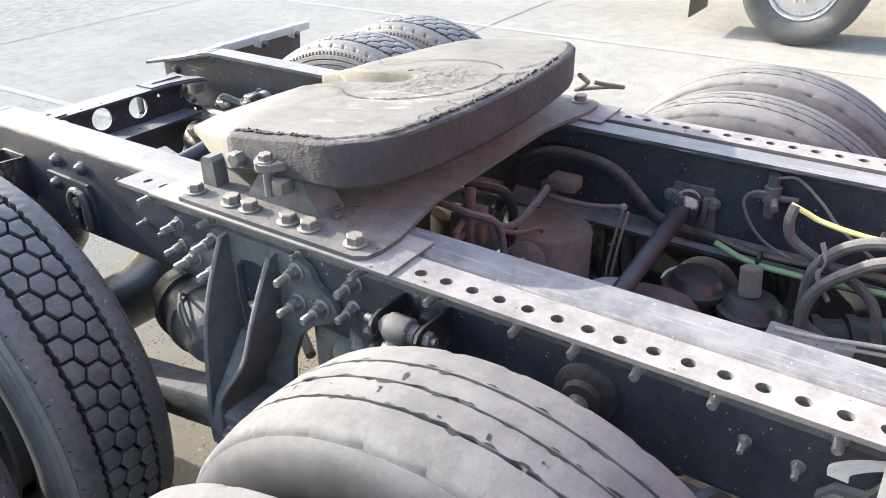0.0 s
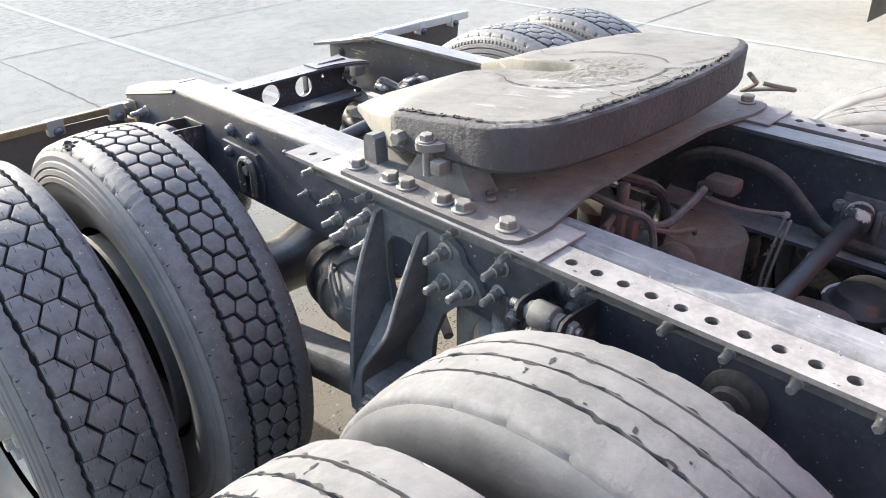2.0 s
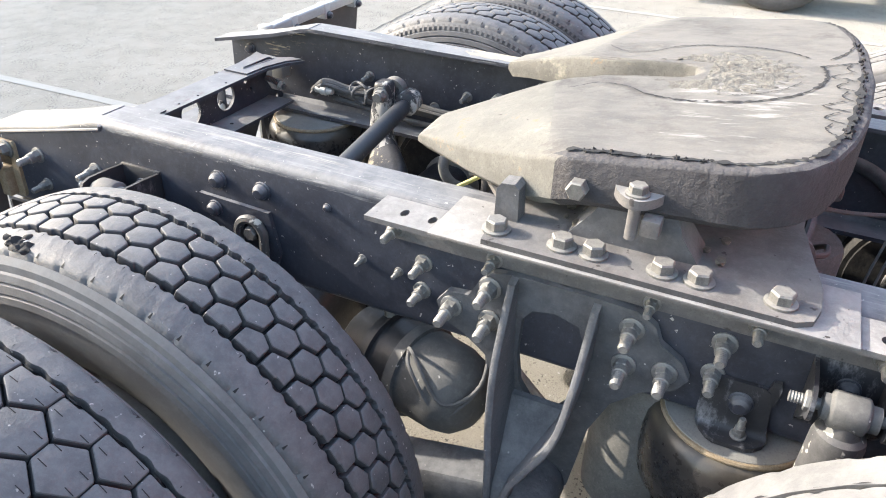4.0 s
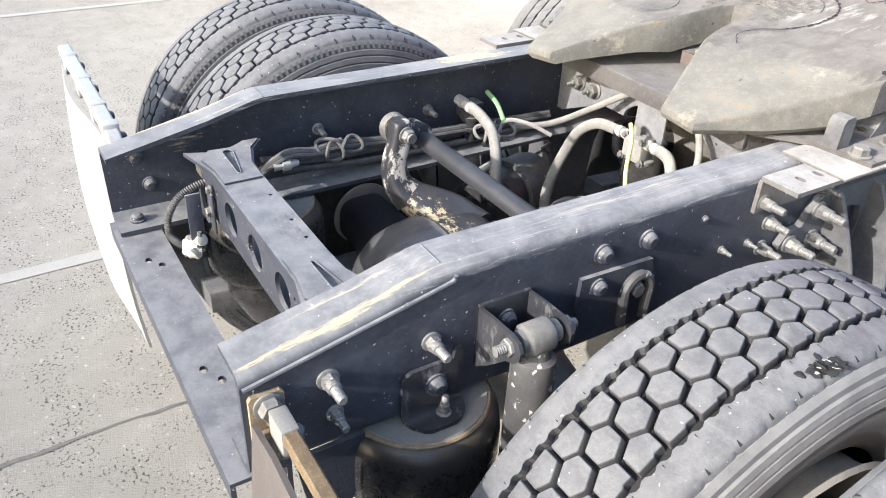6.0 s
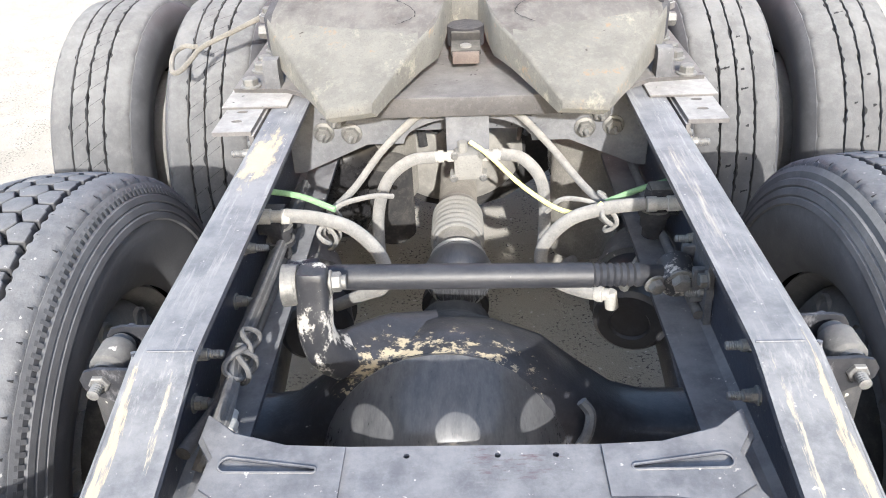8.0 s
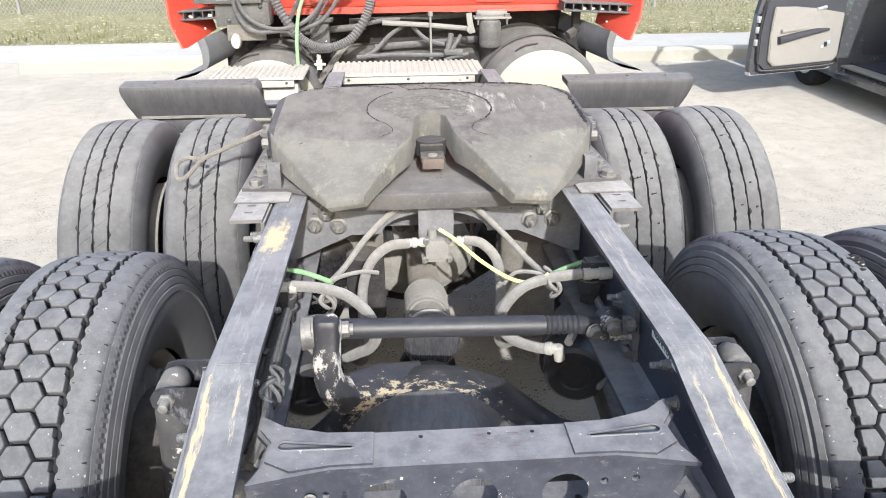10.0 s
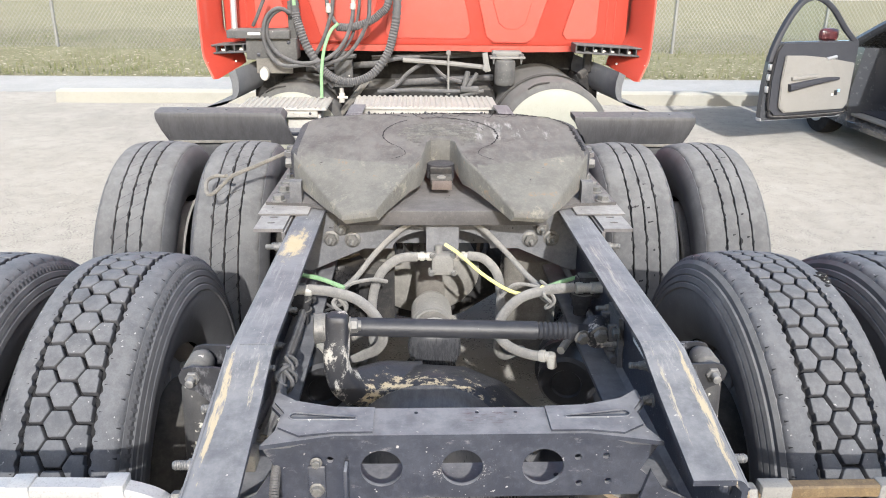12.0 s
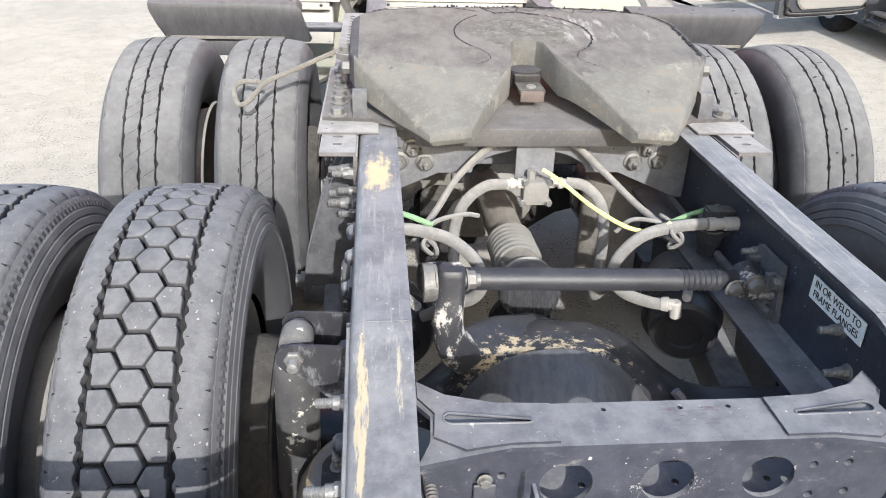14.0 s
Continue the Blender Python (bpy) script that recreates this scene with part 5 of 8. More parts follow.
    lathe(bm, [(0, 0.012), (0.002, 0.019), (0.010, 0.0195), (0.013, 0.0255), (0.016, 0.0270), (0.056, 0.0270), (0.059, 0.0255), (0.062, 0.0195), (0.074, 0.019), (0.076, 0.012)], (sx, sy - 0.038, sz), (sx, sy + 0.1, sz), 24)
    part("bushing", bm, "shock", sb, "dusty rubber bushing")
    bm = B()
    rod(bm, (sx, sy - 0.060, sz), (sx, sy + 0.074, sz), 0.0085, seg=12)
    hex_nut(bm, (sx, sy + 0.052, sz), (0, 1, 0), 0.016, 0.013)
    hex_nut(bm, (sx, sy - 0.047, sz), (0, -1, 0), 0.015, 0.012)
    lathe(bm, [(0.002 * i, 0.0086 - 0.0010 * (i % 2)) for i in range(11)] + [(0.021, 0.006), (0.021, 0)], (sx, sy - 0.058, sz), (sx, sy - 0.2, sz), 14)
    part("shock_bolt", bm, "thread", sb, "pale threaded bolt through the bushing")
    bm = B()
    lathe(bm, [(0, 0.030), (0.01, 0.033), (0.20, 0.033), (0.205, 0.0365), (0.455, 0.0365), (0.466, 0.034), (0.472, 0.026), (0.490, 0.022)], (S(0.535), sy - 0.02, 0.435), (S(0.522), sy - 0.001, sz - 0.012), 24)
    part("shock_absorber", bm, "shock_black", truck, "black shock absorber speckled with dried dirt")
    # hanger casting: bolted plate with two legs meeting at the pivot
    hy = y0
    bm = B()
    face = [(0.445, 0.862), (0.455, 0.828), (0.50, 0.808), (0.545, 0.775), (0.568, 0.70), (0.592, 0.60), (0.60, 0.53), (0.70, 0.50), (0.725, 0.53), (0.735, 0.60), (0.745, 0.68), (0.775, 0.755), (0.82, 0.80), (0.872, 0.825), (0.888, 0.852), (0.872, 0.882), (0.835, 0.905), (0.822, 0.935), (0.79, 0.954), (0.73, 0.957), (0.58, 0.957), (0.545, 0.950), (0.522, 0.925), (0.505, 0.892), (0.465, 0.888)]
    window = [(0.605, 0.875), (0.602, 0.80), (0.612, 0.735), (0.640, 0.695), (0.672, 0.688), (0.697, 0.720), (0.711, 0.79), (0.716, 0.86), (0.702, 0.893), (0.66, 0.905), (0.622, 0.898)]
    slab(bm, face, 0.016, Matrix.Translation((S(0.434) - (0.016 if side < 0 else 0), hy, 0)) @ YZ, [window])
    for a in ([(0.587, 0.957, 0.470), (0.588, 0.90, 0.500), (0.590, 0.82, 0.535), (0.598, 0.73, 0.562), (0.612, 0.64, 0.585), (0.618, 0.56, 0.597), (0.620, 0.50, 0.598)],
              [(0.728, 0.950, 0.470), (0.728, 0.90, 0.500), (0.724, 0.82, 0.537), (0.710, 0.73, 0.562), (0.672, 0.66, 0.582), (0.648, 0.61, 0.592), (0.645, 0.50, 0.598)]):
        w = 0.0065
        rows = curve_points([(x, y, z) for y, z, x in a], 4)
        loft(bm, [[(S(0.446), hy + p.y - w, p.z), (S(p.x - 0.003), hy + p.y - w, p.z - 0.005), (S(p.x), hy + p.y - w * 0.5, p.z - 0.006), (S(p.x), hy + p.y + w * 0.5, p.z - 0.006), (S(p.x - 0.003), hy + p.y + w, p.z - 0.005), (S(0.446), hy + p.y + w, p.z)] for p in rows])
    # the web between the ribs, closing to a foot at the pivot
    loft(bm, [[(S(x), hy + y, z) for y, x in ((a0, x0), (a1, x0), (a1, x0 + 0.014), (a0, x0 + 0.014))] for z, a0, a1, x0 in ((0.72, 0.600, 0.710, 0.450), (0.69, 0.606, 0.690, 0.478), (0.65, 0.612, 0.672, 0.520), (0.61, 0.617, 0.650, 0.560), (0.56, 0.620, 0.648, 0.580), (0.49, 0.622, 0.648, 0.582))])
    lathe(bm, [(0, 0.052), (0.01, 0.058), (0.13, 0.058), (0.14, 0.052)], (S(0.445), hy + 0.665, 0.525), (S(0.6), hy + 0.665, 0.525), 24)
    hg = part("suspension_hanger", bm, "cast", truck, "dusty black cast hanger with two ribbed legs")
    bm = B()
    lathe(bm, [(0, 0.036), (0.015, 0.036), (0.016, 0.026), (0.03, 0.026), (0.031, 0.018), (0.045, 0.018)], (S(0.582), hy + 0.685, 0.525), (S(0.7), hy + 0.685, 0.525), 20)
    part("pivot_bolt", bm, "bolt", hg)
    for y, z in ((0.475, 0.860), (0.545, 0.921), (0.548, 0.854), (0.787, 0.921), (0.785, 0.848), (0.850, 0.855)):
        bolt(hg, (S(0.450), hy + y, z), (side, 0, 0), "stud", 1.15)


for y0 in (REAR_Y, FRONT_Y - 0.026):
    for side in (-1, 1):
        suspension(y0, side)


# ---- axle housings ----
def axle(y0, label, flaked):
    bm = B()
    secs = []
    for x, h, d in ((-0.62, 0.075, 0.075), (-0.40, 0.08, 0.078), (-0.345, 0.09, 0.08), (-0.30, 0.125, 0.088), (-0.24, 0.185, 0.10), (-0.16, 0.238, 0.115), (-0.06, 0.262, 0.122), (0.04, 0.255, 0.122), (0.13, 0.215, 0.115), (0.21, 0.145, 0.10), (0.27, 0.10, 0.085), (0.33, 0.082, 0.078), (0.62, 0.075, 0.075)):
        secs.append([(x, y0 + d * math.copysign(abs(math.cos(a)) ** 0.6, math.cos(a)), 0.525 + h * (1.0 if math.sin(a) > 0 else 0.8) * math.copysign(abs(math.sin(a)) ** 0.75, math.sin(a))) for a in [math.tau * k / 28 for k in range(28)]])
    loft(bm, secs)
    hs = part("axle_housing", bm, "housing_flaked" if flaked else "dark", truck, label)
    bm = B()
    lathe(bm, [(0, 0.226), (0.012, 0.229), (0.020, 0.224), (0.05, 0.216), (0.085, 0.199), (0.115, 0.172), (0.140, 0.132), (0.158, 0.08), (0.167, 0.03), (0.168, 0)], (-0.05, y0 - 0.098, 0.560), (-0.05, y0 - 1, 0.760), 44, close=False)
    for v in bm.verts:
        # the bowl is shallower below its middle
        if v.co.z < 0.56:
            v.co.z = 0.56 + (v.co.z - 0.56) * 0.70
    part("cover", bm, "cover" if flaked else "tanhousing", hs, "glossy black domed cover" if flaked else "dust-covered round housing")
    bm = B()
    lathe(bm, [(0, 0.19), (0.06, 0.17), (0.12, 0.115), (0.16, 0.085), (0.20, 0.08), (0.21, 0.062), (0.25, 0.062), (0.255, 0.078), (0.275, 0.078), (0.28, 0.05), (0.32, 0.045)], (-0.04, y0 + 0.09, 0.56), (-0.03, y0 + 1, 0.66), 32)
    part("pinion_nose", bm, "dark", hs, "dark differential nose and yoke")
    # vent and hose clip
    bm = B()
    tube(bm, [(0.19, y0 - 0.09, 0.70), (0.205, y0 - 0.10, 0.68), (0.20, y0 - 0.12, 0.655), (0.185, y0 - 0.125, 0.62)], 0.010, 8)
    part("vent", bm, "cast", hs)
    return hs


rear_axle = axle(REAR_Y, "black axle housing with flaking tan paint", True)
front_axle = axle(FRONT_Y, "dark dusty axle housing", False)

# arm on the housing and the transverse rod
def sweep(bm, rows, ref):
    """A rounded bar along rows of (point, half width, half thickness); the width lies towards ref."""
    ref = Vector(ref)
    P = curve_points([r[0] for r in rows], 4)
    secs = []
    for i, p in enumerate(P):
        d = (P[min(i + 1, len(P) - 1)] - P[max(i - 1, 0)]).normalized()
        u = (ref - d * ref.dot(d)).normalized()
        v = d.cross(u)
        q = i / 4
        k = min(int(q), len(rows) - 2)
        w, t = (rows[k][j] + (rows[k + 1][j] - rows[k][j]) * (q - k) for j in (1, 2))
        secs.append([p + u * w * math.copysign(abs(math.cos(a)) ** 0.5, math.cos(a)) + v * t * math.copysign(abs(math.sin(a)) ** 0.5, math.sin(a)) for a in [math.tau * (n + 0.5) / 20 for n in range(20)]])
    return loft(bm, secs)


bm = B()
sweep(bm, [((-0.258, -0.052, 0.966), 0.014, 0.012), ((-0.258, -0.052, 0.958), 0.025, 0.022), ((-0.259, -0.055, 0.91), 0.027, 0.024), ((-0.262, -0.065, 0.85), 0.028, 0.026), ((-0.252, -0.058, 0.80), 0.032, 0.032), ((-0.230, -0.035, 0.768), 0.034, 0.042)], (1, 0, 1))
arm = part("rod_arm", bm, "chipped_arm", rear_axle, "upright arm with chipped pale paint")
bm = B()
sweep(bm, [((-0.245, -0.050, 0.785), 0.028, 0.030), ((-0.215, -0.025, 0.764), 0.034, 0.043), ((-0.14, 0.015, 0.748), 0.036, 0.06), ((-0.06, 0.03, 0.740), 0.030, 0.07)], (1, 0, 1))
part("arm_foot", bm, "housing_flaked", rear_axle, "black foot of the arm with flaking tan paint")
bm = B()
rod(bm, (-0.312, -0.056, 0.938), (-0.205, -0.047, 0.934), 0.012, seg=12)
hex_nut(bm, (-0.286, -0.054, 0.938), (-1, -0.08, 0), 0.021, 0.02, 0.024)
hex_nut(bm, (-0.231, -0.049, 0.935), (1, 0.08, 0), 0.017, 0.016, 0.021)
cb = part("cross_bolt", bm, "bolt", arm, "pale bolt through the arm")
bm = B()
lathe(bm, [(-0.014, 0.022), (-0.013, 0.034), (0.012, 0.036), (0.014, 0.030), (0.014, 0.022)], (-0.298, -0.045, 0.928), (-1.3, -0.10, 0.928), 28, close=False)
part("eye", bm, "bolt", cb, "dusty round eye beside the arm")


def torque_rod(a, b, r, thread=True):
    a, b = Vector(a), Vector(b)
    d = (b - a).normalized()
    bm = B()
    L = (b - a).length
    prof = [(0.03, r * 0.8), (0.05, r), (L - 0.16, r), (L - 0.155, r * 1.02)]
    if thread:
        prof += [(L - 0.15 + 0.006 * i, r * (1.0 if i % 2 else 0.84)) for i in range(14)]
    prof += [(L - 0.05, r * 0.8), (L - 0.02, r * 0.8)]
    lathe(bm, prof, a, b, 20)
    t = part("torque_rod", bm, "rodpaint", truck, "black chipped transverse torque rod")
    for c in (a, b):
        bm = B()
        lathe(bm, [(-0.030, 0.020), (-0.026, 0.032), (0.026, 0.032), (0.030, 0.020)], c, c + Vector((0, 1, 0.25)) if c is b else c + Vector((1, 0.15, 0)), 20)
        e = part("rod_end", bm, "chipped_arm", t, "rounded rod end with pale flaked paint")
        if c is b:
            bolt(e, c + Vector((-0.045, -0.028, 0.0)), (0.3, -1, -0.2), "cap", 1.0)
            bolt(e, c + Vector((0.0, -0.026, 0.008)), (0, -1, -0.25), "cap", 1.2)
    return t


torque_rod((-0.285, 0.006, 0.908), (0.368, 0.055, 0.866), 0.0225)
torque_rod((-0.365, 1.335, 0.886), (0.30, 1.304, 0.777), 0.0215, False)
for y, s in ((0.062, 1), (1.335, -1)):
    bm = B()
    slab(bm, [(-0.07, 0.80), (0.07, 0.80), (0.05, 0.92), (-0.05, 0.92)], 0.012, Matrix.Translation((s * 0.419 - (0.012 if s > 0 else 0), y, 0)) @ YZ)
    box(bm, *sorted((s * 0.385, s * 0.41)), y - 0.045, y - 0.03, 0.83, 0.90, 0.004)
    box(bm, *sorted((s * 0.385, s * 0.41)), y + 0.03, y + 0.045, 0.83, 0.90, 0.004)
    rb = part("rod_bracket", bm, "cast", truck)
    for dy in (-0.055, 0.055):
        bolt(rb, (s * 0.407, y + dy, 0.885), (-s, 0, 0), "cap", 0.9)

# ---- driveline between the axles ----
bm = B()
lathe(bm, [(0, 0.045), (0.10, 0.045), (0.105, 0.050), (0.30, 0.050), (0.60, 0.050)], (-0.03, 0.50, 0.692), (-0.03, 1.0, 0.665), 32)
ds = part("drive_shaft", bm, "tanboot", truck, "dusty tan drive shaft")
bm = B()
boot = []
for i in range(6):
    boot += [(0.024 * i, 0.052), (0.005 + 0.024 * i, 0.061), (0.012 + 0.024 * i, 0.064), (0.019 + 0.024 * i, 0.061)]
lathe(bm, [(-0.012, 0.058), (-0.010, 0.060), (-0.002, 0.060)] + boot + [(0.146, 0.056), (0.165, 0.056)], (-0.03, 0.452, 0.694), (-0.03, 1.0, 0.665), 36)
part("boot", bm, "bracket", ds, "pale ribbed rubber boot with a clamp")
bm = B()
lathe(bm, [(0, 0.040), (0.006, 0.054), (0.02, 0.056), (0.04, 0.052), (0.055, 0.054), (0.06, 0.048)], (-0.03, 0.388, 0.697), (-0.03, 1.0, 0.670), 28)
for sx in (-1, 1):
    box(bm, -0.03 + sx * 0.045 - 0.010, -0.03 + sx * 0.045 + 0.010, 0.36, 0.42, 0.675, 0.725, 0.006)
part("yoke", bm, "tanboot", ds, "tan rusty yoke")
bm = B()
lathe(bm, [(0, 0.0), (0.001, 0.05), (0.012, 0.066), (0.03, 0.074), (0.055, 0.076), (0.075, 0.070), (0.085, 0.058), (0.087, 0.063), (0.10, 0.063), (0.102, 0.05), (0.13, 0.044)], (-0.025, 0.27, 0.695), (-0.03, 0.42, 0.70), 36, close=False)
part("universal_joint", bm, "cover", ds, "black rounded joint cover")
bm = B()
lathe(bm, [(0.0, 0.064), (0.003, 0.066), (0.009, 0.066), (0.012, 0.064)], (-0.0275, 0.357, 0.698), (-0.03, 0.42, 0.70), 36)
part("seal_ring", bm, "fitting", ds, "pale seal ring round the joint")

# brake chambers, tanks and other shapes low between the rails
for a, b, mat in (((0.338, 0.225, 0.622), (0.437, 0.56, 0.632), "shock"), ((-0.335, 0.225, 0.61), (-0.430, 0.55, 0.62), "shock"), ((0.34, 1.55, 0.58), (0.44, 1.86, 0.62), "chamber"), ((-0.34, 1.62, 0.56), (-0.44, 1.90, 0.60), "chamber")):
    a, b = Vector(a), Vector(b)
    bm = B()
    lathe(bm, [(0.150, 0.086), (0.152, 0.099), (0.176, 0.099), (0.178, 0.092), (0.250, 0.090), (0.285, 0.080), (0.310, 0.058), (0.322, 0.030), (0.325, 0)], a, b, 32, close=False)
    bc = part("brake_chamber", bm, mat, truck, "dusty double brake chamber with clamp bands")
    bm = B()
    lathe(bm, [(0.006, 0), (0.007, 0.040), (0.0, 0.044), (0.001, 0.070), (0.010, 0.080), (0.060, 0.084), (0.072, 0.086), (0.074, 0.098), (0.094, 0.098), (0.096, 0.088), (0.149, 0.086)], a, b, 32, close=False)
    part("service_half", bm, "chamber", bc, "black service half of the chamber")
    if mat == "chamber":
        continue
    bm = B()
    d = (b - a).normalized()
    tube(bm, [a + d * 0.08 + Vector((0, 0, 0.095)), a + d * 0.08 + Vector((0, -0.01, 0.118)), a + Vector((-0.03 if a.x > 0 else 0.03, -0.04, 0.125))], 0.011, 8)
    part("elbow", bm, "fitting", bc, "pale hose elbow on the chamber")
    s = 1 if a.x > 0 else -1
    c = a + (b - a) * 0.40
    for k, dz in ((0.0, 0.012), (0.35, -0.02)):
        # thin lines looping over the chamber
        bm = B()
        tube(bm, [c + Vector((s * 0.05, 0.02, 0.085)), c + Vector((s * (0.09 + 0.03 * k), 0.05, 0.10 + dz)), c + Vector((s * 0.11, 0.12, 0.02 + dz)), c + Vector((s * 0.07, 0.18, 0.07)), c + Vector((s * 0.0, 0.16, 0.12 + dz)), c + Vector((-s * 0.05, 0.08, 0.15))], 0.0040, 8, 6)
        part("brake_line", bm, "hose_dark", bc, "thin dark looping line")
for x, y, z0, z1, r, mat, text in ((0.318, 0.82, 0.44, 0.80, 0.092, "tanboot", "dusty tan cylindrical canister"), (-0.21, 0.74, 0.54, 0.78, 0.06, "dark", "dusty dark cylindrical reservoir"), (-0.268, 1.015, 0.53, 0.79, 0.112, "tanboot", "dusty tan cylindrical reservoir")):
    bm = B()
    L = z1 - z0
    lathe(bm, [(0, 0), (0.003, r * 0.7), (0.02, r), (L - 0.02, r), (L - 0.008, r * 0.94), (L, r * 0.75), (L + 0.003, 0)], (x, y, z0), (x, y, 9), 32, close=False)
    part("reservoir", bm, mat, truck, text)
# levelling valve and its arm
bm = B()
box(bm, -0.300, -0.240, 1.005, 1.085, 0.895, 0.932, 0.010)
rod(bm, (-0.27, 1.0, 0.905), (-0.27, 1.0, 0.865), 0.020, seg=16, bev=0.004)
rod(bm, (-0.33, 0.99, 0.895), (-0.295, 0.995, 0.895), 0.012, seg=12, bev=0.002)
lv = part("levelling_valve", bm, "brownline", truck, "dusty reddish levelling valve")
bm = B()
sweep(bm, [((-0.27, 0.985, 0.876), 0.018, 0.008), ((-0.269, 1.03, 0.866), 0.017, 0.007), ((-0.268, 1.09, 0.866), 0.012, 0.005), ((-0.268, 1.14, 0.872), 0.011, 0.005), ((-0.27, 1.204, 0.884), 0.011, 0.005)], (1, 0, 0.5))
lever = part("lever", bm, "rustlever", lv, "flat reddish dusty lever")
bm = B()
lathe(bm, [(-0.008, 0.006), (-0.006, 0.009), (0.006, 0.009), (0.008, 0.006)], (-0.27, 1.206, 0.884), (1, 1.206, 1.2), 12)
part("lever_end", bm, "bracket", lever, "pale eye at the lever's end")
for dx, dy in ((0.0, 0.0), (0.012, 0.018)):
    bm = B()
    tube(bm, [(-0.27 + dx, 1.206 + dy, 0.88), (-0.265 + dx, 1.195 + dy, 0.80), (-0.26 + dx, 1.185 + dy, 0.70), (-0.26, 1.20, 0.60)], 0.0035, 6, 5)
    part("lever_link", bm, "hose", lever, "thin pale wire")
# fittings and short lines under the fifth wheel
bm = B()
box(bm, 0.02, 0.10, 0.93, 0.99, 0.86, 0.95, 0.008)
box(bm, 0.035, 0.085, 0.985, 1.01, 0.88, 0.93, 0.006)
rod(bm, (0.06, 0.96, 0.95), (0.06, 0.96, 1.0), 0.014, seg=12, bev=0.003)
for z in (0.875, 0.905, 0.935):
    rod(bm, (0.10, 0.965, z), (0.15, 0.975, z - 0.01), 0.009, seg=8, bev=0.002)
part("air_manifold", bm, "brownline", truck, "dusty reddish-brown air manifold")
for mat, r, pts in (("brownline", 0.007, [(0.14, 0.975, 0.925), (0.18, 1.0, 0.91), (0.20, 1.05, 0.86), (0.19, 1.06, 0.76)]), ("brownline", 0.007, [(0.14, 0.975, 0.895), (0.17, 1.01, 0.87), (0.16, 1.04, 0.80), (0.15, 1.02, 0.70)]),
                    ("hose_dark", 0.010, [(0.03, 0.99, 0.90), (-0.04, 1.02, 0.88), (-0.12, 1.03, 0.90), (-0.22, 1.02, 0.91)]), ("brownline", 0.006, [(0.06, 1.01, 0.91), (0.0, 1.06, 0.89), (-0.08, 1.07, 0.87), (-0.14, 1.05, 0.83)]),
                    ("hose_dark", 0.009, [(0.12, 0.90, 0.98), (0.10, 0.98, 0.96), (0.05, 1.03, 0.92), (0.06, 1.06, 0.80)]), ("rubber", 0.013, [(-0.02, 0.90, 0.97), (-0.10, 0.96, 0.93), (-0.14, 0.97, 0.84), (-0.13, 0.95, 0.72)])):
    bm = B()
    tube(bm, pts, r, 8, 6)
    part("air_line", bm, mat, truck, "dusty line under the fifth wheel")
# ribbed round valve end
bm = B()
lathe(bm, [(0, 0)] + [(0.004 + 0.010 * k + d, r) for k in range(4) for d, r in ((0.0, 0.046), (0.005, 0.046), (0.006, 0.041), (0.009, 0.041))] + [(0.048, 0.052), (0.075, 0.052), (0.078, 0.03), (0.11, 0.03)], (-0.02, 1.075, 0.79), (-0.20, 0.95, 0.72), 28, close=False)
part("relay_valve", bm, "shock", truck, "ribbed round grey relay valve")
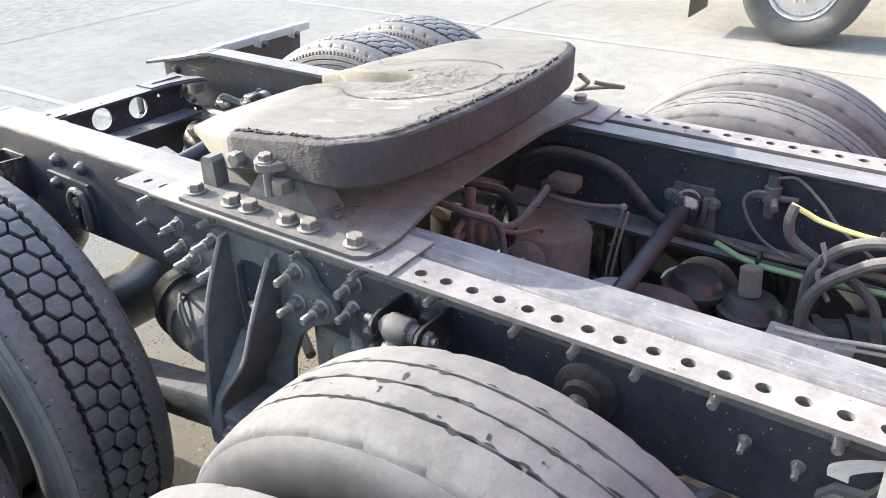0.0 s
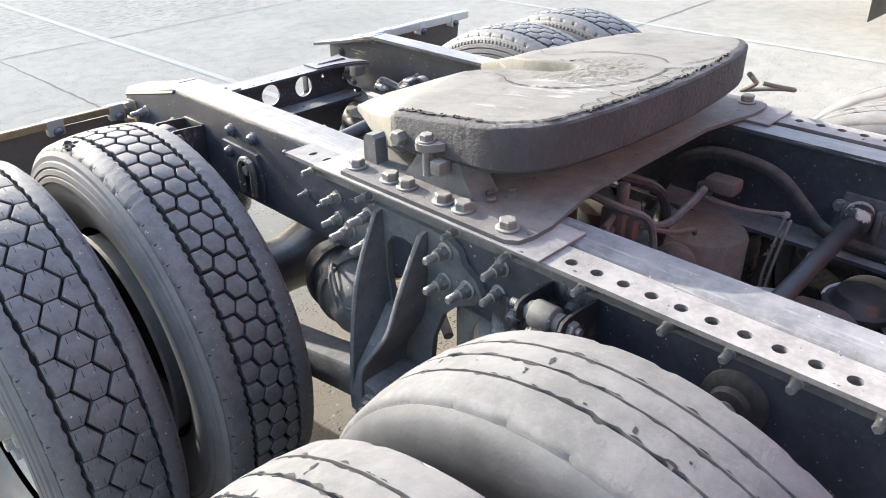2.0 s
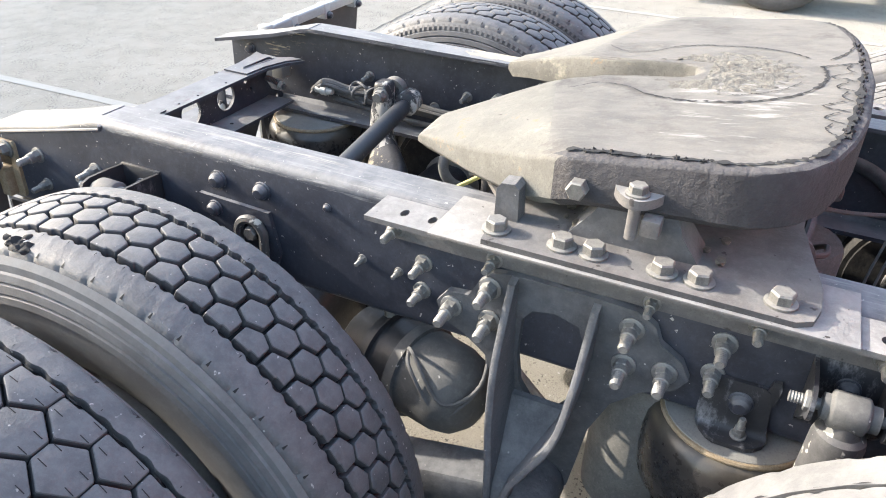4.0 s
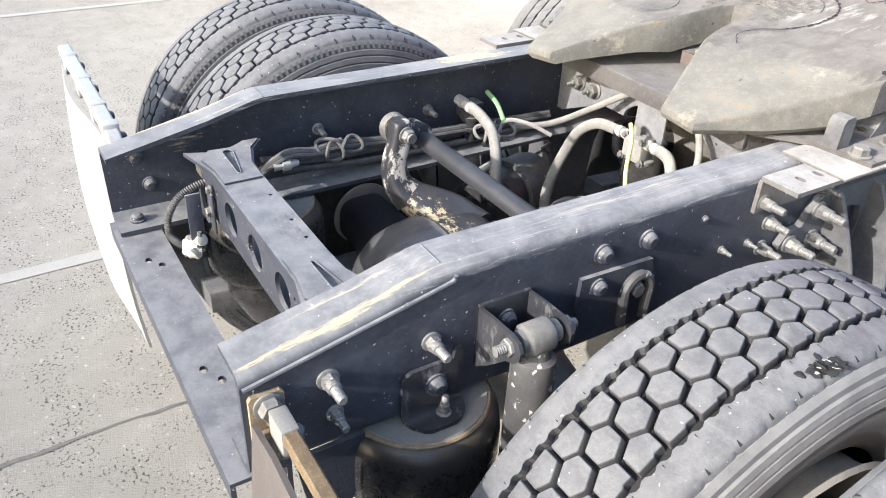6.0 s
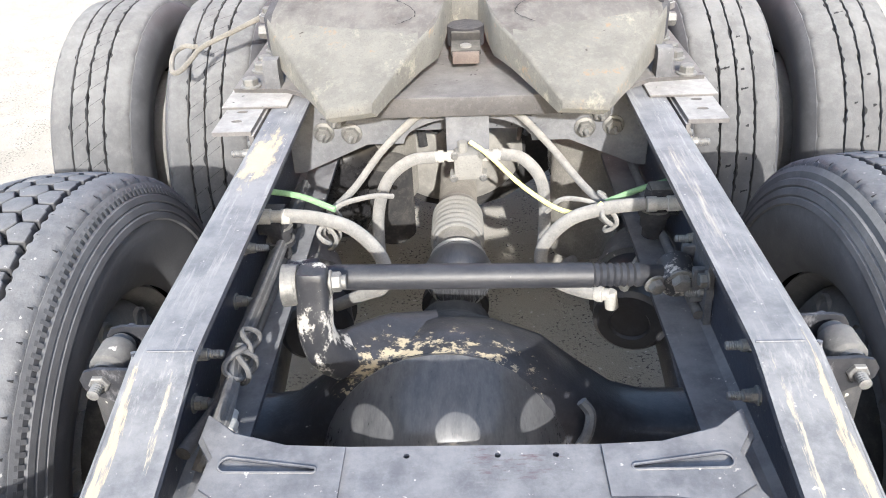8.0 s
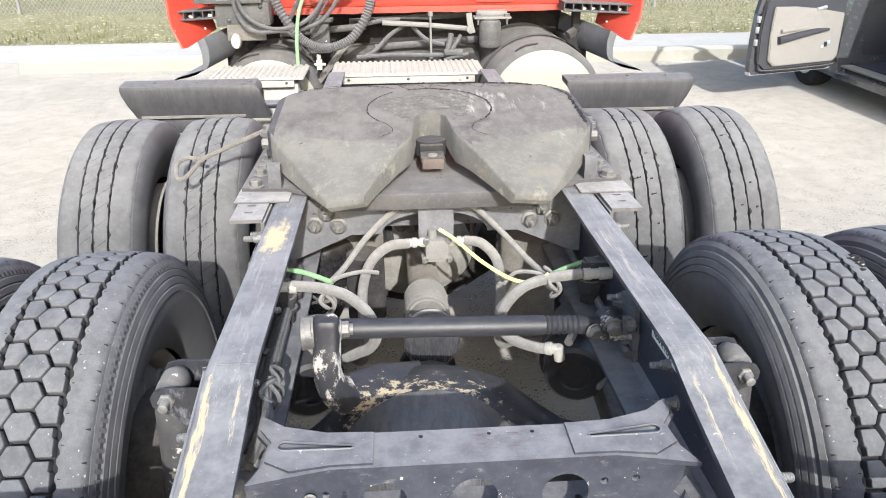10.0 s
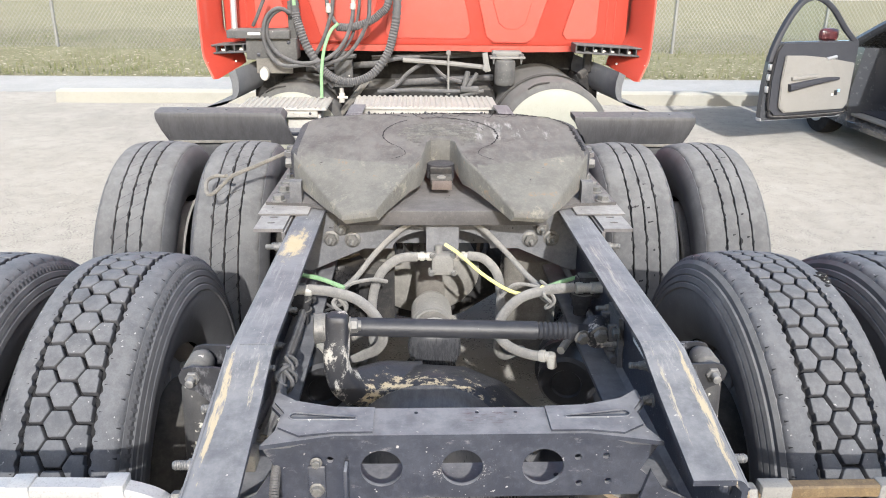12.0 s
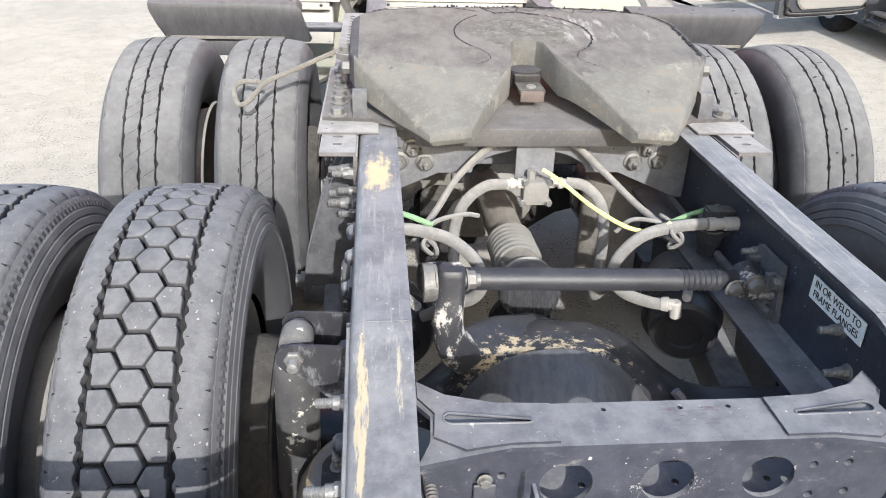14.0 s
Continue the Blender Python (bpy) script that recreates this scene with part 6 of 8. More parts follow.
# lines and loops ahead of the front axle
for mat, r, pts, text in (
    ("yellow", 0.0062, [(-0.30, 1.576, 0.975), (-0.30, 1.61, 0.963), (-0.30, 1.646, 0.950), (-0.30, 1.713, 0.940), (-0.30, 1.78, 0.938), (-0.29, 1.95, 0.95)], "yellow air line"),
    ("green", 0.0075, [(-0.33, 1.425, 0.822), (-0.33, 1.511, 0.794), (-0.33, 1.639, 0.790), (-0.33, 1.74, 0.796), (-0.33, 1.95, 0.81)], "green air line"),
    ("brownline", 0.0070, [(-0.35, 1.424, 0.826), (-0.35, 1.503, 0.810), (-0.35, 1.63, 0.813), (-0.35, 1.78, 0.825), (-0.35, 1.95, 0.83)], "brown air line"),
    ("hose_dark", 0.012, [(-0.30, 1.585, 0.972), (-0.28, 1.583, 0.94), (-0.28, 1.600, 0.900), (-0.28, 1.677, 0.858), (-0.28, 1.748, 0.829), (-0.27, 1.794, 0.783), (-0.26, 1.815, 0.705)], "grey hose loop"),
    ("hose_dark", 0.014, [(-0.26, 1.90, 0.97), (-0.26, 1.774, 0.950), (-0.26, 1.721, 0.930), (-0.26, 1.681, 0.894), (-0.26, 1.654, 0.840), (-0.26, 1.652, 0.765), (-0.26, 1.662, 0.714), (-0.26, 1.72, 0.68)], "dark hose loop"),
    ("hose_dark", 0.014, [(-0.24, 1.90, 0.95), (-0.24, 1.784, 0.916), (-0.24, 1.734, 0.881), (-0.24, 1.688, 0.835), (-0.24, 1.661, 0.779), (-0.24, 1.665, 0.70), (-0.24, 1.73, 0.66)], "dark hose loop"),
    ("purple", 0.0035, [(-0.38, 1.526, 0.958), (-0.38, 1.482, 0.952), (-0.38, 1.463, 0.921), (-0.38, 1.492, 0.864), (-0.38, 1.541, 0.823), (-0.37, 1.632, 0.801), (-0.35, 1.80, 0.80)], "thin purplish line"),
    ("hose", 0.0035, [(-0.38, 1.528, 0.998), (-0.38, 1.571, 1.004), (-0.37, 1.63, 0.964), (-0.36, 1.682, 0.916), (-0.34, 1.78, 0.86)], "thin cable"),
    ("hose", 0.0055, [(-0.26, 1.66, 0.92), (-0.25, 1.675, 0.885), (-0.245, 1.668, 0.845), (-0.25, 1.70, 0.79)], "thin tied cable"),
    ("fitting", 0.0055, [(-0.15, 1.62, 0.745), (-0.15, 1.70, 0.752), (-0.15, 1.79, 0.768), (-0.14, 1.95, 0.80)], "pale ribbed cable"),
    ("fitting", 0.0045, [(-0.15, 1.74, 0.742), (-0.15, 1.80, 0.752), (-0.14, 1.95, 0.78)], "pale cable"),
):
    bm = B()
    tube(bm, pts, r, 9, 8)
    part("air_line", bm, mat, truck, text)
for x, y, z in ((-0.34, 1.53, 0.802), (-0.26, 1.668, 0.875), (-0.30, 1.765, 0.938)):
    bm = B()
    lathe(bm, [(-0.005, 0.016), (-0.003, 0.020), (0.003, 0.020), (0.005, 0.016)], (x, y, z), (x, y + 1, z - 0.1), 10)
    part("cable_tie", bm, "ink", truck)
bm = B()
lathe(bm, [(0, 0.014), (0.03, 0.014), (0.032, 0.02), (0.07, 0.02), (0.072, 0.014), (0.11, 0.012)], (-0.395, 1.518, 1.0), (-0.395, 1.525, 0.8), 12)
rod(bm, (-0.42, 1.52, 0.94), (-0.34, 1.54, 0.935), 0.009, seg=10)
rod(bm, (-0.395, 1.475, 0.938), (-0.395, 1.58, 0.945), 0.008, seg=10)
part("tee_valve", bm, "cast", truck, "small dusty tee valve on the rail")
# two dark chambers, one with a white arc added for its sunlit rim
for x, y, z, tall in ((-0.30, 1.405, 0.60, 0.145), (-0.285, 1.545, 0.58, 0.150)):
    bm = B()
    lathe(bm, [(0, 0), (0.001, 0.055), (0.02, 0.072), (tall - 0.055, 0.074), (tall - 0.05, 0.082), (tall - 0.034, 0.082), (tall - 0.030, 0.070), (tall - 0.006, 0.056), (tall, 0.040), (tall + 0.002, 0)], (x, y, z), (x - 0.05, y - 0.06, 9), 28, close=False)
    ch = part("brake_chamber", bm, "chamber", truck, "matt black brake chamber")
    if y < 1.5:
        bm = B()
        tube(bm, [(x - 0.004 + 0.080 * math.cos(a), y - 0.003 + 0.080 * math.sin(a), z + tall - 0.030 - 0.006 * (k / 6)) for k, a in enumerate([math.radians(150 + 22 * q) for q in range(7)])], 0.0045, 8, 3)
        part("ring", bm, "label", ch, "white arc for the sunlit side of the rim")
    else:
        bm = B()
        rod(bm, (x, y - 0.01, z + tall), (x - 0.01, y - 0.02, z + tall + 0.07), 0.026, seg=14, bev=0.003)
        part("neck", bm, "tanboot", ch, "tan neck on the chamber")
bm = B()
box(bm, -0.22, -0.08, 1.60, 1.78, 0.700, 0.722, 0.006)
part("pale_tray", bm, "dustplate", truck, "dusty flat tray between the rails")
bm = B()
box(bm, -0.30, 0.33, 2.05, 2.10, 0.79, 1.01, 0.004)
part("forward_crossmember", bm, "frame", truck)

# ---- fifth wheel and its base ----
for side in (-1, 1):
    bm = B()
    x0, x1 = sorted((side * 0.386, side * 0.529))
    box(bm, x0, x1, 0.460, 1.082, 1.0405, 1.0465, 0.002)
    part("slide_plate", bm, "plate", truck, "dusty flat steel plate on the rail")
bm = B()
base = [(-0.522, 0.548), (-0.40, 0.536), (-0.30, 0.46), (0.30, 0.46), (0.40, 0.536), (0.522, 0.548), (0.522, 1.00), (0.508, 1.022), (0.475, 1.030), (0.42, 1.030), (0.33, 1.012), (0.24, 0.995), (-0.24, 0.995), (-0.33, 1.012), (-0.42, 1.030), (-0.475, 1.030), (-0.508, 1.022), (-0.522, 1.00)]
slab(bm, base, 0.009, Matrix.Translation((0, 0, 1.0468)))
box(bm, -0.30, 0.30, 0.456, 0.470, 1.012, 1.0555, 0.003)
base_plate = part("base_plate", bm, "basepaint", truck, "dusty reddish-grey fifth wheel base plate")
for side in (-1, 1):
    for y in (0.559, 0.665, 0.714, 0.816, 0.868, 0.978):
        bolt(base_plate, (side * 0.485, y, 1.0558), (0, 0, 1), "cap", 1.2, "bolt")
    bm = B()
    slab(bm, [(0.540, 1.0558), (0.580, 1.0558), (0.578, 1.112), (0.570, 1.120), (0.548, 1.118), (0.541, 1.108)], 0.034, Matrix.Translation((0.414 if side > 0 else -0.448, 0, 0)) @ YZ)
    part("stop_lug", bm, "cast", base_plate, "worn steel stop lug")

XS = [0.457, 0.4555, 0.452, 0.445, 0.434, 0.420, 0.400, 0.375, 0.345, 0.31, 0.276, 0.25, 0.21, 0.185, 0.16, 0.13, 0.10, 0.08, 0.064, 0.052, 0.044, 0.030]
XS = [-x for x in XS] + [0.0] + XS[::-1]
REAR_LINE = [(0.0, 0.762), (0.030, 0.750), (0.044, 0.722), (0.052, 0.64), (0.064, 0.575), (0.080, 0.530), (0.185, 0.318), (0.276, 0.316), (0.320, 0.400), (0.445, 0.628), (0.457, 0.655)]
FRONT_LINE = [(0.0, 1.050), (0.2, 1.040), (0.3, 1.024), (0.375, 1.000), (0.420, 0.970), (0.442, 0.938), (0.452, 0.908), (0.4555, 0.885), (0.457, 0.862)]


def along(line, a):
    for (p, u), (q, v) in zip(line, line[1:]):
        if a <= q + 1e-9:
            return u + (v - u) * (a - p) / (q - p)
    return line[-1][1]


def rear_edge(x):
    return along(REAR_LINE, abs(x))


def front_edge(x):
    return along(FRONT_LINE, abs(x))


def crease(x):
    """Where the flat top breaks into the ramps."""
    return 0.520 + 0.28 * max(0.0, abs(x) - 0.12)


def plate_top(x, y):
    """The plate tips up a little to the front; ramps slope off behind the crease and are chamfered along their outer sides."""
    yc = crease(x)
    z = 1.205 + 0.122 * (max(y, yc) - 0.77) - 0.36 * max(0.0, yc - y)
    if y < 0.66 and abs(x) > 0.2:
        off = ((y - 0.316) * 0.48 - (abs(x) - 0.276) * 0.877)
        z -= 0.42 * max(0.0, 0.040 - max(0.0, off)) * min(1.0, max(0.0, 0.655 - y) / 0.05) * min(1.0, max(0.0, y - 0.316) / 0.12)
    return z + 0.0030 * noise.noise((x * 9, y * 9, 0)) + 0.0012 * noise.noise((x * 40, y * 40, 3))


def rim_gap(x, y):
    """Distance from the plate's outer side and front edges."""
    return min(0.457 - abs(x), front_edge(x) - y)


bm = B()
grid_t, grid_m, grid_b = [], [], []
for x in XS:
    y0, y1 = rear_edge(x), front_edge(x)
    yc = max(crease(x), y0 + 0.045)
    ys = [y0, y0 + 0.004, y0 + 0.012] + [y0 + 0.012 + (yc - y0 - 0.018) * k / 8 for k in range(1, 9)] + [yc + 0.004]
    ys += [yc + 0.004 + (y1 - 0.030 - yc - 0.004) * k / 16 for k in range(1, 17)] + [y1 - 0.022, y1 - 0.012, y1 - 0.004, y1]
    ct, cm, cb = [], [], []
    for y in ys:
        edge = min(y - y0, y1 - y, 0.457 - abs(x) if abs(x) > 0.08 else 1)
        z = plate_top(x, y) - 0.007 * max(0, 1 - edge / 0.009) ** 2
        if y > 0.60:
            z += 0.003 * min(1, max(0, (rim_gap(x, y) - 0.018) / 0.006))
        deep = 0.024 + 0.052 * min(1, max(0, (y - 0.33) / 0.24)) + 0.016 * min(1, max(0, (y - 0.70) / 0.25))
        ct.append(bm.verts.new((x, y, z)))
        cm.append(bm.verts.new((x, y, z - deep + 0.014)))
        cb.append(bm.verts.new((x * 0.968, min(max(y, y0 + 0.014), y1 - 0.014), z - deep)))
    grid_t.append(ct)
    grid_m.append(cm)
    grid_b.append(cb)
NV = len(ys) - 1
for i in range(len(XS) - 1):
    for k in range(NV):
        bm.faces.new((grid_t[i][k], grid_t[i + 1][k], grid_t[i + 1][k + 1], grid_t[i][k + 1]))
        bm.faces.new((grid_b[i][k], grid_b[i][k + 1], grid_b[i + 1][k + 1], grid_b[i + 1][k]))
    for k in (0, NV):
        for u, v in ((grid_t, grid_m), (grid_m, grid_b)):
            bm.faces.new((u[i][k], v[i][k], v[i + 1][k], u[i + 1][k]))
for i in (0, -1):
    for k in range(NV):
        for u, v in ((grid_t, grid_m), (grid_m, grid_b)):
            bm.faces.new((u[i][k], u[i][k + 1], v[i][k + 1], v[i][k]))
bmesh.ops.delete(bm, geom=[v for v in bm.verts if not v.link_faces], context="VERTS")
bmesh.ops.recalc_face_normals(bm, faces=bm.faces)
bm.normal_update()
for f in bm.faces:
    c = f.calc_center_median()
    flat = f.normal.z > 0.5
    if c.y > 0.63 and (abs(c.x) > 0.06 or c.y > 0.80) and (rim_gap(c.x, c.y) < 0.019 or not flat):
        f.material_index = 1
    elif c.y < crease(c.x) or (not flat and c.y < 0.80):
        f.material_index = 2
fifth = part("fifth_wheel", bm, ["greased_stained", "skirt", "ramp_worn"], truck, "worn fifth wheel plate caked with dried grease")
# crumbled grease along the rim
bm = B()
for i in range(150):
    t = random.random()
    if t < 0.6:
        x = 0.30 - 0.55 * random.random() ** 1.5
        y = front_edge(x) - random.uniform(0.014, 0.022)
        p = Vector((x, y, plate_top(x, y) + 0.001))
    else:
        y = random.uniform(0.66, 0.87)
        p = Vector((0.437 - random.uniform(0, 0.008), y, plate_top(0.437, y) + 0.001))
    s = random.uniform(0.0015, 0.0045)
    m = Matrix.Translation(p) @ Euler((random.random() * 3, random.random() * 3, random.random() * 3)).to_matrix().to_4x4() @ Matrix.Diagonal((s * random.uniform(1, 2.2), s, s * 0.6, 1))
    r = bmesh.ops.create_icosphere(bm, subdivisions=1, radius=1, matrix=m)
    for v in r["verts"]:
        v.co += 0.002 * Vector(noise.noise_vector(v.co * 120))
part("grease_crust", bm, "groove", fifth, "dark crumbs of grease along the rim")["kind"] = "stuff"


def crack(bm, pts, w, seed):
    """A ragged dark crack along a line on the plate."""
    line = curve_points([(x, y, 0) for x, y in pts], 14)
    last = None
    for k, p in enumerate(line):
        d = (line[min(k + 1, len(line) - 1)] - line[max(k - 1, 0)]).normalized()
        n = Vector((-d.y, d.x, 0))
        c = p + n * 0.0035 * noise.noise((k * 0.35, seed, 0))
        ww = w * max(0.12, 0.6 + 1.3 * noise.noise((k * 0.5, seed, 4)))
        row = []
        for q in (c - n * ww, c + n * ww):
            row.append(bm.verts.new((q.x, q.y, plate_top(q.x, q.y) + 0.0048)))
        if last:
            bm.faces.new((last[0], last[1], row[1], row[0]))
        last = row


bm = B()
rim_line = [(0.436, 0.64), (0.436, 0.75), (0.435, 0.86), (0.427, 0.905), (0.41, 0.938)] + [(x, front_edge(x) - 0.022) for x in (0.38, 0.33, 0.25, 0.10, -0.02)]
crack(bm, rim_line, 0.0062, 1.3)
crack(bm, [(-0.10, 0.975), (-0.16, 1.003), (-0.25, 1.014), (-0.34, 0.995), (-0.40, 0.962)], 0.003, 7.1)
for rad, a0, a1, w, sd in ((0.183, -0.55, 1.9, 0.0042, 2.2), (0.183, 2.2, 3.75, 0.0030, 3.9), (0.150, 0.3, 1.3, 0.0016, 5.2)):
    crack(bm, [(rad * math.cos(a0 + (a1 - a0) * k / 9), 0.790 + rad * math.sin(a0 + (a1 - a0) * k / 9)) for k in range(10)], w, sd)
crack(bm, [(-0.05, 0.96), (-0.07, 0.985), (-0.09, 1.02)], 0.003, 9.0)
for sx in (-1, 1):
    crack(bm, [(sx * 0.156, 0.694), (sx * 0.120, 0.650), (sx * 0.112, 0.600), (sx * 0.150, 0.555)], 0.0016, 11.0 + sx)
for k in range(7):
    x = 0.30 - 0.055 * k
    crack(bm, [(x, front_edge(x) - 0.030), (x - 0.02, front_edge(x) - 0.045 - 0.012 * (k % 3)), (x - 0.05, front_edge(x) - 0.038)], 0.0022, 20.0 + k)
part("grease_cracks", bm, "groove", fifth, "cracks in the dried grease")["kind"] = "stuff"
# rough dried grease disc round the king pin seat
bm = B()
last = []
for i in range(14):
    ring = []
    for k in range(64):
        a = k * math.tau / 64
        r = 0.140 * i / 13 * (1 + 0.06 * noise.noise((math.cos(a) * 2, math.sin(a) * 2, 1)))
        x, y = r * math.cos(a), 0.800 + r * math.sin(a)
        h = 0.0025 * (1 - (i / 13) ** 4) + 0.004 * noise.noise((x * 55, y * 55, 0)) + 0.002 * noise.noise((x * 140, y * 140, 7))
        ring.append(bm.verts.new((x, y, plate_top(x, y) + 0.002 + h)))
    if last:
        for k in range(64):
            q = (last[k], last[(k + 1) % 64], ring[(k + 1) % 64], ring[k])
            # the throat stays open
            if any(abs(v.co.x) < 0.056 and v.co.y < 0.775 for v in q):
                continue
            bm.faces.new(q)
    last = ring
bmesh.ops.delete(bm, geom=[v for v in bm.verts if not v.link_faces], context="VERTS")
part("grease_pad", bm, "pad", fifth, "rough grey-brown grease pad")
# lock jaw in the throat
bm = B()
lathe(bm, [(0, 0.044), (0.045, 0.044), (0.047, 0.038), (0.048, 0.0)], (0, 0.728, 1.088), (0, 0.722, 2), 28)
part("lock_jaw", bm, "skirt", fifth, "grey steel lock jaw at the throat's end")
bm = B()
box(bm, -0.034, 0.034, 0.60, 0.70, 1.098, 1.110, 0.003)
box(bm, -0.034, 0.034, 0.675, 0.695, 1.108, 1.128, 0.004)
part("lock_shelf", bm, "dark", fifth, "dark shelf below the lock")
bm = B()
lathe(bm, [(0, 0.013), (0.004, 0.013), (0.006, 0.009), (0.006, 0)], (0.0, 0.628, 1.110), (0.0, 0.628, 2), 16)
part("lock_tag", bm, "bracket", fifth, "pale round lock end")
bm = B()
box(bm, -0.030, 0.030, 0.597, 0.601, 1.080, 1.108, 0.001)
part("lock_lip", bm, "brownline", fifth, "dull reddish lip of the lock")
# side saddles, pivots and cap screws
for side in (-1, 1):
    S = lambda x: side * x
    bm = B()
    sad = [(0.66, 1.0558), (0.86, 1.0558), (0.83, 1.095), (0.81, 1.150), (0.72, 1.140), (0.69, 1.095)]
    slab(bm, sad, 0.07, Matrix.Translation((0.372 if side > 0 else -0.442, 0, 0)) @ YZ)
    sd = part("saddle", bm, "cast", fifth, "dark cast pivot saddle")
    bm = B()
    oval = [(S(0.455 + 0.040 * math.cos(a)), 0.76 + 0.036 * math.sin(a) * (1 - 0.25 * math.cos(a)), 0) for a in [math.tau * k / 24 for k in range(24)]]
    loft(bm, [[(x, y, z) for x, y, _ in oval] for z in (1.148, 1.163)])
    rod(bm, (S(0.472), 0.76, 1.092), (S(0.472), 0.76, 1.150), 0.009, seg=12)
    box(bm, *sorted((S(0.445), S(0.478))), 0.772, 0.800, 1.100, 1.128, 0.004)
    cp = part("pivot_cap", bm, "plate", fifth, "dusty flat pivot cap with a bolt")
    bolt(cp, (S(0.472), 0.76, 1.163), (0, 0, 1), "cap", 0.95)
    for y, z, z2 in ((0.672, 1.146, 1.146),):
        bm = B()
        rod(bm, (S(0.44), y, z), (S(0.477), y, z2), 0.0165, seg=6, bev=0.003)
        part("side_bolt", bm, "bolt", fifth)
    # greasy rubble on the base below the plate
    bm = B()
    for i in range(26):
        p = Vector((S(random.uniform(0.36, 0.43)), random.uniform(0.62, 0.9), 1.064))
        s = random.uniform(0.004, 0.012)
        bmesh.ops.create_icosphere(bm, subdivisions=1, radius=1, matrix=Matrix.Translation(p) @ Matrix.Diagonal((s * 1.5, s, s * 0.6, 1)))
    part("grease_crumbs", bm, "grease", base_plate)["kind"] = "stuff"
# pull handle on the far side
bm = B()
tube(bm, [(-0.44, 0.99, 1.142), (-0.52, 0.966, 1.112), (-0.62, 0.935, 1.074), (-0.700, 0.908, 1.044), (-0.728, 0.878, 1.020), (-0.750, 0.850, 1.001), (-0.772, 0.850, 0.996), (-0.790, 0.900, 1.005), (-0.799, 0.950, 1.013), (-0.793, 0.982, 1.018), (-0.770, 0.984, 1.026), (-0.742, 0.945, 1.034), (-0.722, 0.918, 1.042)], 0.0068, 10, 6)
part("pull_handle", bm, "tanboot", fifth, "bent rusty steel pull handle")

# ---- mud flaps on their hangers ----
for side in (-1, 1):
    S = lambda x: side * x
    bm = B()
    slab(bm, [(-0.026, 0.800), (0.020, 0.796), (0.025, 0.805), (0.025, 0.926), (0.020, 0.932), (-0.022, 0.932), (-0.026, 0.926)], 0.008, Matrix.Translation((S(0.432) - (0.008 if side < 0 else 0), -0.636, 0)) @ YZ)
    box(bm, *sorted((S(0.438), S(0.462))), -0.660, -0.632, 0.80, 0.87, 0.004)
    hb = part("hanger_bracket", bm, "rustbolt", truck, "tan rusted flap hanger bracket")
    bolt(hb, (S(0.441), -0.635, 0.912), (side, 0, 0), "cap", 1.2)
    bm = B()
    bend = [(0.452, 0.875), (0.462, 0.908), (0.50, 0.930), (0.56, 0.940)] if side < 0 else [(0.446, 0.888), (0.47, 0.906), (0.50, 0.916), (0.60, 0.918)]
    thick, level, hy = (1.0, 0.944, -0.645) if side < 0 else (0.68, 0.918, -0.632)
    line = curve_points([(S(x), hy, z) for x, z in bend + [(0.75, level), (1.0, level), (1.17, level)]], 6)
    loft(bm, [[p + Vector((0, dy * thick, dz * thick)) for dy, dz in ((-0.013, -0.016), (0.013, -0.016), (0.016, -0.01), (0.016, 0.012), (0.012, 0.016), (-0.012, 0.016), (-0.016, 0.012), (-0.016, -0.01))] for p in line])
    hanger = part("flap_hanger", bm, "whitebar" if side < 0 else "tanbar", truck, "pale square mud flap hanger bar" if side < 0 else "tan scuffed mud flap hanger bar")
    for x in (0.52 if side < 0 else 0.468, 0.66, 0.86, 1.06):
        bm = B()
        e = 0.0175 * thick + 0.001
        box(bm, *sorted((S(x), S(x + 0.034 / thick))), hy - e, hy + e, level - 0.036, level + e, 0.003)
        part("clip", bm, "whitebar" if side < 0 else "bracket", hanger, "folded metal clip")
        bolt(hanger, (S(x + 0.022), hy + e, level - 0.024), (0, 1, 0), "round", 0.8)
    bm = B()
    secs = []
    for k in range(13):
        z = level - 0.024 - 0.58 * k / 12
        bow = 0.020 * math.sin(k / 12 * 3.0)
        row = []
        xs = [(0.505 if side < 0 else 0.450) + (0.63 if side < 0 else 0.685) * j / 10 for j in range(11)]
        for x in xs:
            row.append((S(x), -0.673 - bow - 0.012 * math.sin(x * 9), z))
        for x in reversed(xs):
            row.append((S(x), -0.665 - bow - 0.012 * math.sin(x * 9), z))
        secs.append(row)
    loft(bm, secs)
    bmesh.ops.recalc_face_normals(bm, faces=bm.faces)
    bm.normal_update()
    # faces towards the axles take the darker colour, the rest the flap's own
    for f in bm.faces:
        f.material_index = 1 if f.normal.y > 0.5 else 0
    part("mud_flap", bm, ["flap_white" if side < 0 else "flap", "flap"], truck, "pale rubber mud flap" if side < 0 else "dark rubber mud flap")

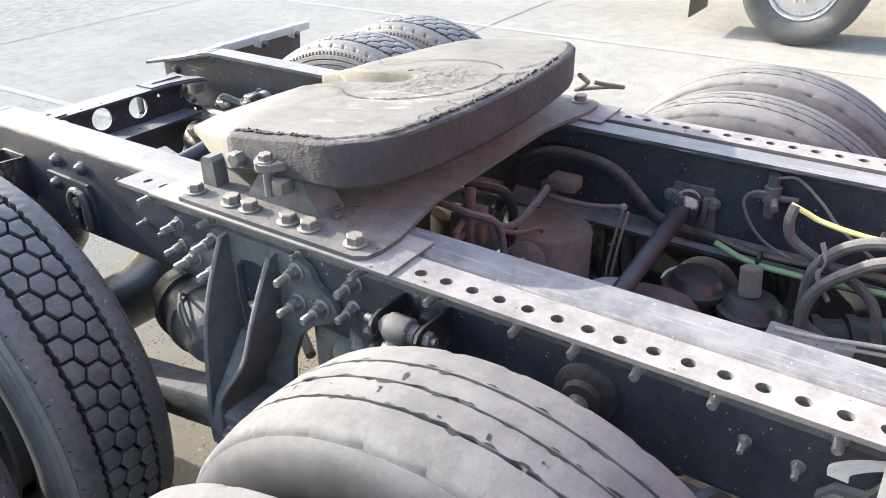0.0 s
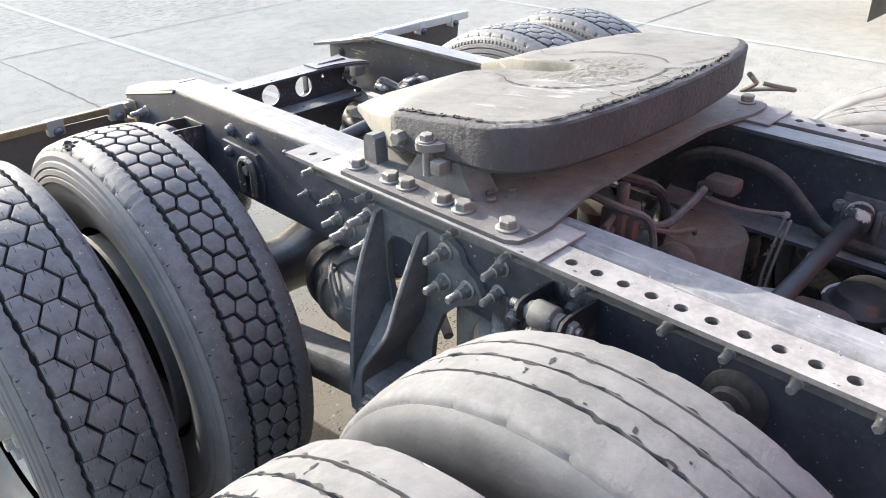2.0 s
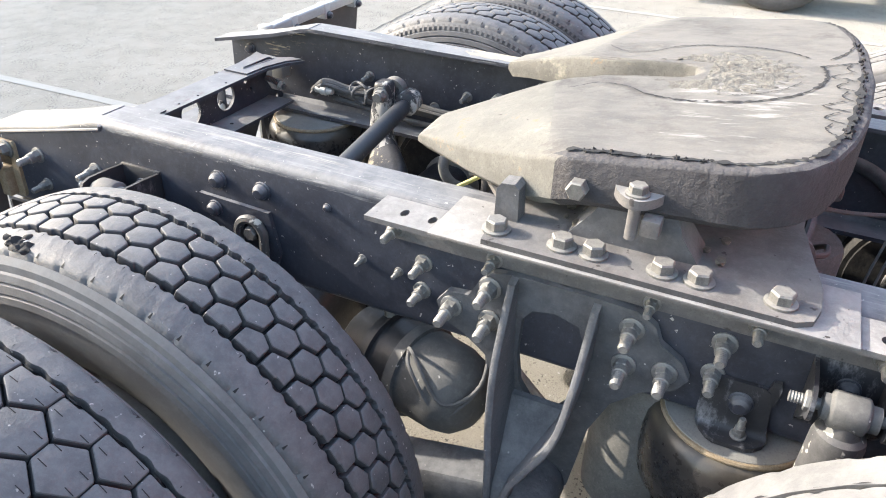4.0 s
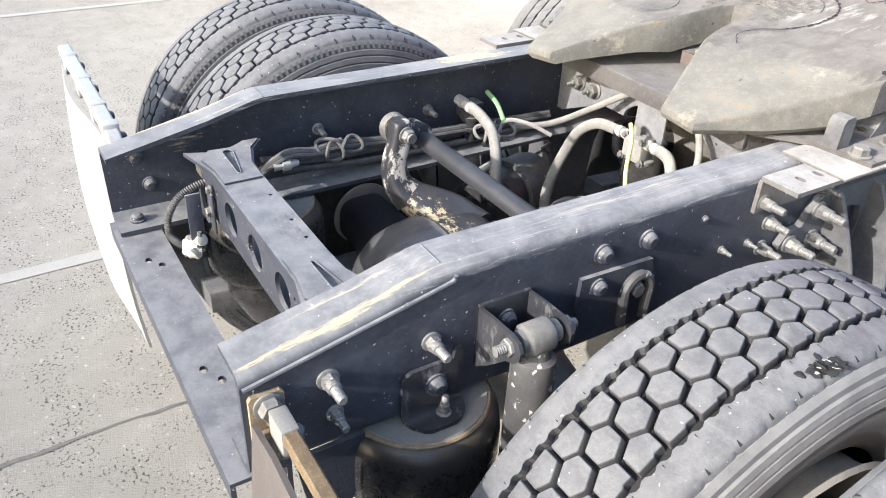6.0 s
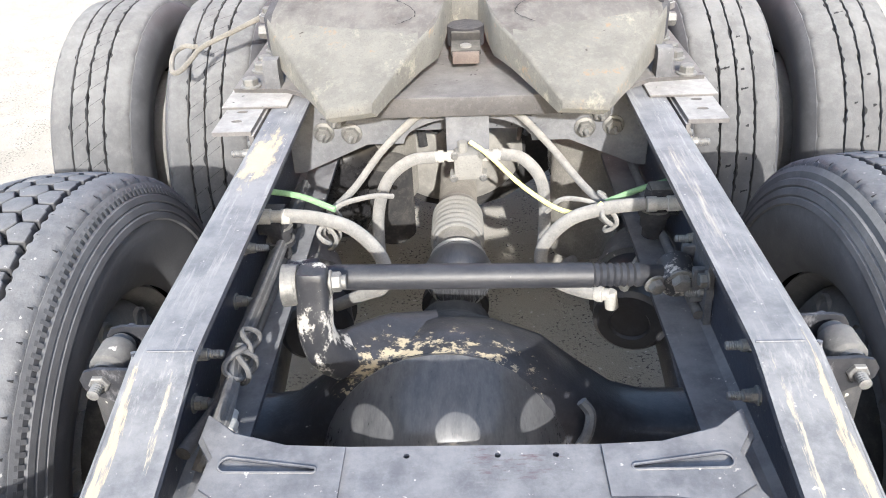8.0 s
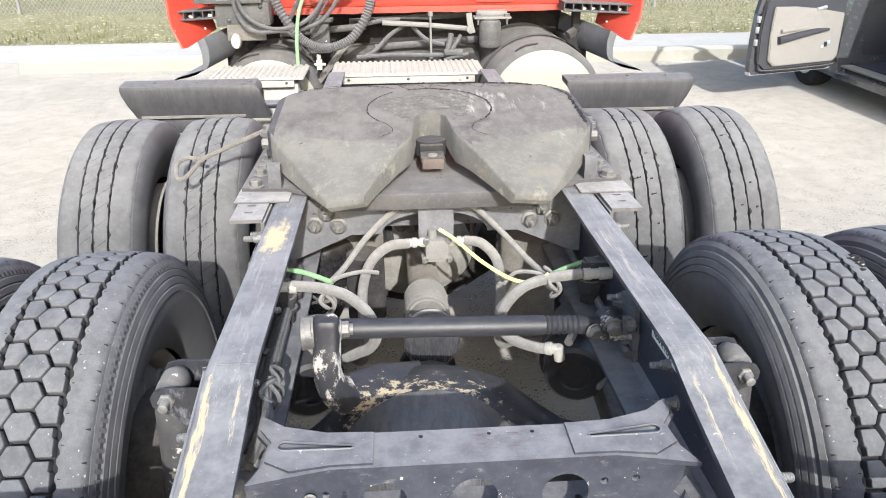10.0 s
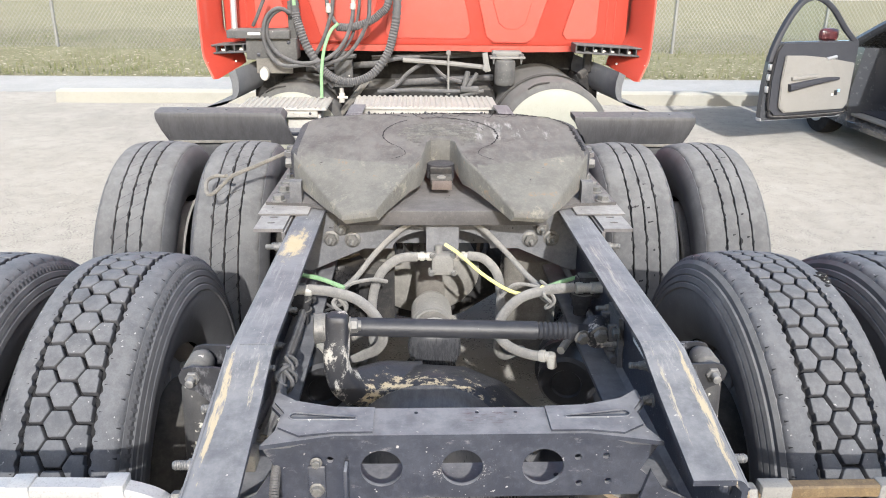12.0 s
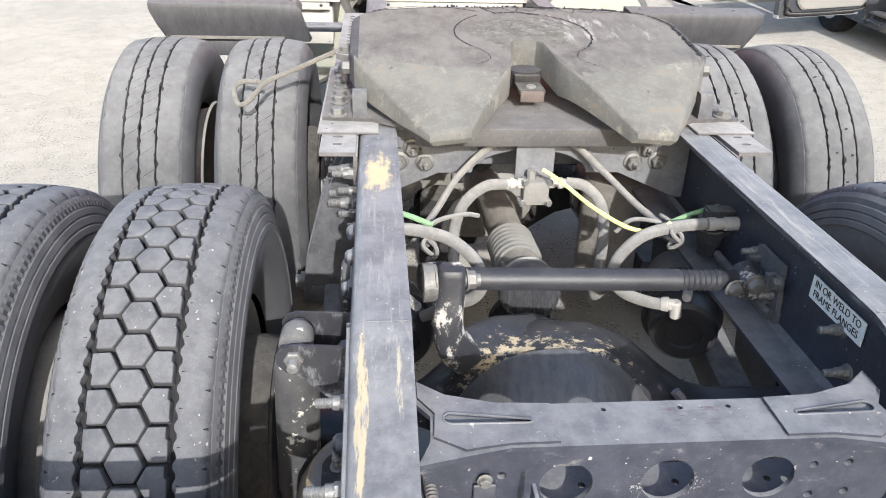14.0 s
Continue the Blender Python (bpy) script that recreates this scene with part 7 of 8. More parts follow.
# ---- quarter fenders, decks, tanks and the cab ----
frame_parts = set(truck.children)
for side in (-1, 1):
    S = lambda x: side * x
    lift, shift = (-0.030, 0.022) if side > 0 else (-0.018, 0.050)
    lean = -0.30 if side < 0 else 0.50

    def fender_x(x, z):
        return S(x + shift + (lean if x < 0.7 else -0.35 if x > 1.22 else 0) * (1.02 - z))

    bm = B()
    secs = []
    for x, low in ((0.655, 0.868), (0.665, 0.86), (0.80, 0.86), (1.0, 0.86), (1.20, 0.86), (1.254, 0.86), (1.262, 0.868)):
        back = 0.02 if x in (0.655, 1.262) else 0.0
        secs.append([(fender_x(x, z), y, z + lift) for y, z in ((2.030 + back, low), (2.005, max(low + 0.01, 0.93)), (1.992, 1.000 - back), (1.996, 1.016 - back), (2.006, 1.020 - back), (2.10, 1.026 - back), (2.10, 1.016 - back), (2.020, 1.006 - back), (2.012, 0.995), (2.020, max(low + 0.01, 0.93)), (2.043 + back, low))])
    loft(bm, secs)
    box(bm, *sorted((S(0.70 + shift), S(1.20 + shift))), 2.034, 2.06, 0.78, 0.862 + lift, 0.003)
    fd = part("quarter_fender", bm, "black_plastic", truck, "scuffed black plastic quarter fender")
    bm = B()
    box(bm, *sorted((S(0.72 + shift), S(1.18 + shift))), 2.006, 2.016, 0.872 + lift, 0.884 + lift, 0.002)
    part("bead", bm, "tanboot", fd, "tan bead along the fender")
    for x in (0.74, 0.98, 1.16):
        bolt(fd, (S(x), 2.05, 1.022 + lift), (0, 0, 1), "round", 0.35)
    bm = B()
    rod(bm, (S(0.44), 2.05, 0.90), (S(0.95), 2.05, 0.90), 0.02, seg=12)
    part("fender_arm", bm, "frame", fd)
# ribbed deck plates
for x0, x1, y0, y1, z in ((-1.04, -0.56, 2.53, 2.87, 0.925), (-0.42, 0.375, 2.53, 2.89, 0.933)):
    bm = B()
    n = int((x1 - x0) / 0.03)
    crest = []
    for i in range(n):
        u = x0 + i * 0.03
        crest += [(u + 0.005, z), (u + 0.009, z + 0.007), (u + 0.021, z + 0.007), (u + 0.025, z)]
    slab(bm, [(x1, z - 0.010), (x0, z - 0.010), (x0, z)] + crest + [(x1, z)], y1 - y0, Matrix.Translation((0, y1, 0)) @ XZ)
    dk = part("deck_plate", bm, "aluminium", truck, "ribbed aluminium deck plate between cab and axles")
    bm = B()
    box(bm, x0 + 0.05, x1 - 0.05, y0 + 0.018, y0 + 0.030, z - 0.052, z - 0.011, 0.003)
    part("deck_lip", bm, "aluminium", dk, "pale folded lip below the deck")
    for x in (x0 + 0.09, (x0 + x1) / 2, x1 - 0.09):
        bolt(dk, (x, y0 + 0.018, z - 0.030), (0, -1, 0), "round", 0.4)
bm = B()
box(bm, -0.78, -0.60, 2.60, 2.75, 0.70, 0.88, 0.004)
part("step_box", bm, "aluminium", truck, "pale box below the deck")
for x, y, z, k in ((-0.80, 2.92, 0.680, 0.93), (0.716, 2.66, 0.726, 1.0)):
    bm = B()
    lathe(bm, [(u, v * k) for u, v in ((0.0, 0.292), (0.006, 0.304), (0.020, 0.320), (0.045, 0.330), (1.2, 0.330), (1.23, 0.30), (1.24, 0))], (x, y, z), (x, 9.0, z), 56, close=False)
    tk = part("fuel_tank", bm, "tank_side", truck, "round grey fuel tank with a cream end")
    bm = B()
    lathe(bm, [(u, v * k) for u, v in ((-0.018, 0), (-0.016, 0.16), (-0.010, 0.25), (-0.002, 0.286), (0.004, 0.294))], (x, y, z), (x, 9.0, z), 56, close=False)
    part("tank_end", bm, "cream", tk, "plain cream domed end")
    bm = B()
    lathe(bm, [(u, v * k) for u, v in ((0, 0.333), (0.06, 0.333), (0.06, 0.338), (0, 0.338))], (x, y + 0.24, z), (x, 9, z), 48, close=False)
    part("strap", bm, "dark", tk)
    bm = B()
    tube(bm, [(x - 0.16, y + 0.03, z + 0.284 * k), (x - 0.11, y + 0.02, z + 0.314 * k), (x - 0.04, y + 0.03, z + 0.322 * k)], 0.006, 6)
    part("grab_wire", bm, "dark", tk)
# cab shell
bm = B()
box(bm, -1.215, 1.215, 3.12, 5.2, 1.19, 2.95, 0.05)
cab = part("cab", bm, "red", truck, "red cab back wall with pressed panels")


def pressing(outline, depth, y):
    """A panel pressed out of the cab wall, with rounded edges."""
    bm = B()
    o = clipped(outline, 0.035)
    slab(bm, o, depth, Matrix.Translation((0, y, 0)) @ XZ)
    bm.normal_update()
    bmesh.ops.bevel(bm, geom=[e for e in bm.edges if e.is_manifold and e.calc_face_angle(0) > 0.7], offset=depth * 0.8, segments=1, affect="EDGES")
    part("pressed_panel", bm, "red", cab)


pressing([(-0.262, 1.242), (0.262, 1.242), (0.245, 1.37), (0.10, 1.9), (-0.10, 1.9), (-0.245, 1.37)], 0.007, 3.1195)
for side in (-1, 1):
    o = [(0.357, 1.222), (0.633, 1.222), (0.85, 1.9), (0.185, 1.9)]
    pressing([(side * x, z) for x, z in o], 0.008, 3.1195)
    o = [(0.432, 1.302), (0.575, 1.302), (0.74, 1.9), (0.25, 1.9)]
    pressing([(side * x, z) for x, z in o], 0.004, 3.1110)
    o = [(0.798, 1.243), (1.018, 1.243), (1.035, 1.9), (0.99, 1.9)]
    pressing([(side * x, z) for x, z in o], 0.007, 3.1195)
    for x in (1.074, 1.122):
        bm = B()
        rod(bm, (side * x, 3.120, 1.225), (side * (x - 0.01), 3.120, 2.2), 0.005, seg=8)
        part("bead", bm, "red", cab)
# ragged lower edge of the back wall
bm = B()
top, low = [], []
for k in range(61):
    x = -1.19 + 2.38 * k / 60
    low.append((x, 1.170 + 0.010 * noise.noise((x * 4, 0, 3)) + 0.004 * noise.noise((x * 23, 0, 1))))
    top.append((x, 1.205))
slab(bm, low + top[::-1], 0.012, Matrix.Translation((0, 3.116, 0)) @ XZ)
part("lower_lip", bm, "red", cab)
for side in (-1, 1):
    S = lambda x: side * x
    bm = B()
    secs = []
    for zi, zo, xi, xo in ((2.8, 2.8, 1.232, 1.288), (1.30, 1.30, 1.222, 1.288), (1.20, 1.19, 1.175, 1.285), (1.165, 1.145, 1.12, 1.280), (1.125, 1.085, 1.105, 1.258), (1.092, 1.030, 1.10, 1.237)):
        secs.append([(S(x), y, z) for x, y, z in ((xi, 3.13, zi), (xo - 0.028, 2.885, zo), (xo - 0.010, 2.862, zo), (xo, 2.86, zo), (xo + 0.006, 2.875, zo), (xo + 0.006, 3.40, zo), (xo - 0.012, 3.40, zo), (xo - 0.012, 2.91, zo), (xi, 3.15, zi))])
    loft(bm, secs)
    bmesh.ops.recalc_face_normals(bm, faces=bm.faces)
    fr = part("side_fairing", bm, "red", cab, "red side fairing tapering at its foot")
    for x, y, z in ((1.20, 2.96, 1.075), (1.245, 2.885, 1.06), (1.14, 3.06, 1.11), (1.262, 2.88, 1.12)):
        bm = B()
        lathe(bm, [(0, 0.007), (0.003, 0.006), (0.004, 0)], (S(x), y - 0.012, z), (S(x - 0.3), y - 0.5, z), 8)
        part("rivet", bm, "label", fr, "pale rivet")
    # ribbed dark channel under the fairing, dipping outwards
    bm = B()
    tilt = Matrix(((1, 0, 0, 0), (0, 1, 0, 0), (-side * 0.052, 0, 1, 1.235 + 0.052 * 0.86), (0, 0, 0, 1)))
    box(bm, *sorted((S(0.86), S(1.275))), 2.93, 3.07, -0.052, -0.043, 0.002, tilt)
    box(bm, *sorted((S(0.86), S(1.275))), 2.93, 3.07, -0.009, 0.0, 0.002, tilt)
    box(bm, *sorted((S(0.86), S(1.275))), 3.06, 3.07, -0.044, -0.008, 0, tilt)
    for i in range(9):
        x = 0.86 + i * 0.051
        box(bm, *sorted((S(x), S(x + 0.007))), 2.932, 3.06, -0.044, -0.008, 0, tilt)
    rs = part("ribbed_step", bm, "black_plastic", cab, "ribbed grey plastic step end")
    for i in (2, 3, 4, 6, 7):
        bm = B()
        x = 0.885 + i * 0.051
        res = bmesh.ops.create_icosphere(bm, subdivisions=2, radius=0.014, matrix=Matrix.Translation((S(x), 2.99, 1.235 - 0.052 * (x - 0.86) - 0.036)) @ Matrix.Diagonal((1.2, 1, 0.7, 1)))
        for v in res["verts"]:
            v.co += 0.006 * Vector(noise.noise_vector(v.co * 60))
        part("debris", bm, "label", rs, "pale scrap caught in the step")
    # bent skirt panel beside the tank, running forward under the cab
    bm = B()
    rear = curve_points([(S(x), 0, z) for x, z in ((1.100, 1.092), (1.086, 1.03), (1.090, 0.965), (1.118, 0.925), (1.175, 0.905), (1.262, 0.888))], 5)
    secs = []
    for y, dx, dz in ((2.75, 0, 0), (2.765, 0.004, -0.002), (3.0, -0.045, 0.008), (3.2, -0.085, 0.014), (3.45, -0.12, 0.02)):
        w = 0.020 if y > 2.76 else 0.017
        secs.append([(p.x + S(dx - w), y, p.z + dz + w * 0.5) for p in rear] + [(p.x + S(dx + w), y, p.z + dz - w * 0.5) for p in reversed(rear)])
    loft(bm, secs)
    bmesh.ops.recalc_face_normals(bm, faces=bm.faces)
    sk = part("skirt_panel", bm, "skirt_grey", truck, "bent grey plastic skirt panel")
    bm = B()
    box(bm, *sorted((S(0.955), S(1.0))), 3.10, 3.16, 1.05, 1.165, 0.008)
    # this large box is added filler that blackens the gap beside the tank
    box(bm, *sorted((S(0.93), S(1.06))), 3.14, 3.48, 0.60, 1.02, 0.02)
    rod(bm, (S(0.90), 2.98, 1.045), (S(0.945), 3.0, 1.070), 0.024, seg=14, bev=0.004)
    part("skirt_bracket", bm, "dark", sk, "dark bracket and added filler box behind the skirt")
# dark machinery under the cab
bm = B()
box(bm, -0.98, 0.98, 3.5, 5.1, 0.35, 1.165, 0.05)
box(bm, -0.42, 0.42, 3.1, 3.6, 0.55, 0.95, 0.04)
part("underbody", bm, "dark", truck, "dark machinery under the cab")
for x, y, z, L in ((-0.5, 3.2, 1.05, 0.5), (0.0, 3.3, 1.10, 0.7), (0.1, 3.1, 0.98, 0.6)):
    bm = B()
    rod(bm, (x - L / 2, y, z), (x + L / 2, y + 0.05, z + 0.03), 0.02, seg=10)
    part("cross_pipe", bm, "hose_dark", truck)
bm = B()
box(bm, -0.565, -0.455, 3.08, 3.13, 0.955, 1.165, 0.006)
box(bm, -0.60, -0.43, 3.05, 3.12, 1.130, 1.150, 0.004)
part("cab_bracket", bm, "shock", truck, "grey bracket below the cab")
bm = B()
sweep(bm, [((-0.535, 3.02, 0.80), 0.030, 0.014), ((-0.45, 3.06, 0.90), 0.030, 0.014), ((-0.365, 3.10, 1.0), 0.030, 0.014)], (0, 1, 0.3))
part("cab_strut", bm, "tanboot", truck, "tan-grey diagonal strut")
for pts in ([(-0.26, 2.98, 0.945), (-0.19, 2.99, 0.985), (-0.11, 3.02, 1.06), (0.0, 3.06, 1.12)], [(-0.30, 2.95, 0.95), (-0.1, 2.94, 0.962), (0.1, 2.95, 0.955), (0.30, 2.98, 0.95)], [(0.02, 3.04, 1.10), (0.10, 3.02, 1.03), (0.20, 3.02, 1.0)], [(-0.05, 3.06, 1.14), (-0.18, 3.06, 1.13), (-0.32, 3.04, 1.10)], [(0.56, 3.0, 1.0), (0.52, 2.96, 0.93), (0.50, 2.94, 0.85)]):
    bm = B()
    tube(bm, pts, 0.012, 8, 6)
    part("cab_line", bm, "hose_dark", truck, "dark line under the cab")
bm = B()
box(bm, 0.19, 0.30, 2.92, 2.98, 0.955, 0.985, 0.008)
rod(bm, (0.21, 2.95, 0.97), (0.235, 2.97, 1.07), 0.016, seg=10, bev=0.003)
rod(bm, (0.235, 2.95, 0.98), (0.29, 2.97, 1.06), 0.012, seg=10, bev=0.003)
rod(bm, (0.19, 2.93, 0.93), (0.33, 2.95, 0.96), 0.010, seg=8)
part("cab_valve", bm, "shock", truck, "dusty levelling valve below the cab")
bm = B()
box(bm, -0.52, -0.49, 2.86, 2.89, 0.90, 0.955, 0.003)
rod(bm, (-0.505, 2.87, 0.955), (-0.505, 2.87, 0.985), 0.012, seg=10, bev=0.003)
rod(bm, (-0.53, 2.865, 0.93), (-0.47, 2.865, 0.93), 0.008, seg=8)
part("drain_fitting", bm, "fitting", truck, "small pale fitting between the decks")
# cab suspension: air spring, levelling rod and bar
bm = B()
lathe(bm, [(0, 0.045), (0.008, 0.056), (0.02, 0.061), (0.135, 0.061), (0.147, 0.056), (0.150, 0.048), (0.158, 0.048)], (0.455, 2.98, 0.987), (0.455, 2.98, 2), 28)
cs = part("cab_air_spring", bm, "shock", truck, "grey cab air spring on its bracket")
bm = B()
box(bm, 0.362, 0.570, 2.94, 3.03, 1.146, 1.158, 0.003)
box(bm, 0.380, 0.550, 2.98, 3.06, 1.160, 1.185, 0.003)
part("top_plate", bm, "bracket", cs, "pale bent plate")
for x in (0.385, 0.548):
    bolt(cs, (x, 2.96, 1.158), (0, 0, 1), "cap", 1.0)
    bolt(cs, (x, 2.96, 1.146), (0, 0, -1), "stud", 0.6)
bm = B()
rod(bm, (0.120, 2.96, 0.935), (0.117, 2.96, 1.18), 0.006, seg=8)
for z in (0.935, 1.165):
    lathe(bm, [(0, 0.010), (0.004, 0.014), (0.022, 0.014), (0.026, 0.010)], (0.118, 2.96, z), (0.118, 2.96, 2), 10)
part("levelling_rod", bm, "bracket", truck, "thin pale levelling rod")
bm = B()
tube(bm, [(-0.15, 3.0, 1.130), (0.10, 2.98, 1.116), (0.335, 2.97, 1.094)], 0.014, 8)
sweep(bm, [((0.332, 2.96, 1.18), 0.006, 0.016), ((0.340, 2.95, 1.12), 0.006, 0.017), ((0.352, 2.95, 1.072), 0.006, 0.018)], (0, 1, 0))
lathe(bm, [(-0.016, 0.010), (-0.014, 0.018), (0.014, 0.018), (0.016, 0.010)], (0.335, 2.945, 1.094), (0.335, 3.1, 1.094), 14)
part("cab_link", bm, "bracket", truck, "pale cab stay")
# air and electric lines behind the cab
bm = B()
box(bm, -1.14, -0.787, 2.86, 3.04, 1.258, 1.303, 0.004)
box(bm, -1.044, -0.756, 2.90, 3.05, 1.137, 1.258, 0.006)
box(bm, -0.80, -0.75, 2.92, 3.02, 1.25, 1.46, 0.006)
sh = part("line_shelf", bm, "shock", truck, "dark grey shelf that carries the air lines")
bm = B()
box(bm, -0.99, -0.784, 2.895, 2.905, 1.061, 1.145, 0.003)
lp = part("lamp_plate", bm, "tanboot", sh, "tan plate below the shelf")
bm = B()
lathe(bm, [(0, 0), (0.002, 0.024), (0.03, 0.028), (0.05, 0.020), (0.06, 0)], (-0.94, 2.835, 1.064), (-0.94, 3.0, 1.064), 18, close=False)
bmesh.ops.transform(bm, matrix=Matrix.Translation((0, 0, 1.064)) @ Matrix.Diagonal((1, 1, 1.45, 1)) @ Matrix.Translation((0, 0, -1.064)), verts=bm.verts)
part("work_lamp", bm, "fitting", lp, "small oval bright lamp")
bm = B()
box(bm, -1.02, -0.95, 2.857, 2.859, 1.278, 1.292, 0)
part("sticker", bm, "label", sh, "small pale sticker")
for p in ((-0.975, 2.90, 1.165), (-0.80, 2.90, 1.235)):
    bolt(sh, p, (0, -1, 0), "round", 0.6)
bm = B()
rod(bm, (-1.122, 3.0, 1.30), (-1.10, 3.02, 2.6), 0.018, seg=16)
part("exhaust_pipe", bm, "alloy", truck, "bright vertical pipe")
for mat, r, rg, pts, text in (
    ("hose_dark", 0.024, 0.0022, [(-0.77, 2.90, 1.75), (-0.750, 2.87, 1.43), (-0.728, 2.85, 1.33), (-0.689, 2.84, 1.22), (-0.614, 2.83, 1.104), (-0.546, 2.82, 1.048), (-0.476, 2.82, 1.026), (-0.392, 2.82, 1.036), (-0.308, 2.83, 1.082), (-0.234, 2.84, 1.186), (-0.202, 2.85, 1.287), (-0.180, 2.87, 1.42), (-0.17, 2.92, 1.75)], "ribbed black cable sleeve in a loop"),
    ("hose_dark", 0.022, 0.0022, [(-0.524, 2.90, 1.323), (-0.443, 2.88, 1.323), (-0.348, 2.88, 1.351), (-0.277, 2.89, 1.396), (-0.225, 2.90, 1.47), (-0.19, 2.92, 1.75)], "ribbed black cable sleeve"),
    ("hose_dark", 0.011, 0, [(-0.774, 2.85, 1.40), (-0.835, 2.83, 1.425), (-0.895, 2.82, 1.388), (-0.924, 2.82, 1.311), (-0.918, 2.82, 1.221), (-0.868, 2.82, 1.137), (-0.80, 2.82, 1.113), (-0.729, 2.82, 1.117), (-0.66, 2.83, 1.113), (-0.60, 2.84, 1.06), (-0.56, 2.88, 0.99)], "dark air line loop"),
    ("hose_dark", 0.011, 0, [(-0.78, 2.87, 1.39), (-0.815, 2.85, 1.42), (-0.875, 2.84, 1.387), (-0.909, 2.84, 1.32), (-0.898, 2.84, 1.242), (-0.845, 2.83, 1.175), (-0.754, 2.82, 1.134), (-0.66, 2.81, 1.134), (-0.565, 2.82, 1.162), (-0.491, 2.84, 1.229), (-0.446, 2.86, 1.32), (-0.424, 2.88, 1.453), (-0.42, 2.92, 1.8)], "dark air line loop"),
    ("hose_dark", 0.011, 0, [(-0.325, 2.92, 1.8), (-0.333, 2.88, 1.452), (-0.341, 2.87, 1.374), (-0.373, 2.87, 1.295), (-0.423, 2.87, 1.216), (-0.484, 2.87, 1.158), (-0.569, 2.87, 1.124), (-0.641, 2.87, 1.108), (-0.711, 2.88, 1.112)], "dark air line loop"),
    ("hose_dark", 0.008, 0, [(-0.38, 2.94, 1.8), (-0.392, 2.90, 1.45), (-0.434, 2.90, 1.282), (-0.497, 2.90, 1.19), (-0.56, 2.90, 1.126), (-0.62, 2.92, 1.09)], "thin dark line"),
    ("hose_dark", 0.011, 0, [(-0.53, 2.94, 1.8), (-0.543, 2.91, 1.45), (-0.566, 2.90, 1.35), (-0.60, 2.90, 1.259), (-0.646, 2.91, 1.173)], "dark air line"),
    ("hose_dark", 0.011, 0, [(-0.60, 2.95, 1.8), (-0.575, 2.92, 1.45), (-0.545, 2.91, 1.37), (-0.52, 2.90, 1.335)], "dark air line"),
    ("hose_dark", 0.010, 0, [(-0.92, 2.95, 1.5), (-0.98, 2.95, 1.37), (-1.01, 2.97, 1.32)], "dark air line"),
    ("green", 0.010, 0, [(-0.765, 2.88, 1.8), (-0.75, 2.85, 1.44)], "green air line"),
    ("green", 0.0095, 0, [(-0.515, 2.88, 1.342), (-0.555, 2.84, 1.30), (-0.588, 2.80, 1.21), (-0.607, 2.79, 1.084), (-0.612, 2.79, 0.94)], "green air line hanging down"),
):
    bm = B()
    tube(bm, pts, r, 12, 14 if rg else 8, ridge=rg)
    part("suzi_line", bm, mat, truck, text)
for p, d in (((-0.428, 2.876, 1.42), (0.01, 0, 0.1)), ((-0.566, 2.90, 1.40), (0, 0, 0.1))):
    bm = B()
    lathe(bm, [(0, 0.012), (0.004, 0.016), (0.03, 0.016), (0.034, 0.012), (0.05, 0.013)], p, Vector(p) + Vector(d), 12)
    part("coupling", bm, "fitting", truck, "pale hose coupling")


# the cab end stands level
for ob in [c for c in truck.children if c not in frame_parts]:
    ob.matrix_basis = LEVEL @ Matrix.Translation((0, 0, 0.032)) @ ob.matrix_basis

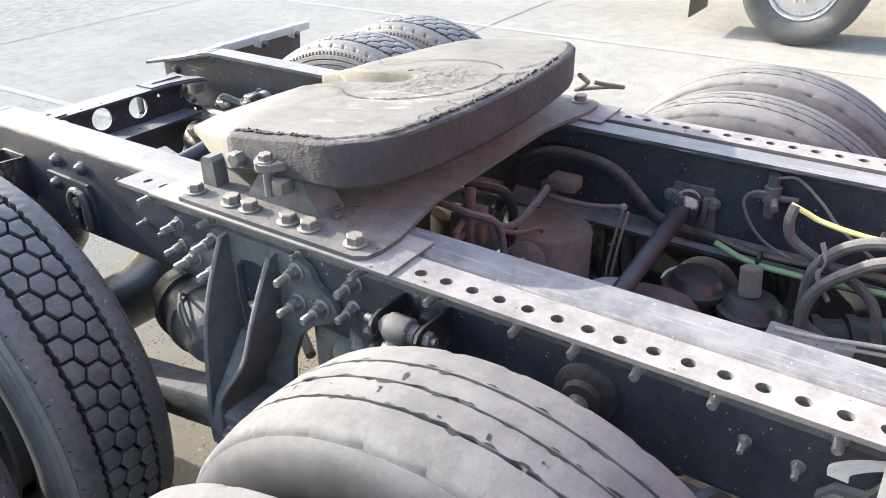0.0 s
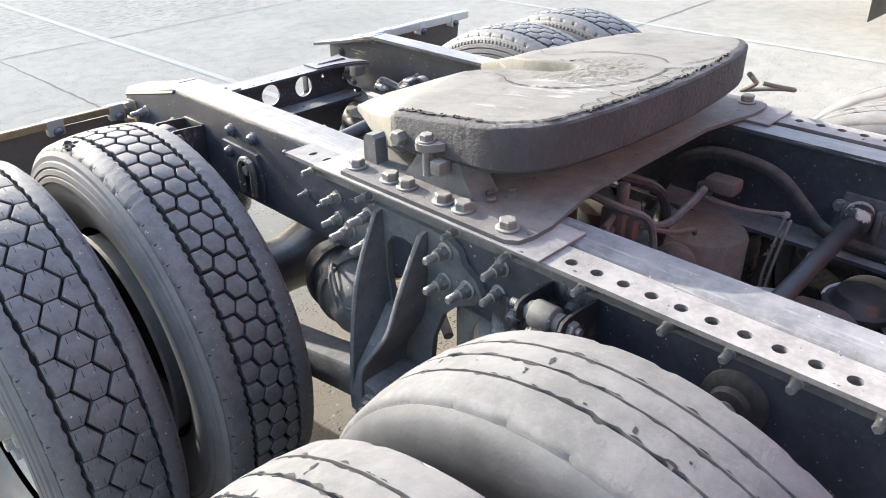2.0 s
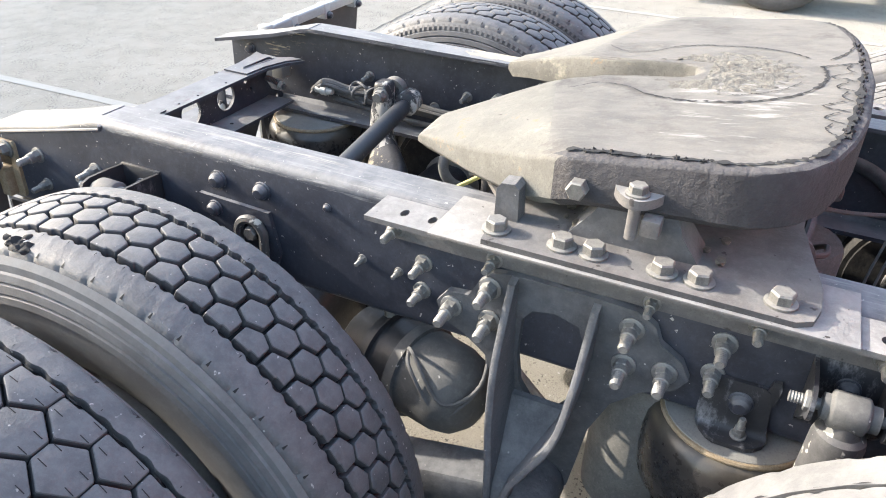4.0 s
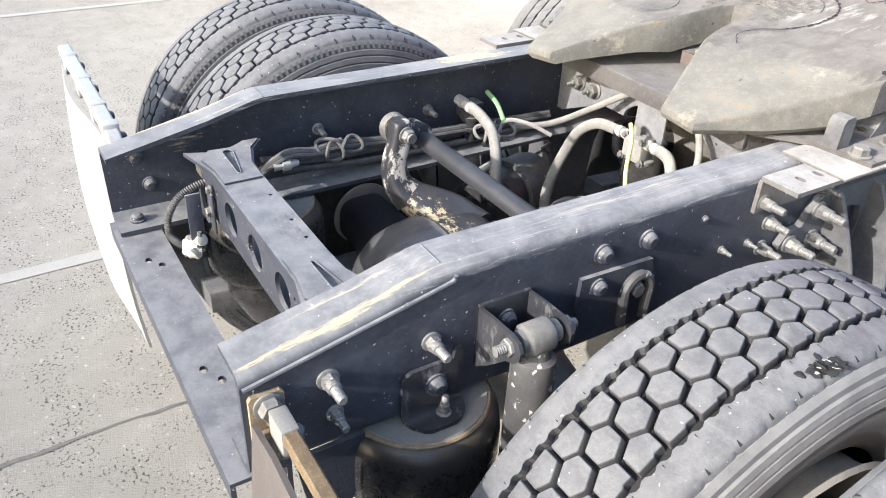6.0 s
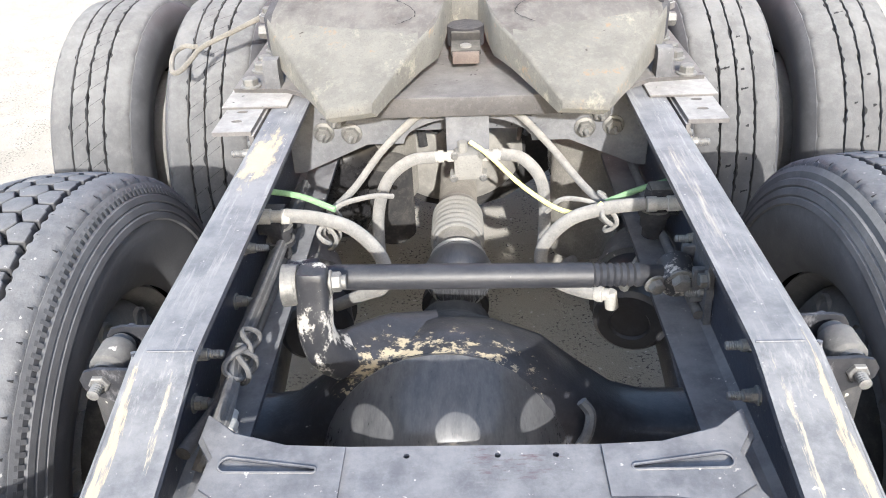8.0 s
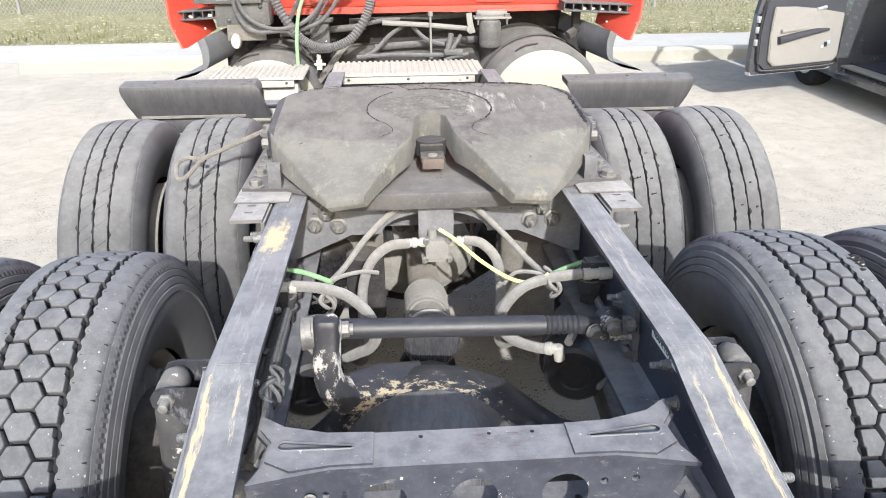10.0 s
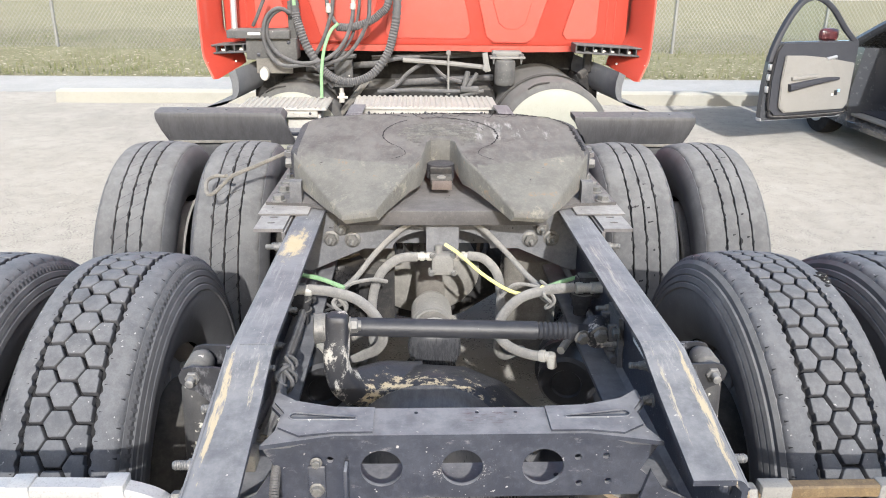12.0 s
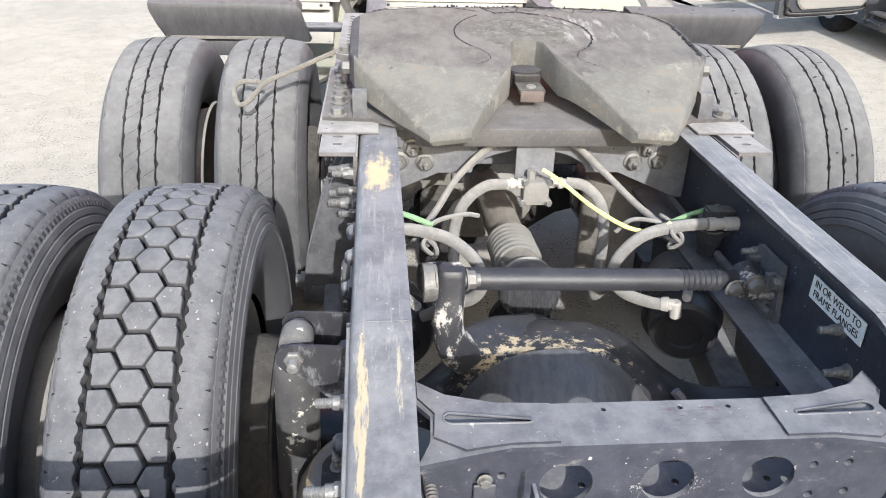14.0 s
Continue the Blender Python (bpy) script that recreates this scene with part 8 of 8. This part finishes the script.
# ---- parked car with its door open ----
def parked_car():
    c = thing("parked_car", "dark parked sedan with its driver door standing open", "car", (4.290, 5.92, 0))
    # own axes: x across to its right, y ahead, origin at the door hinge on the ground
    bm = B()
    secs = []
    for y, z0, z1, x0 in ((-2.9, 0.45, 0.95, 0.15), (-2.6, 0.25, 1.05, 0.02), (-1.2, 0.19, 0.97, 0.0), (-1.15, 0.19, 0.30, 0.0), (-0.02, 0.19, 0.30, 0.0), (0.0, 0.19, 0.96, 0.0), (0.5, 0.21, 0.95, 0.0), (1.3, 0.30, 0.86, 0.08), (1.6, 0.40, 0.70, 0.25)):
        secs.append([(x0, y, z0), (x0 - 0.015, y, (z0 + z1) / 2), (x0 + 0.05, y, z1), (1.75 - x0, y, z1), (1.815 - x0, y, (z0 + z1) / 2), (1.8 - x0, y, z0)])
    loft(bm, secs)
    part("body", bm, "car", c, "glossy dark blue-grey bodywork")
    bm = B()
    secs = []
    for y, w, z in ((-2.3, 0.18, 0.97), (-1.6, 0.26, 1.38), (-0.9, 0.28, 1.44), (-0.5, 0.27, 1.41), (0.35, 0.12, 0.97)):
        secs.append([(w, y, z), (1.8 - w, y, z), (1.8 - w, y, z - 0.05), (w, y, z - 0.05)])
    loft(bm, secs)
    part("roof", bm, "car", c)
    bm = B()
    tube(bm, [(0.05, 0.30, 0.95), (0.14, -0.1, 1.18), (0.24, -0.5, 1.39)], 0.045, 8)
    part("pillar", bm, "car", c)
    bm = B()
    box(bm, 0.12, 1.7, -2.0, 0.1, 0.30, 0.34, 0)
    box(bm, 0.15, 1.68, -0.02, 0.25, 0.34, 0.93, 0.08)
    box(bm, 0.30, 0.85, -0.95, -0.45, 0.34, 0.60, 0.06)
    box(bm, 0.30, 0.85, -1.15, -0.92, 0.45, 1.15, 0.07)
    part("interior", bm, "cartrim", c, "dark seat and dashboard")
    bm = B()
    box(bm, 0.0, 0.16, -1.12, -0.05, 0.305, 0.33, 0.01)
    part("sill", bm, "trim", c)
    for y in (0.62, -2.0):
        for x in (0.12, 1.68):
            bm = B()
            s = -1 if x < 1 else 1
            lathe(bm, [(0, 0.20), (0.02, 0.30), (0.05, 0.315), (0.17, 0.315), (0.20, 0.30), (0.22, 0.20)], (x - s * 0.10, y, 0.315), (x + s, y, 0.315), 32)
            w = part("wheel", bm, "rubber", c)
            bm = B()
            lathe(bm, [(0, 0.20), (0.01, 0.19), (0.02, 0.06), (0.03, 0.05), (0.032, 0)], (x + s * 0.11, y, 0.315), (x + s, y, 0.315), 24, close=False)
            part("hub", bm, "alloy", w)
    # open door: own x runs from the hinge outwards
    ang = math.atan2(-0.31, -0.98)
    D = Matrix.Translation((-0.018, 0.018, 0.096)) @ Matrix.Rotation(ang, 4, "Z") @ Matrix.Diagonal((1.105, 0.92, 0.948, 1))
    shell = [(0.0, 0.30), (0.05, 0.24), (0.12, 0.21), (0.94, 0.21), (0.965, 0.26), (0.97, 0.55), (0.955, 0.80), (0.92, 0.94), (0.87, 0.985), (0.0, 0.985)]
    bm = B()
    slab(bm, shell, 0.06, D @ XZ)
    door = part("door", bm, "car", c, "open dark grey door with beige trim")
    bm = B()
    sill_edge = [(0.06, 0.205), (0.955, 0.205), (0.965, 0.235), (0.06, 0.235)]
    slab(bm, sill_edge, 0.062, D @ Matrix.Translation((0, -0.001, 0)) @ XZ)
    part("lower_edge", bm, "alloy", door, "pale bare lower edge")
    bm = B()
    inner = [(0.02, 0.32), (0.08, 0.265), (0.83, 0.262), (0.90, 0.33), (0.915, 0.62), (0.89, 0.90), (0.84, 0.975), (0.02, 0.975)]
    slab(bm, inner, 0.03, D @ Matrix.Translation((0, 0.028, 0)) @ XZ)
    part("inner_panel", bm, "cartrim", door, "charcoal inner door panel")
    bm = B()
    seal = [(0.90, 0.32), (0.83, 0.245), (0.10, 0.248), (0.03, 0.31)]
    tube(bm, [D @ Vector((x, 0.035, z)) for x, z in [(0.875, 0.97), (0.925, 0.86), (0.94, 0.62), (0.925, 0.36)] + seal], 0.011, 6, 5)
    part("seal", bm, "rubber", door)
    bm = B()
    fr = [(0.95, 0.80), (0.915, 0.95), (0.86, 1.10), (0.78, 1.26), (0.68, 1.38), (0.54, 1.41), (0.36, 1.31), (0.17, 1.10), (0.03, 0.97)]
    sweep(bm, [(D @ Vector((x, -0.015, z)), 0.034, 0.026) for x, z in fr], (0, 1, 0.3))
    part("window_frame", bm, "cartrim", door, "black window frame")
    bm = B()
    slab(bm, [(0.05, 0.35), (0.09, 0.295), (0.76, 0.290), (0.82, 0.35), (0.835, 0.62), (0.825, 0.862), (0.60, 0.855), (0.36, 0.825), (0.05, 0.765)], 0.03, D @ Matrix.Translation((0, 0.062, 0)) @ XZ)
    bmesh.ops.bevel(bm, geom=list(bm.edges), offset=0.008, segments=2, affect="EDGES")
    trim_panel = part("trim_panel", bm, "trim", door, "beige lower door trim")
    bm = B()
    arm_pts = [((0.22, 0.070, 0.618), 0.012, 0.018), ((0.36, 0.082, 0.612), 0.022, 0.028), ((0.55, 0.085, 0.585), 0.026, 0.032), ((0.76, 0.080, 0.545), 0.034, 0.030)]
    sweep(bm, [(D @ Vector(p), w, t) for p, w, t in arm_pts], (0, 0, 1))
    part("armrest", bm, "cartrim", door, "dark sloping armrest")
    bm = B()
    sweep(bm, [(D @ Vector(p), w, 0.016) for p, w in (((0.46, 0.072, 0.655), 0.008), ((0.56, 0.078, 0.650), 0.018), ((0.74, 0.074, 0.632), 0.016))], (0, 0, 1))
    part("armrest_pad", bm, "trim", door, "beige pad above the armrest")
    bm = B()
    rod(bm, D @ Vector((0.27, 0.052, 0.835)), D @ Vector((0.37, 0.052, 0.815)), 0.016, seg=10)
    part("handle", bm, "alloy", door, "bright inner handle")
    for x, z, w, h, mat in ((0.215, 0.47, 0.035, 0.05, "ink"), (0.185, 0.49, 0.03, 0.03, "blue_tag"), (0.25, 0.45, 0.025, 0.025, "label")):
        bm = B()
        box(bm, x - w / 2, x + w / 2, 0.064, 0.068, z - h / 2, z + h / 2, 0.001, D)
        part("sticker", bm, mat, trim_panel, "small printed sticker")
    for text, z in (("latch", 0.50), ("striker", 0.62), ("stop", 0.72)):
        bm = B()
        box(bm, 0.935, 0.965, 0.0, 0.035, z, z + 0.06, 0.004, D)
        part(text, bm, "alloy", door, "bright metal door " + text)
    bm = B()
    secs = []
    for k, (w, h) in enumerate(((0.045, 0.035), (0.095, 0.062), (0.10, 0.066), (0.075, 0.05))):
        secs.append([D @ Vector((0.235 + w * math.copysign(abs(math.cos(a)) ** 0.6, math.cos(a)), -0.09 - 0.035 * k, 1.035 + h * math.copysign(abs(math.sin(a)) ** 0.6, math.sin(a)))) for a in [math.tau * q / 18 for q in range(18)]])
    loft(bm, secs)
    part("mirror", bm, "lens", door, "dark red door mirror housing")
    bm = B()
    poly = [(0.06, 0.975), (0.89, 0.975), (0.83, 1.10), (0.75, 1.26), (0.66, 1.36), (0.54, 1.39), (0.37, 1.30), (0.18, 1.10)]
    slab(bm, poly, 0.004, D @ Matrix.Translation((0, -0.02, 0)) @ XZ)
    gl = part("window", bm, "glass", door)
    gl.visible_shadow = False
    return c


parked_car()


# ---- the next truck's wheels, far across the bay ----
def next_truck():
    t = thing("parked_trailer", "running gear of a parked trailer with bright wheels", "trailer", (-6.62, 0.62, 0))
    for x in (0.55, 0.20):
        w = put("tyre", RIB, t, pose(x, 0, R), "black highway tyre")
        if x == 0.55:
            disc = RIM.copy()
            disc.materials.clear()
            disc.materials.append(M["alloy"])
            put("rim", disc, w, pose(0.0, 0, 0), "bright ten-hole wheel")
    bm = B()
    rod(bm, (-1.2, 0, 0.52), (0.5, 0, 0.52), 0.07, seg=16)
    part("axle_beam", bm, "dark", t)
    bm = B()
    box(bm, 0.05, 0.65, -0.95, -0.94, 0.16, 0.95, 0.003)
    part("mud_flap", bm, "flap", t, "black mud flap")
    bm = B()
    box(bm, -1.9, 0.70, -1.5, 4.0, 1.15, 1.30, 0.01)
    part("deck_frame", bm, "dark", t)
    return t


next_truck()

# bent pale stay beside the frame, ahead of the front axle
bm = B()
for pts in ([(0.505, 1.858, 1.005), (0.512, 1.862, 0.93), (0.515, 1.865, 0.80)], [(0.505, 1.856, 1.005), (0.498, 1.825, 0.985), (0.495, 1.80, 0.962), (0.497, 1.80, 0.95)]):
    line = curve_points(pts, 5)
    loft(bm, [[p + Vector((dx, dy, 0)) for dx, dy in ((-0.004, -0.013), (0.004, -0.013), (0.005, 0.013), (-0.004, 0.013))] for p in line])
part("fender_stay", bm, "whitebar", truck, "bent pale metal stay")
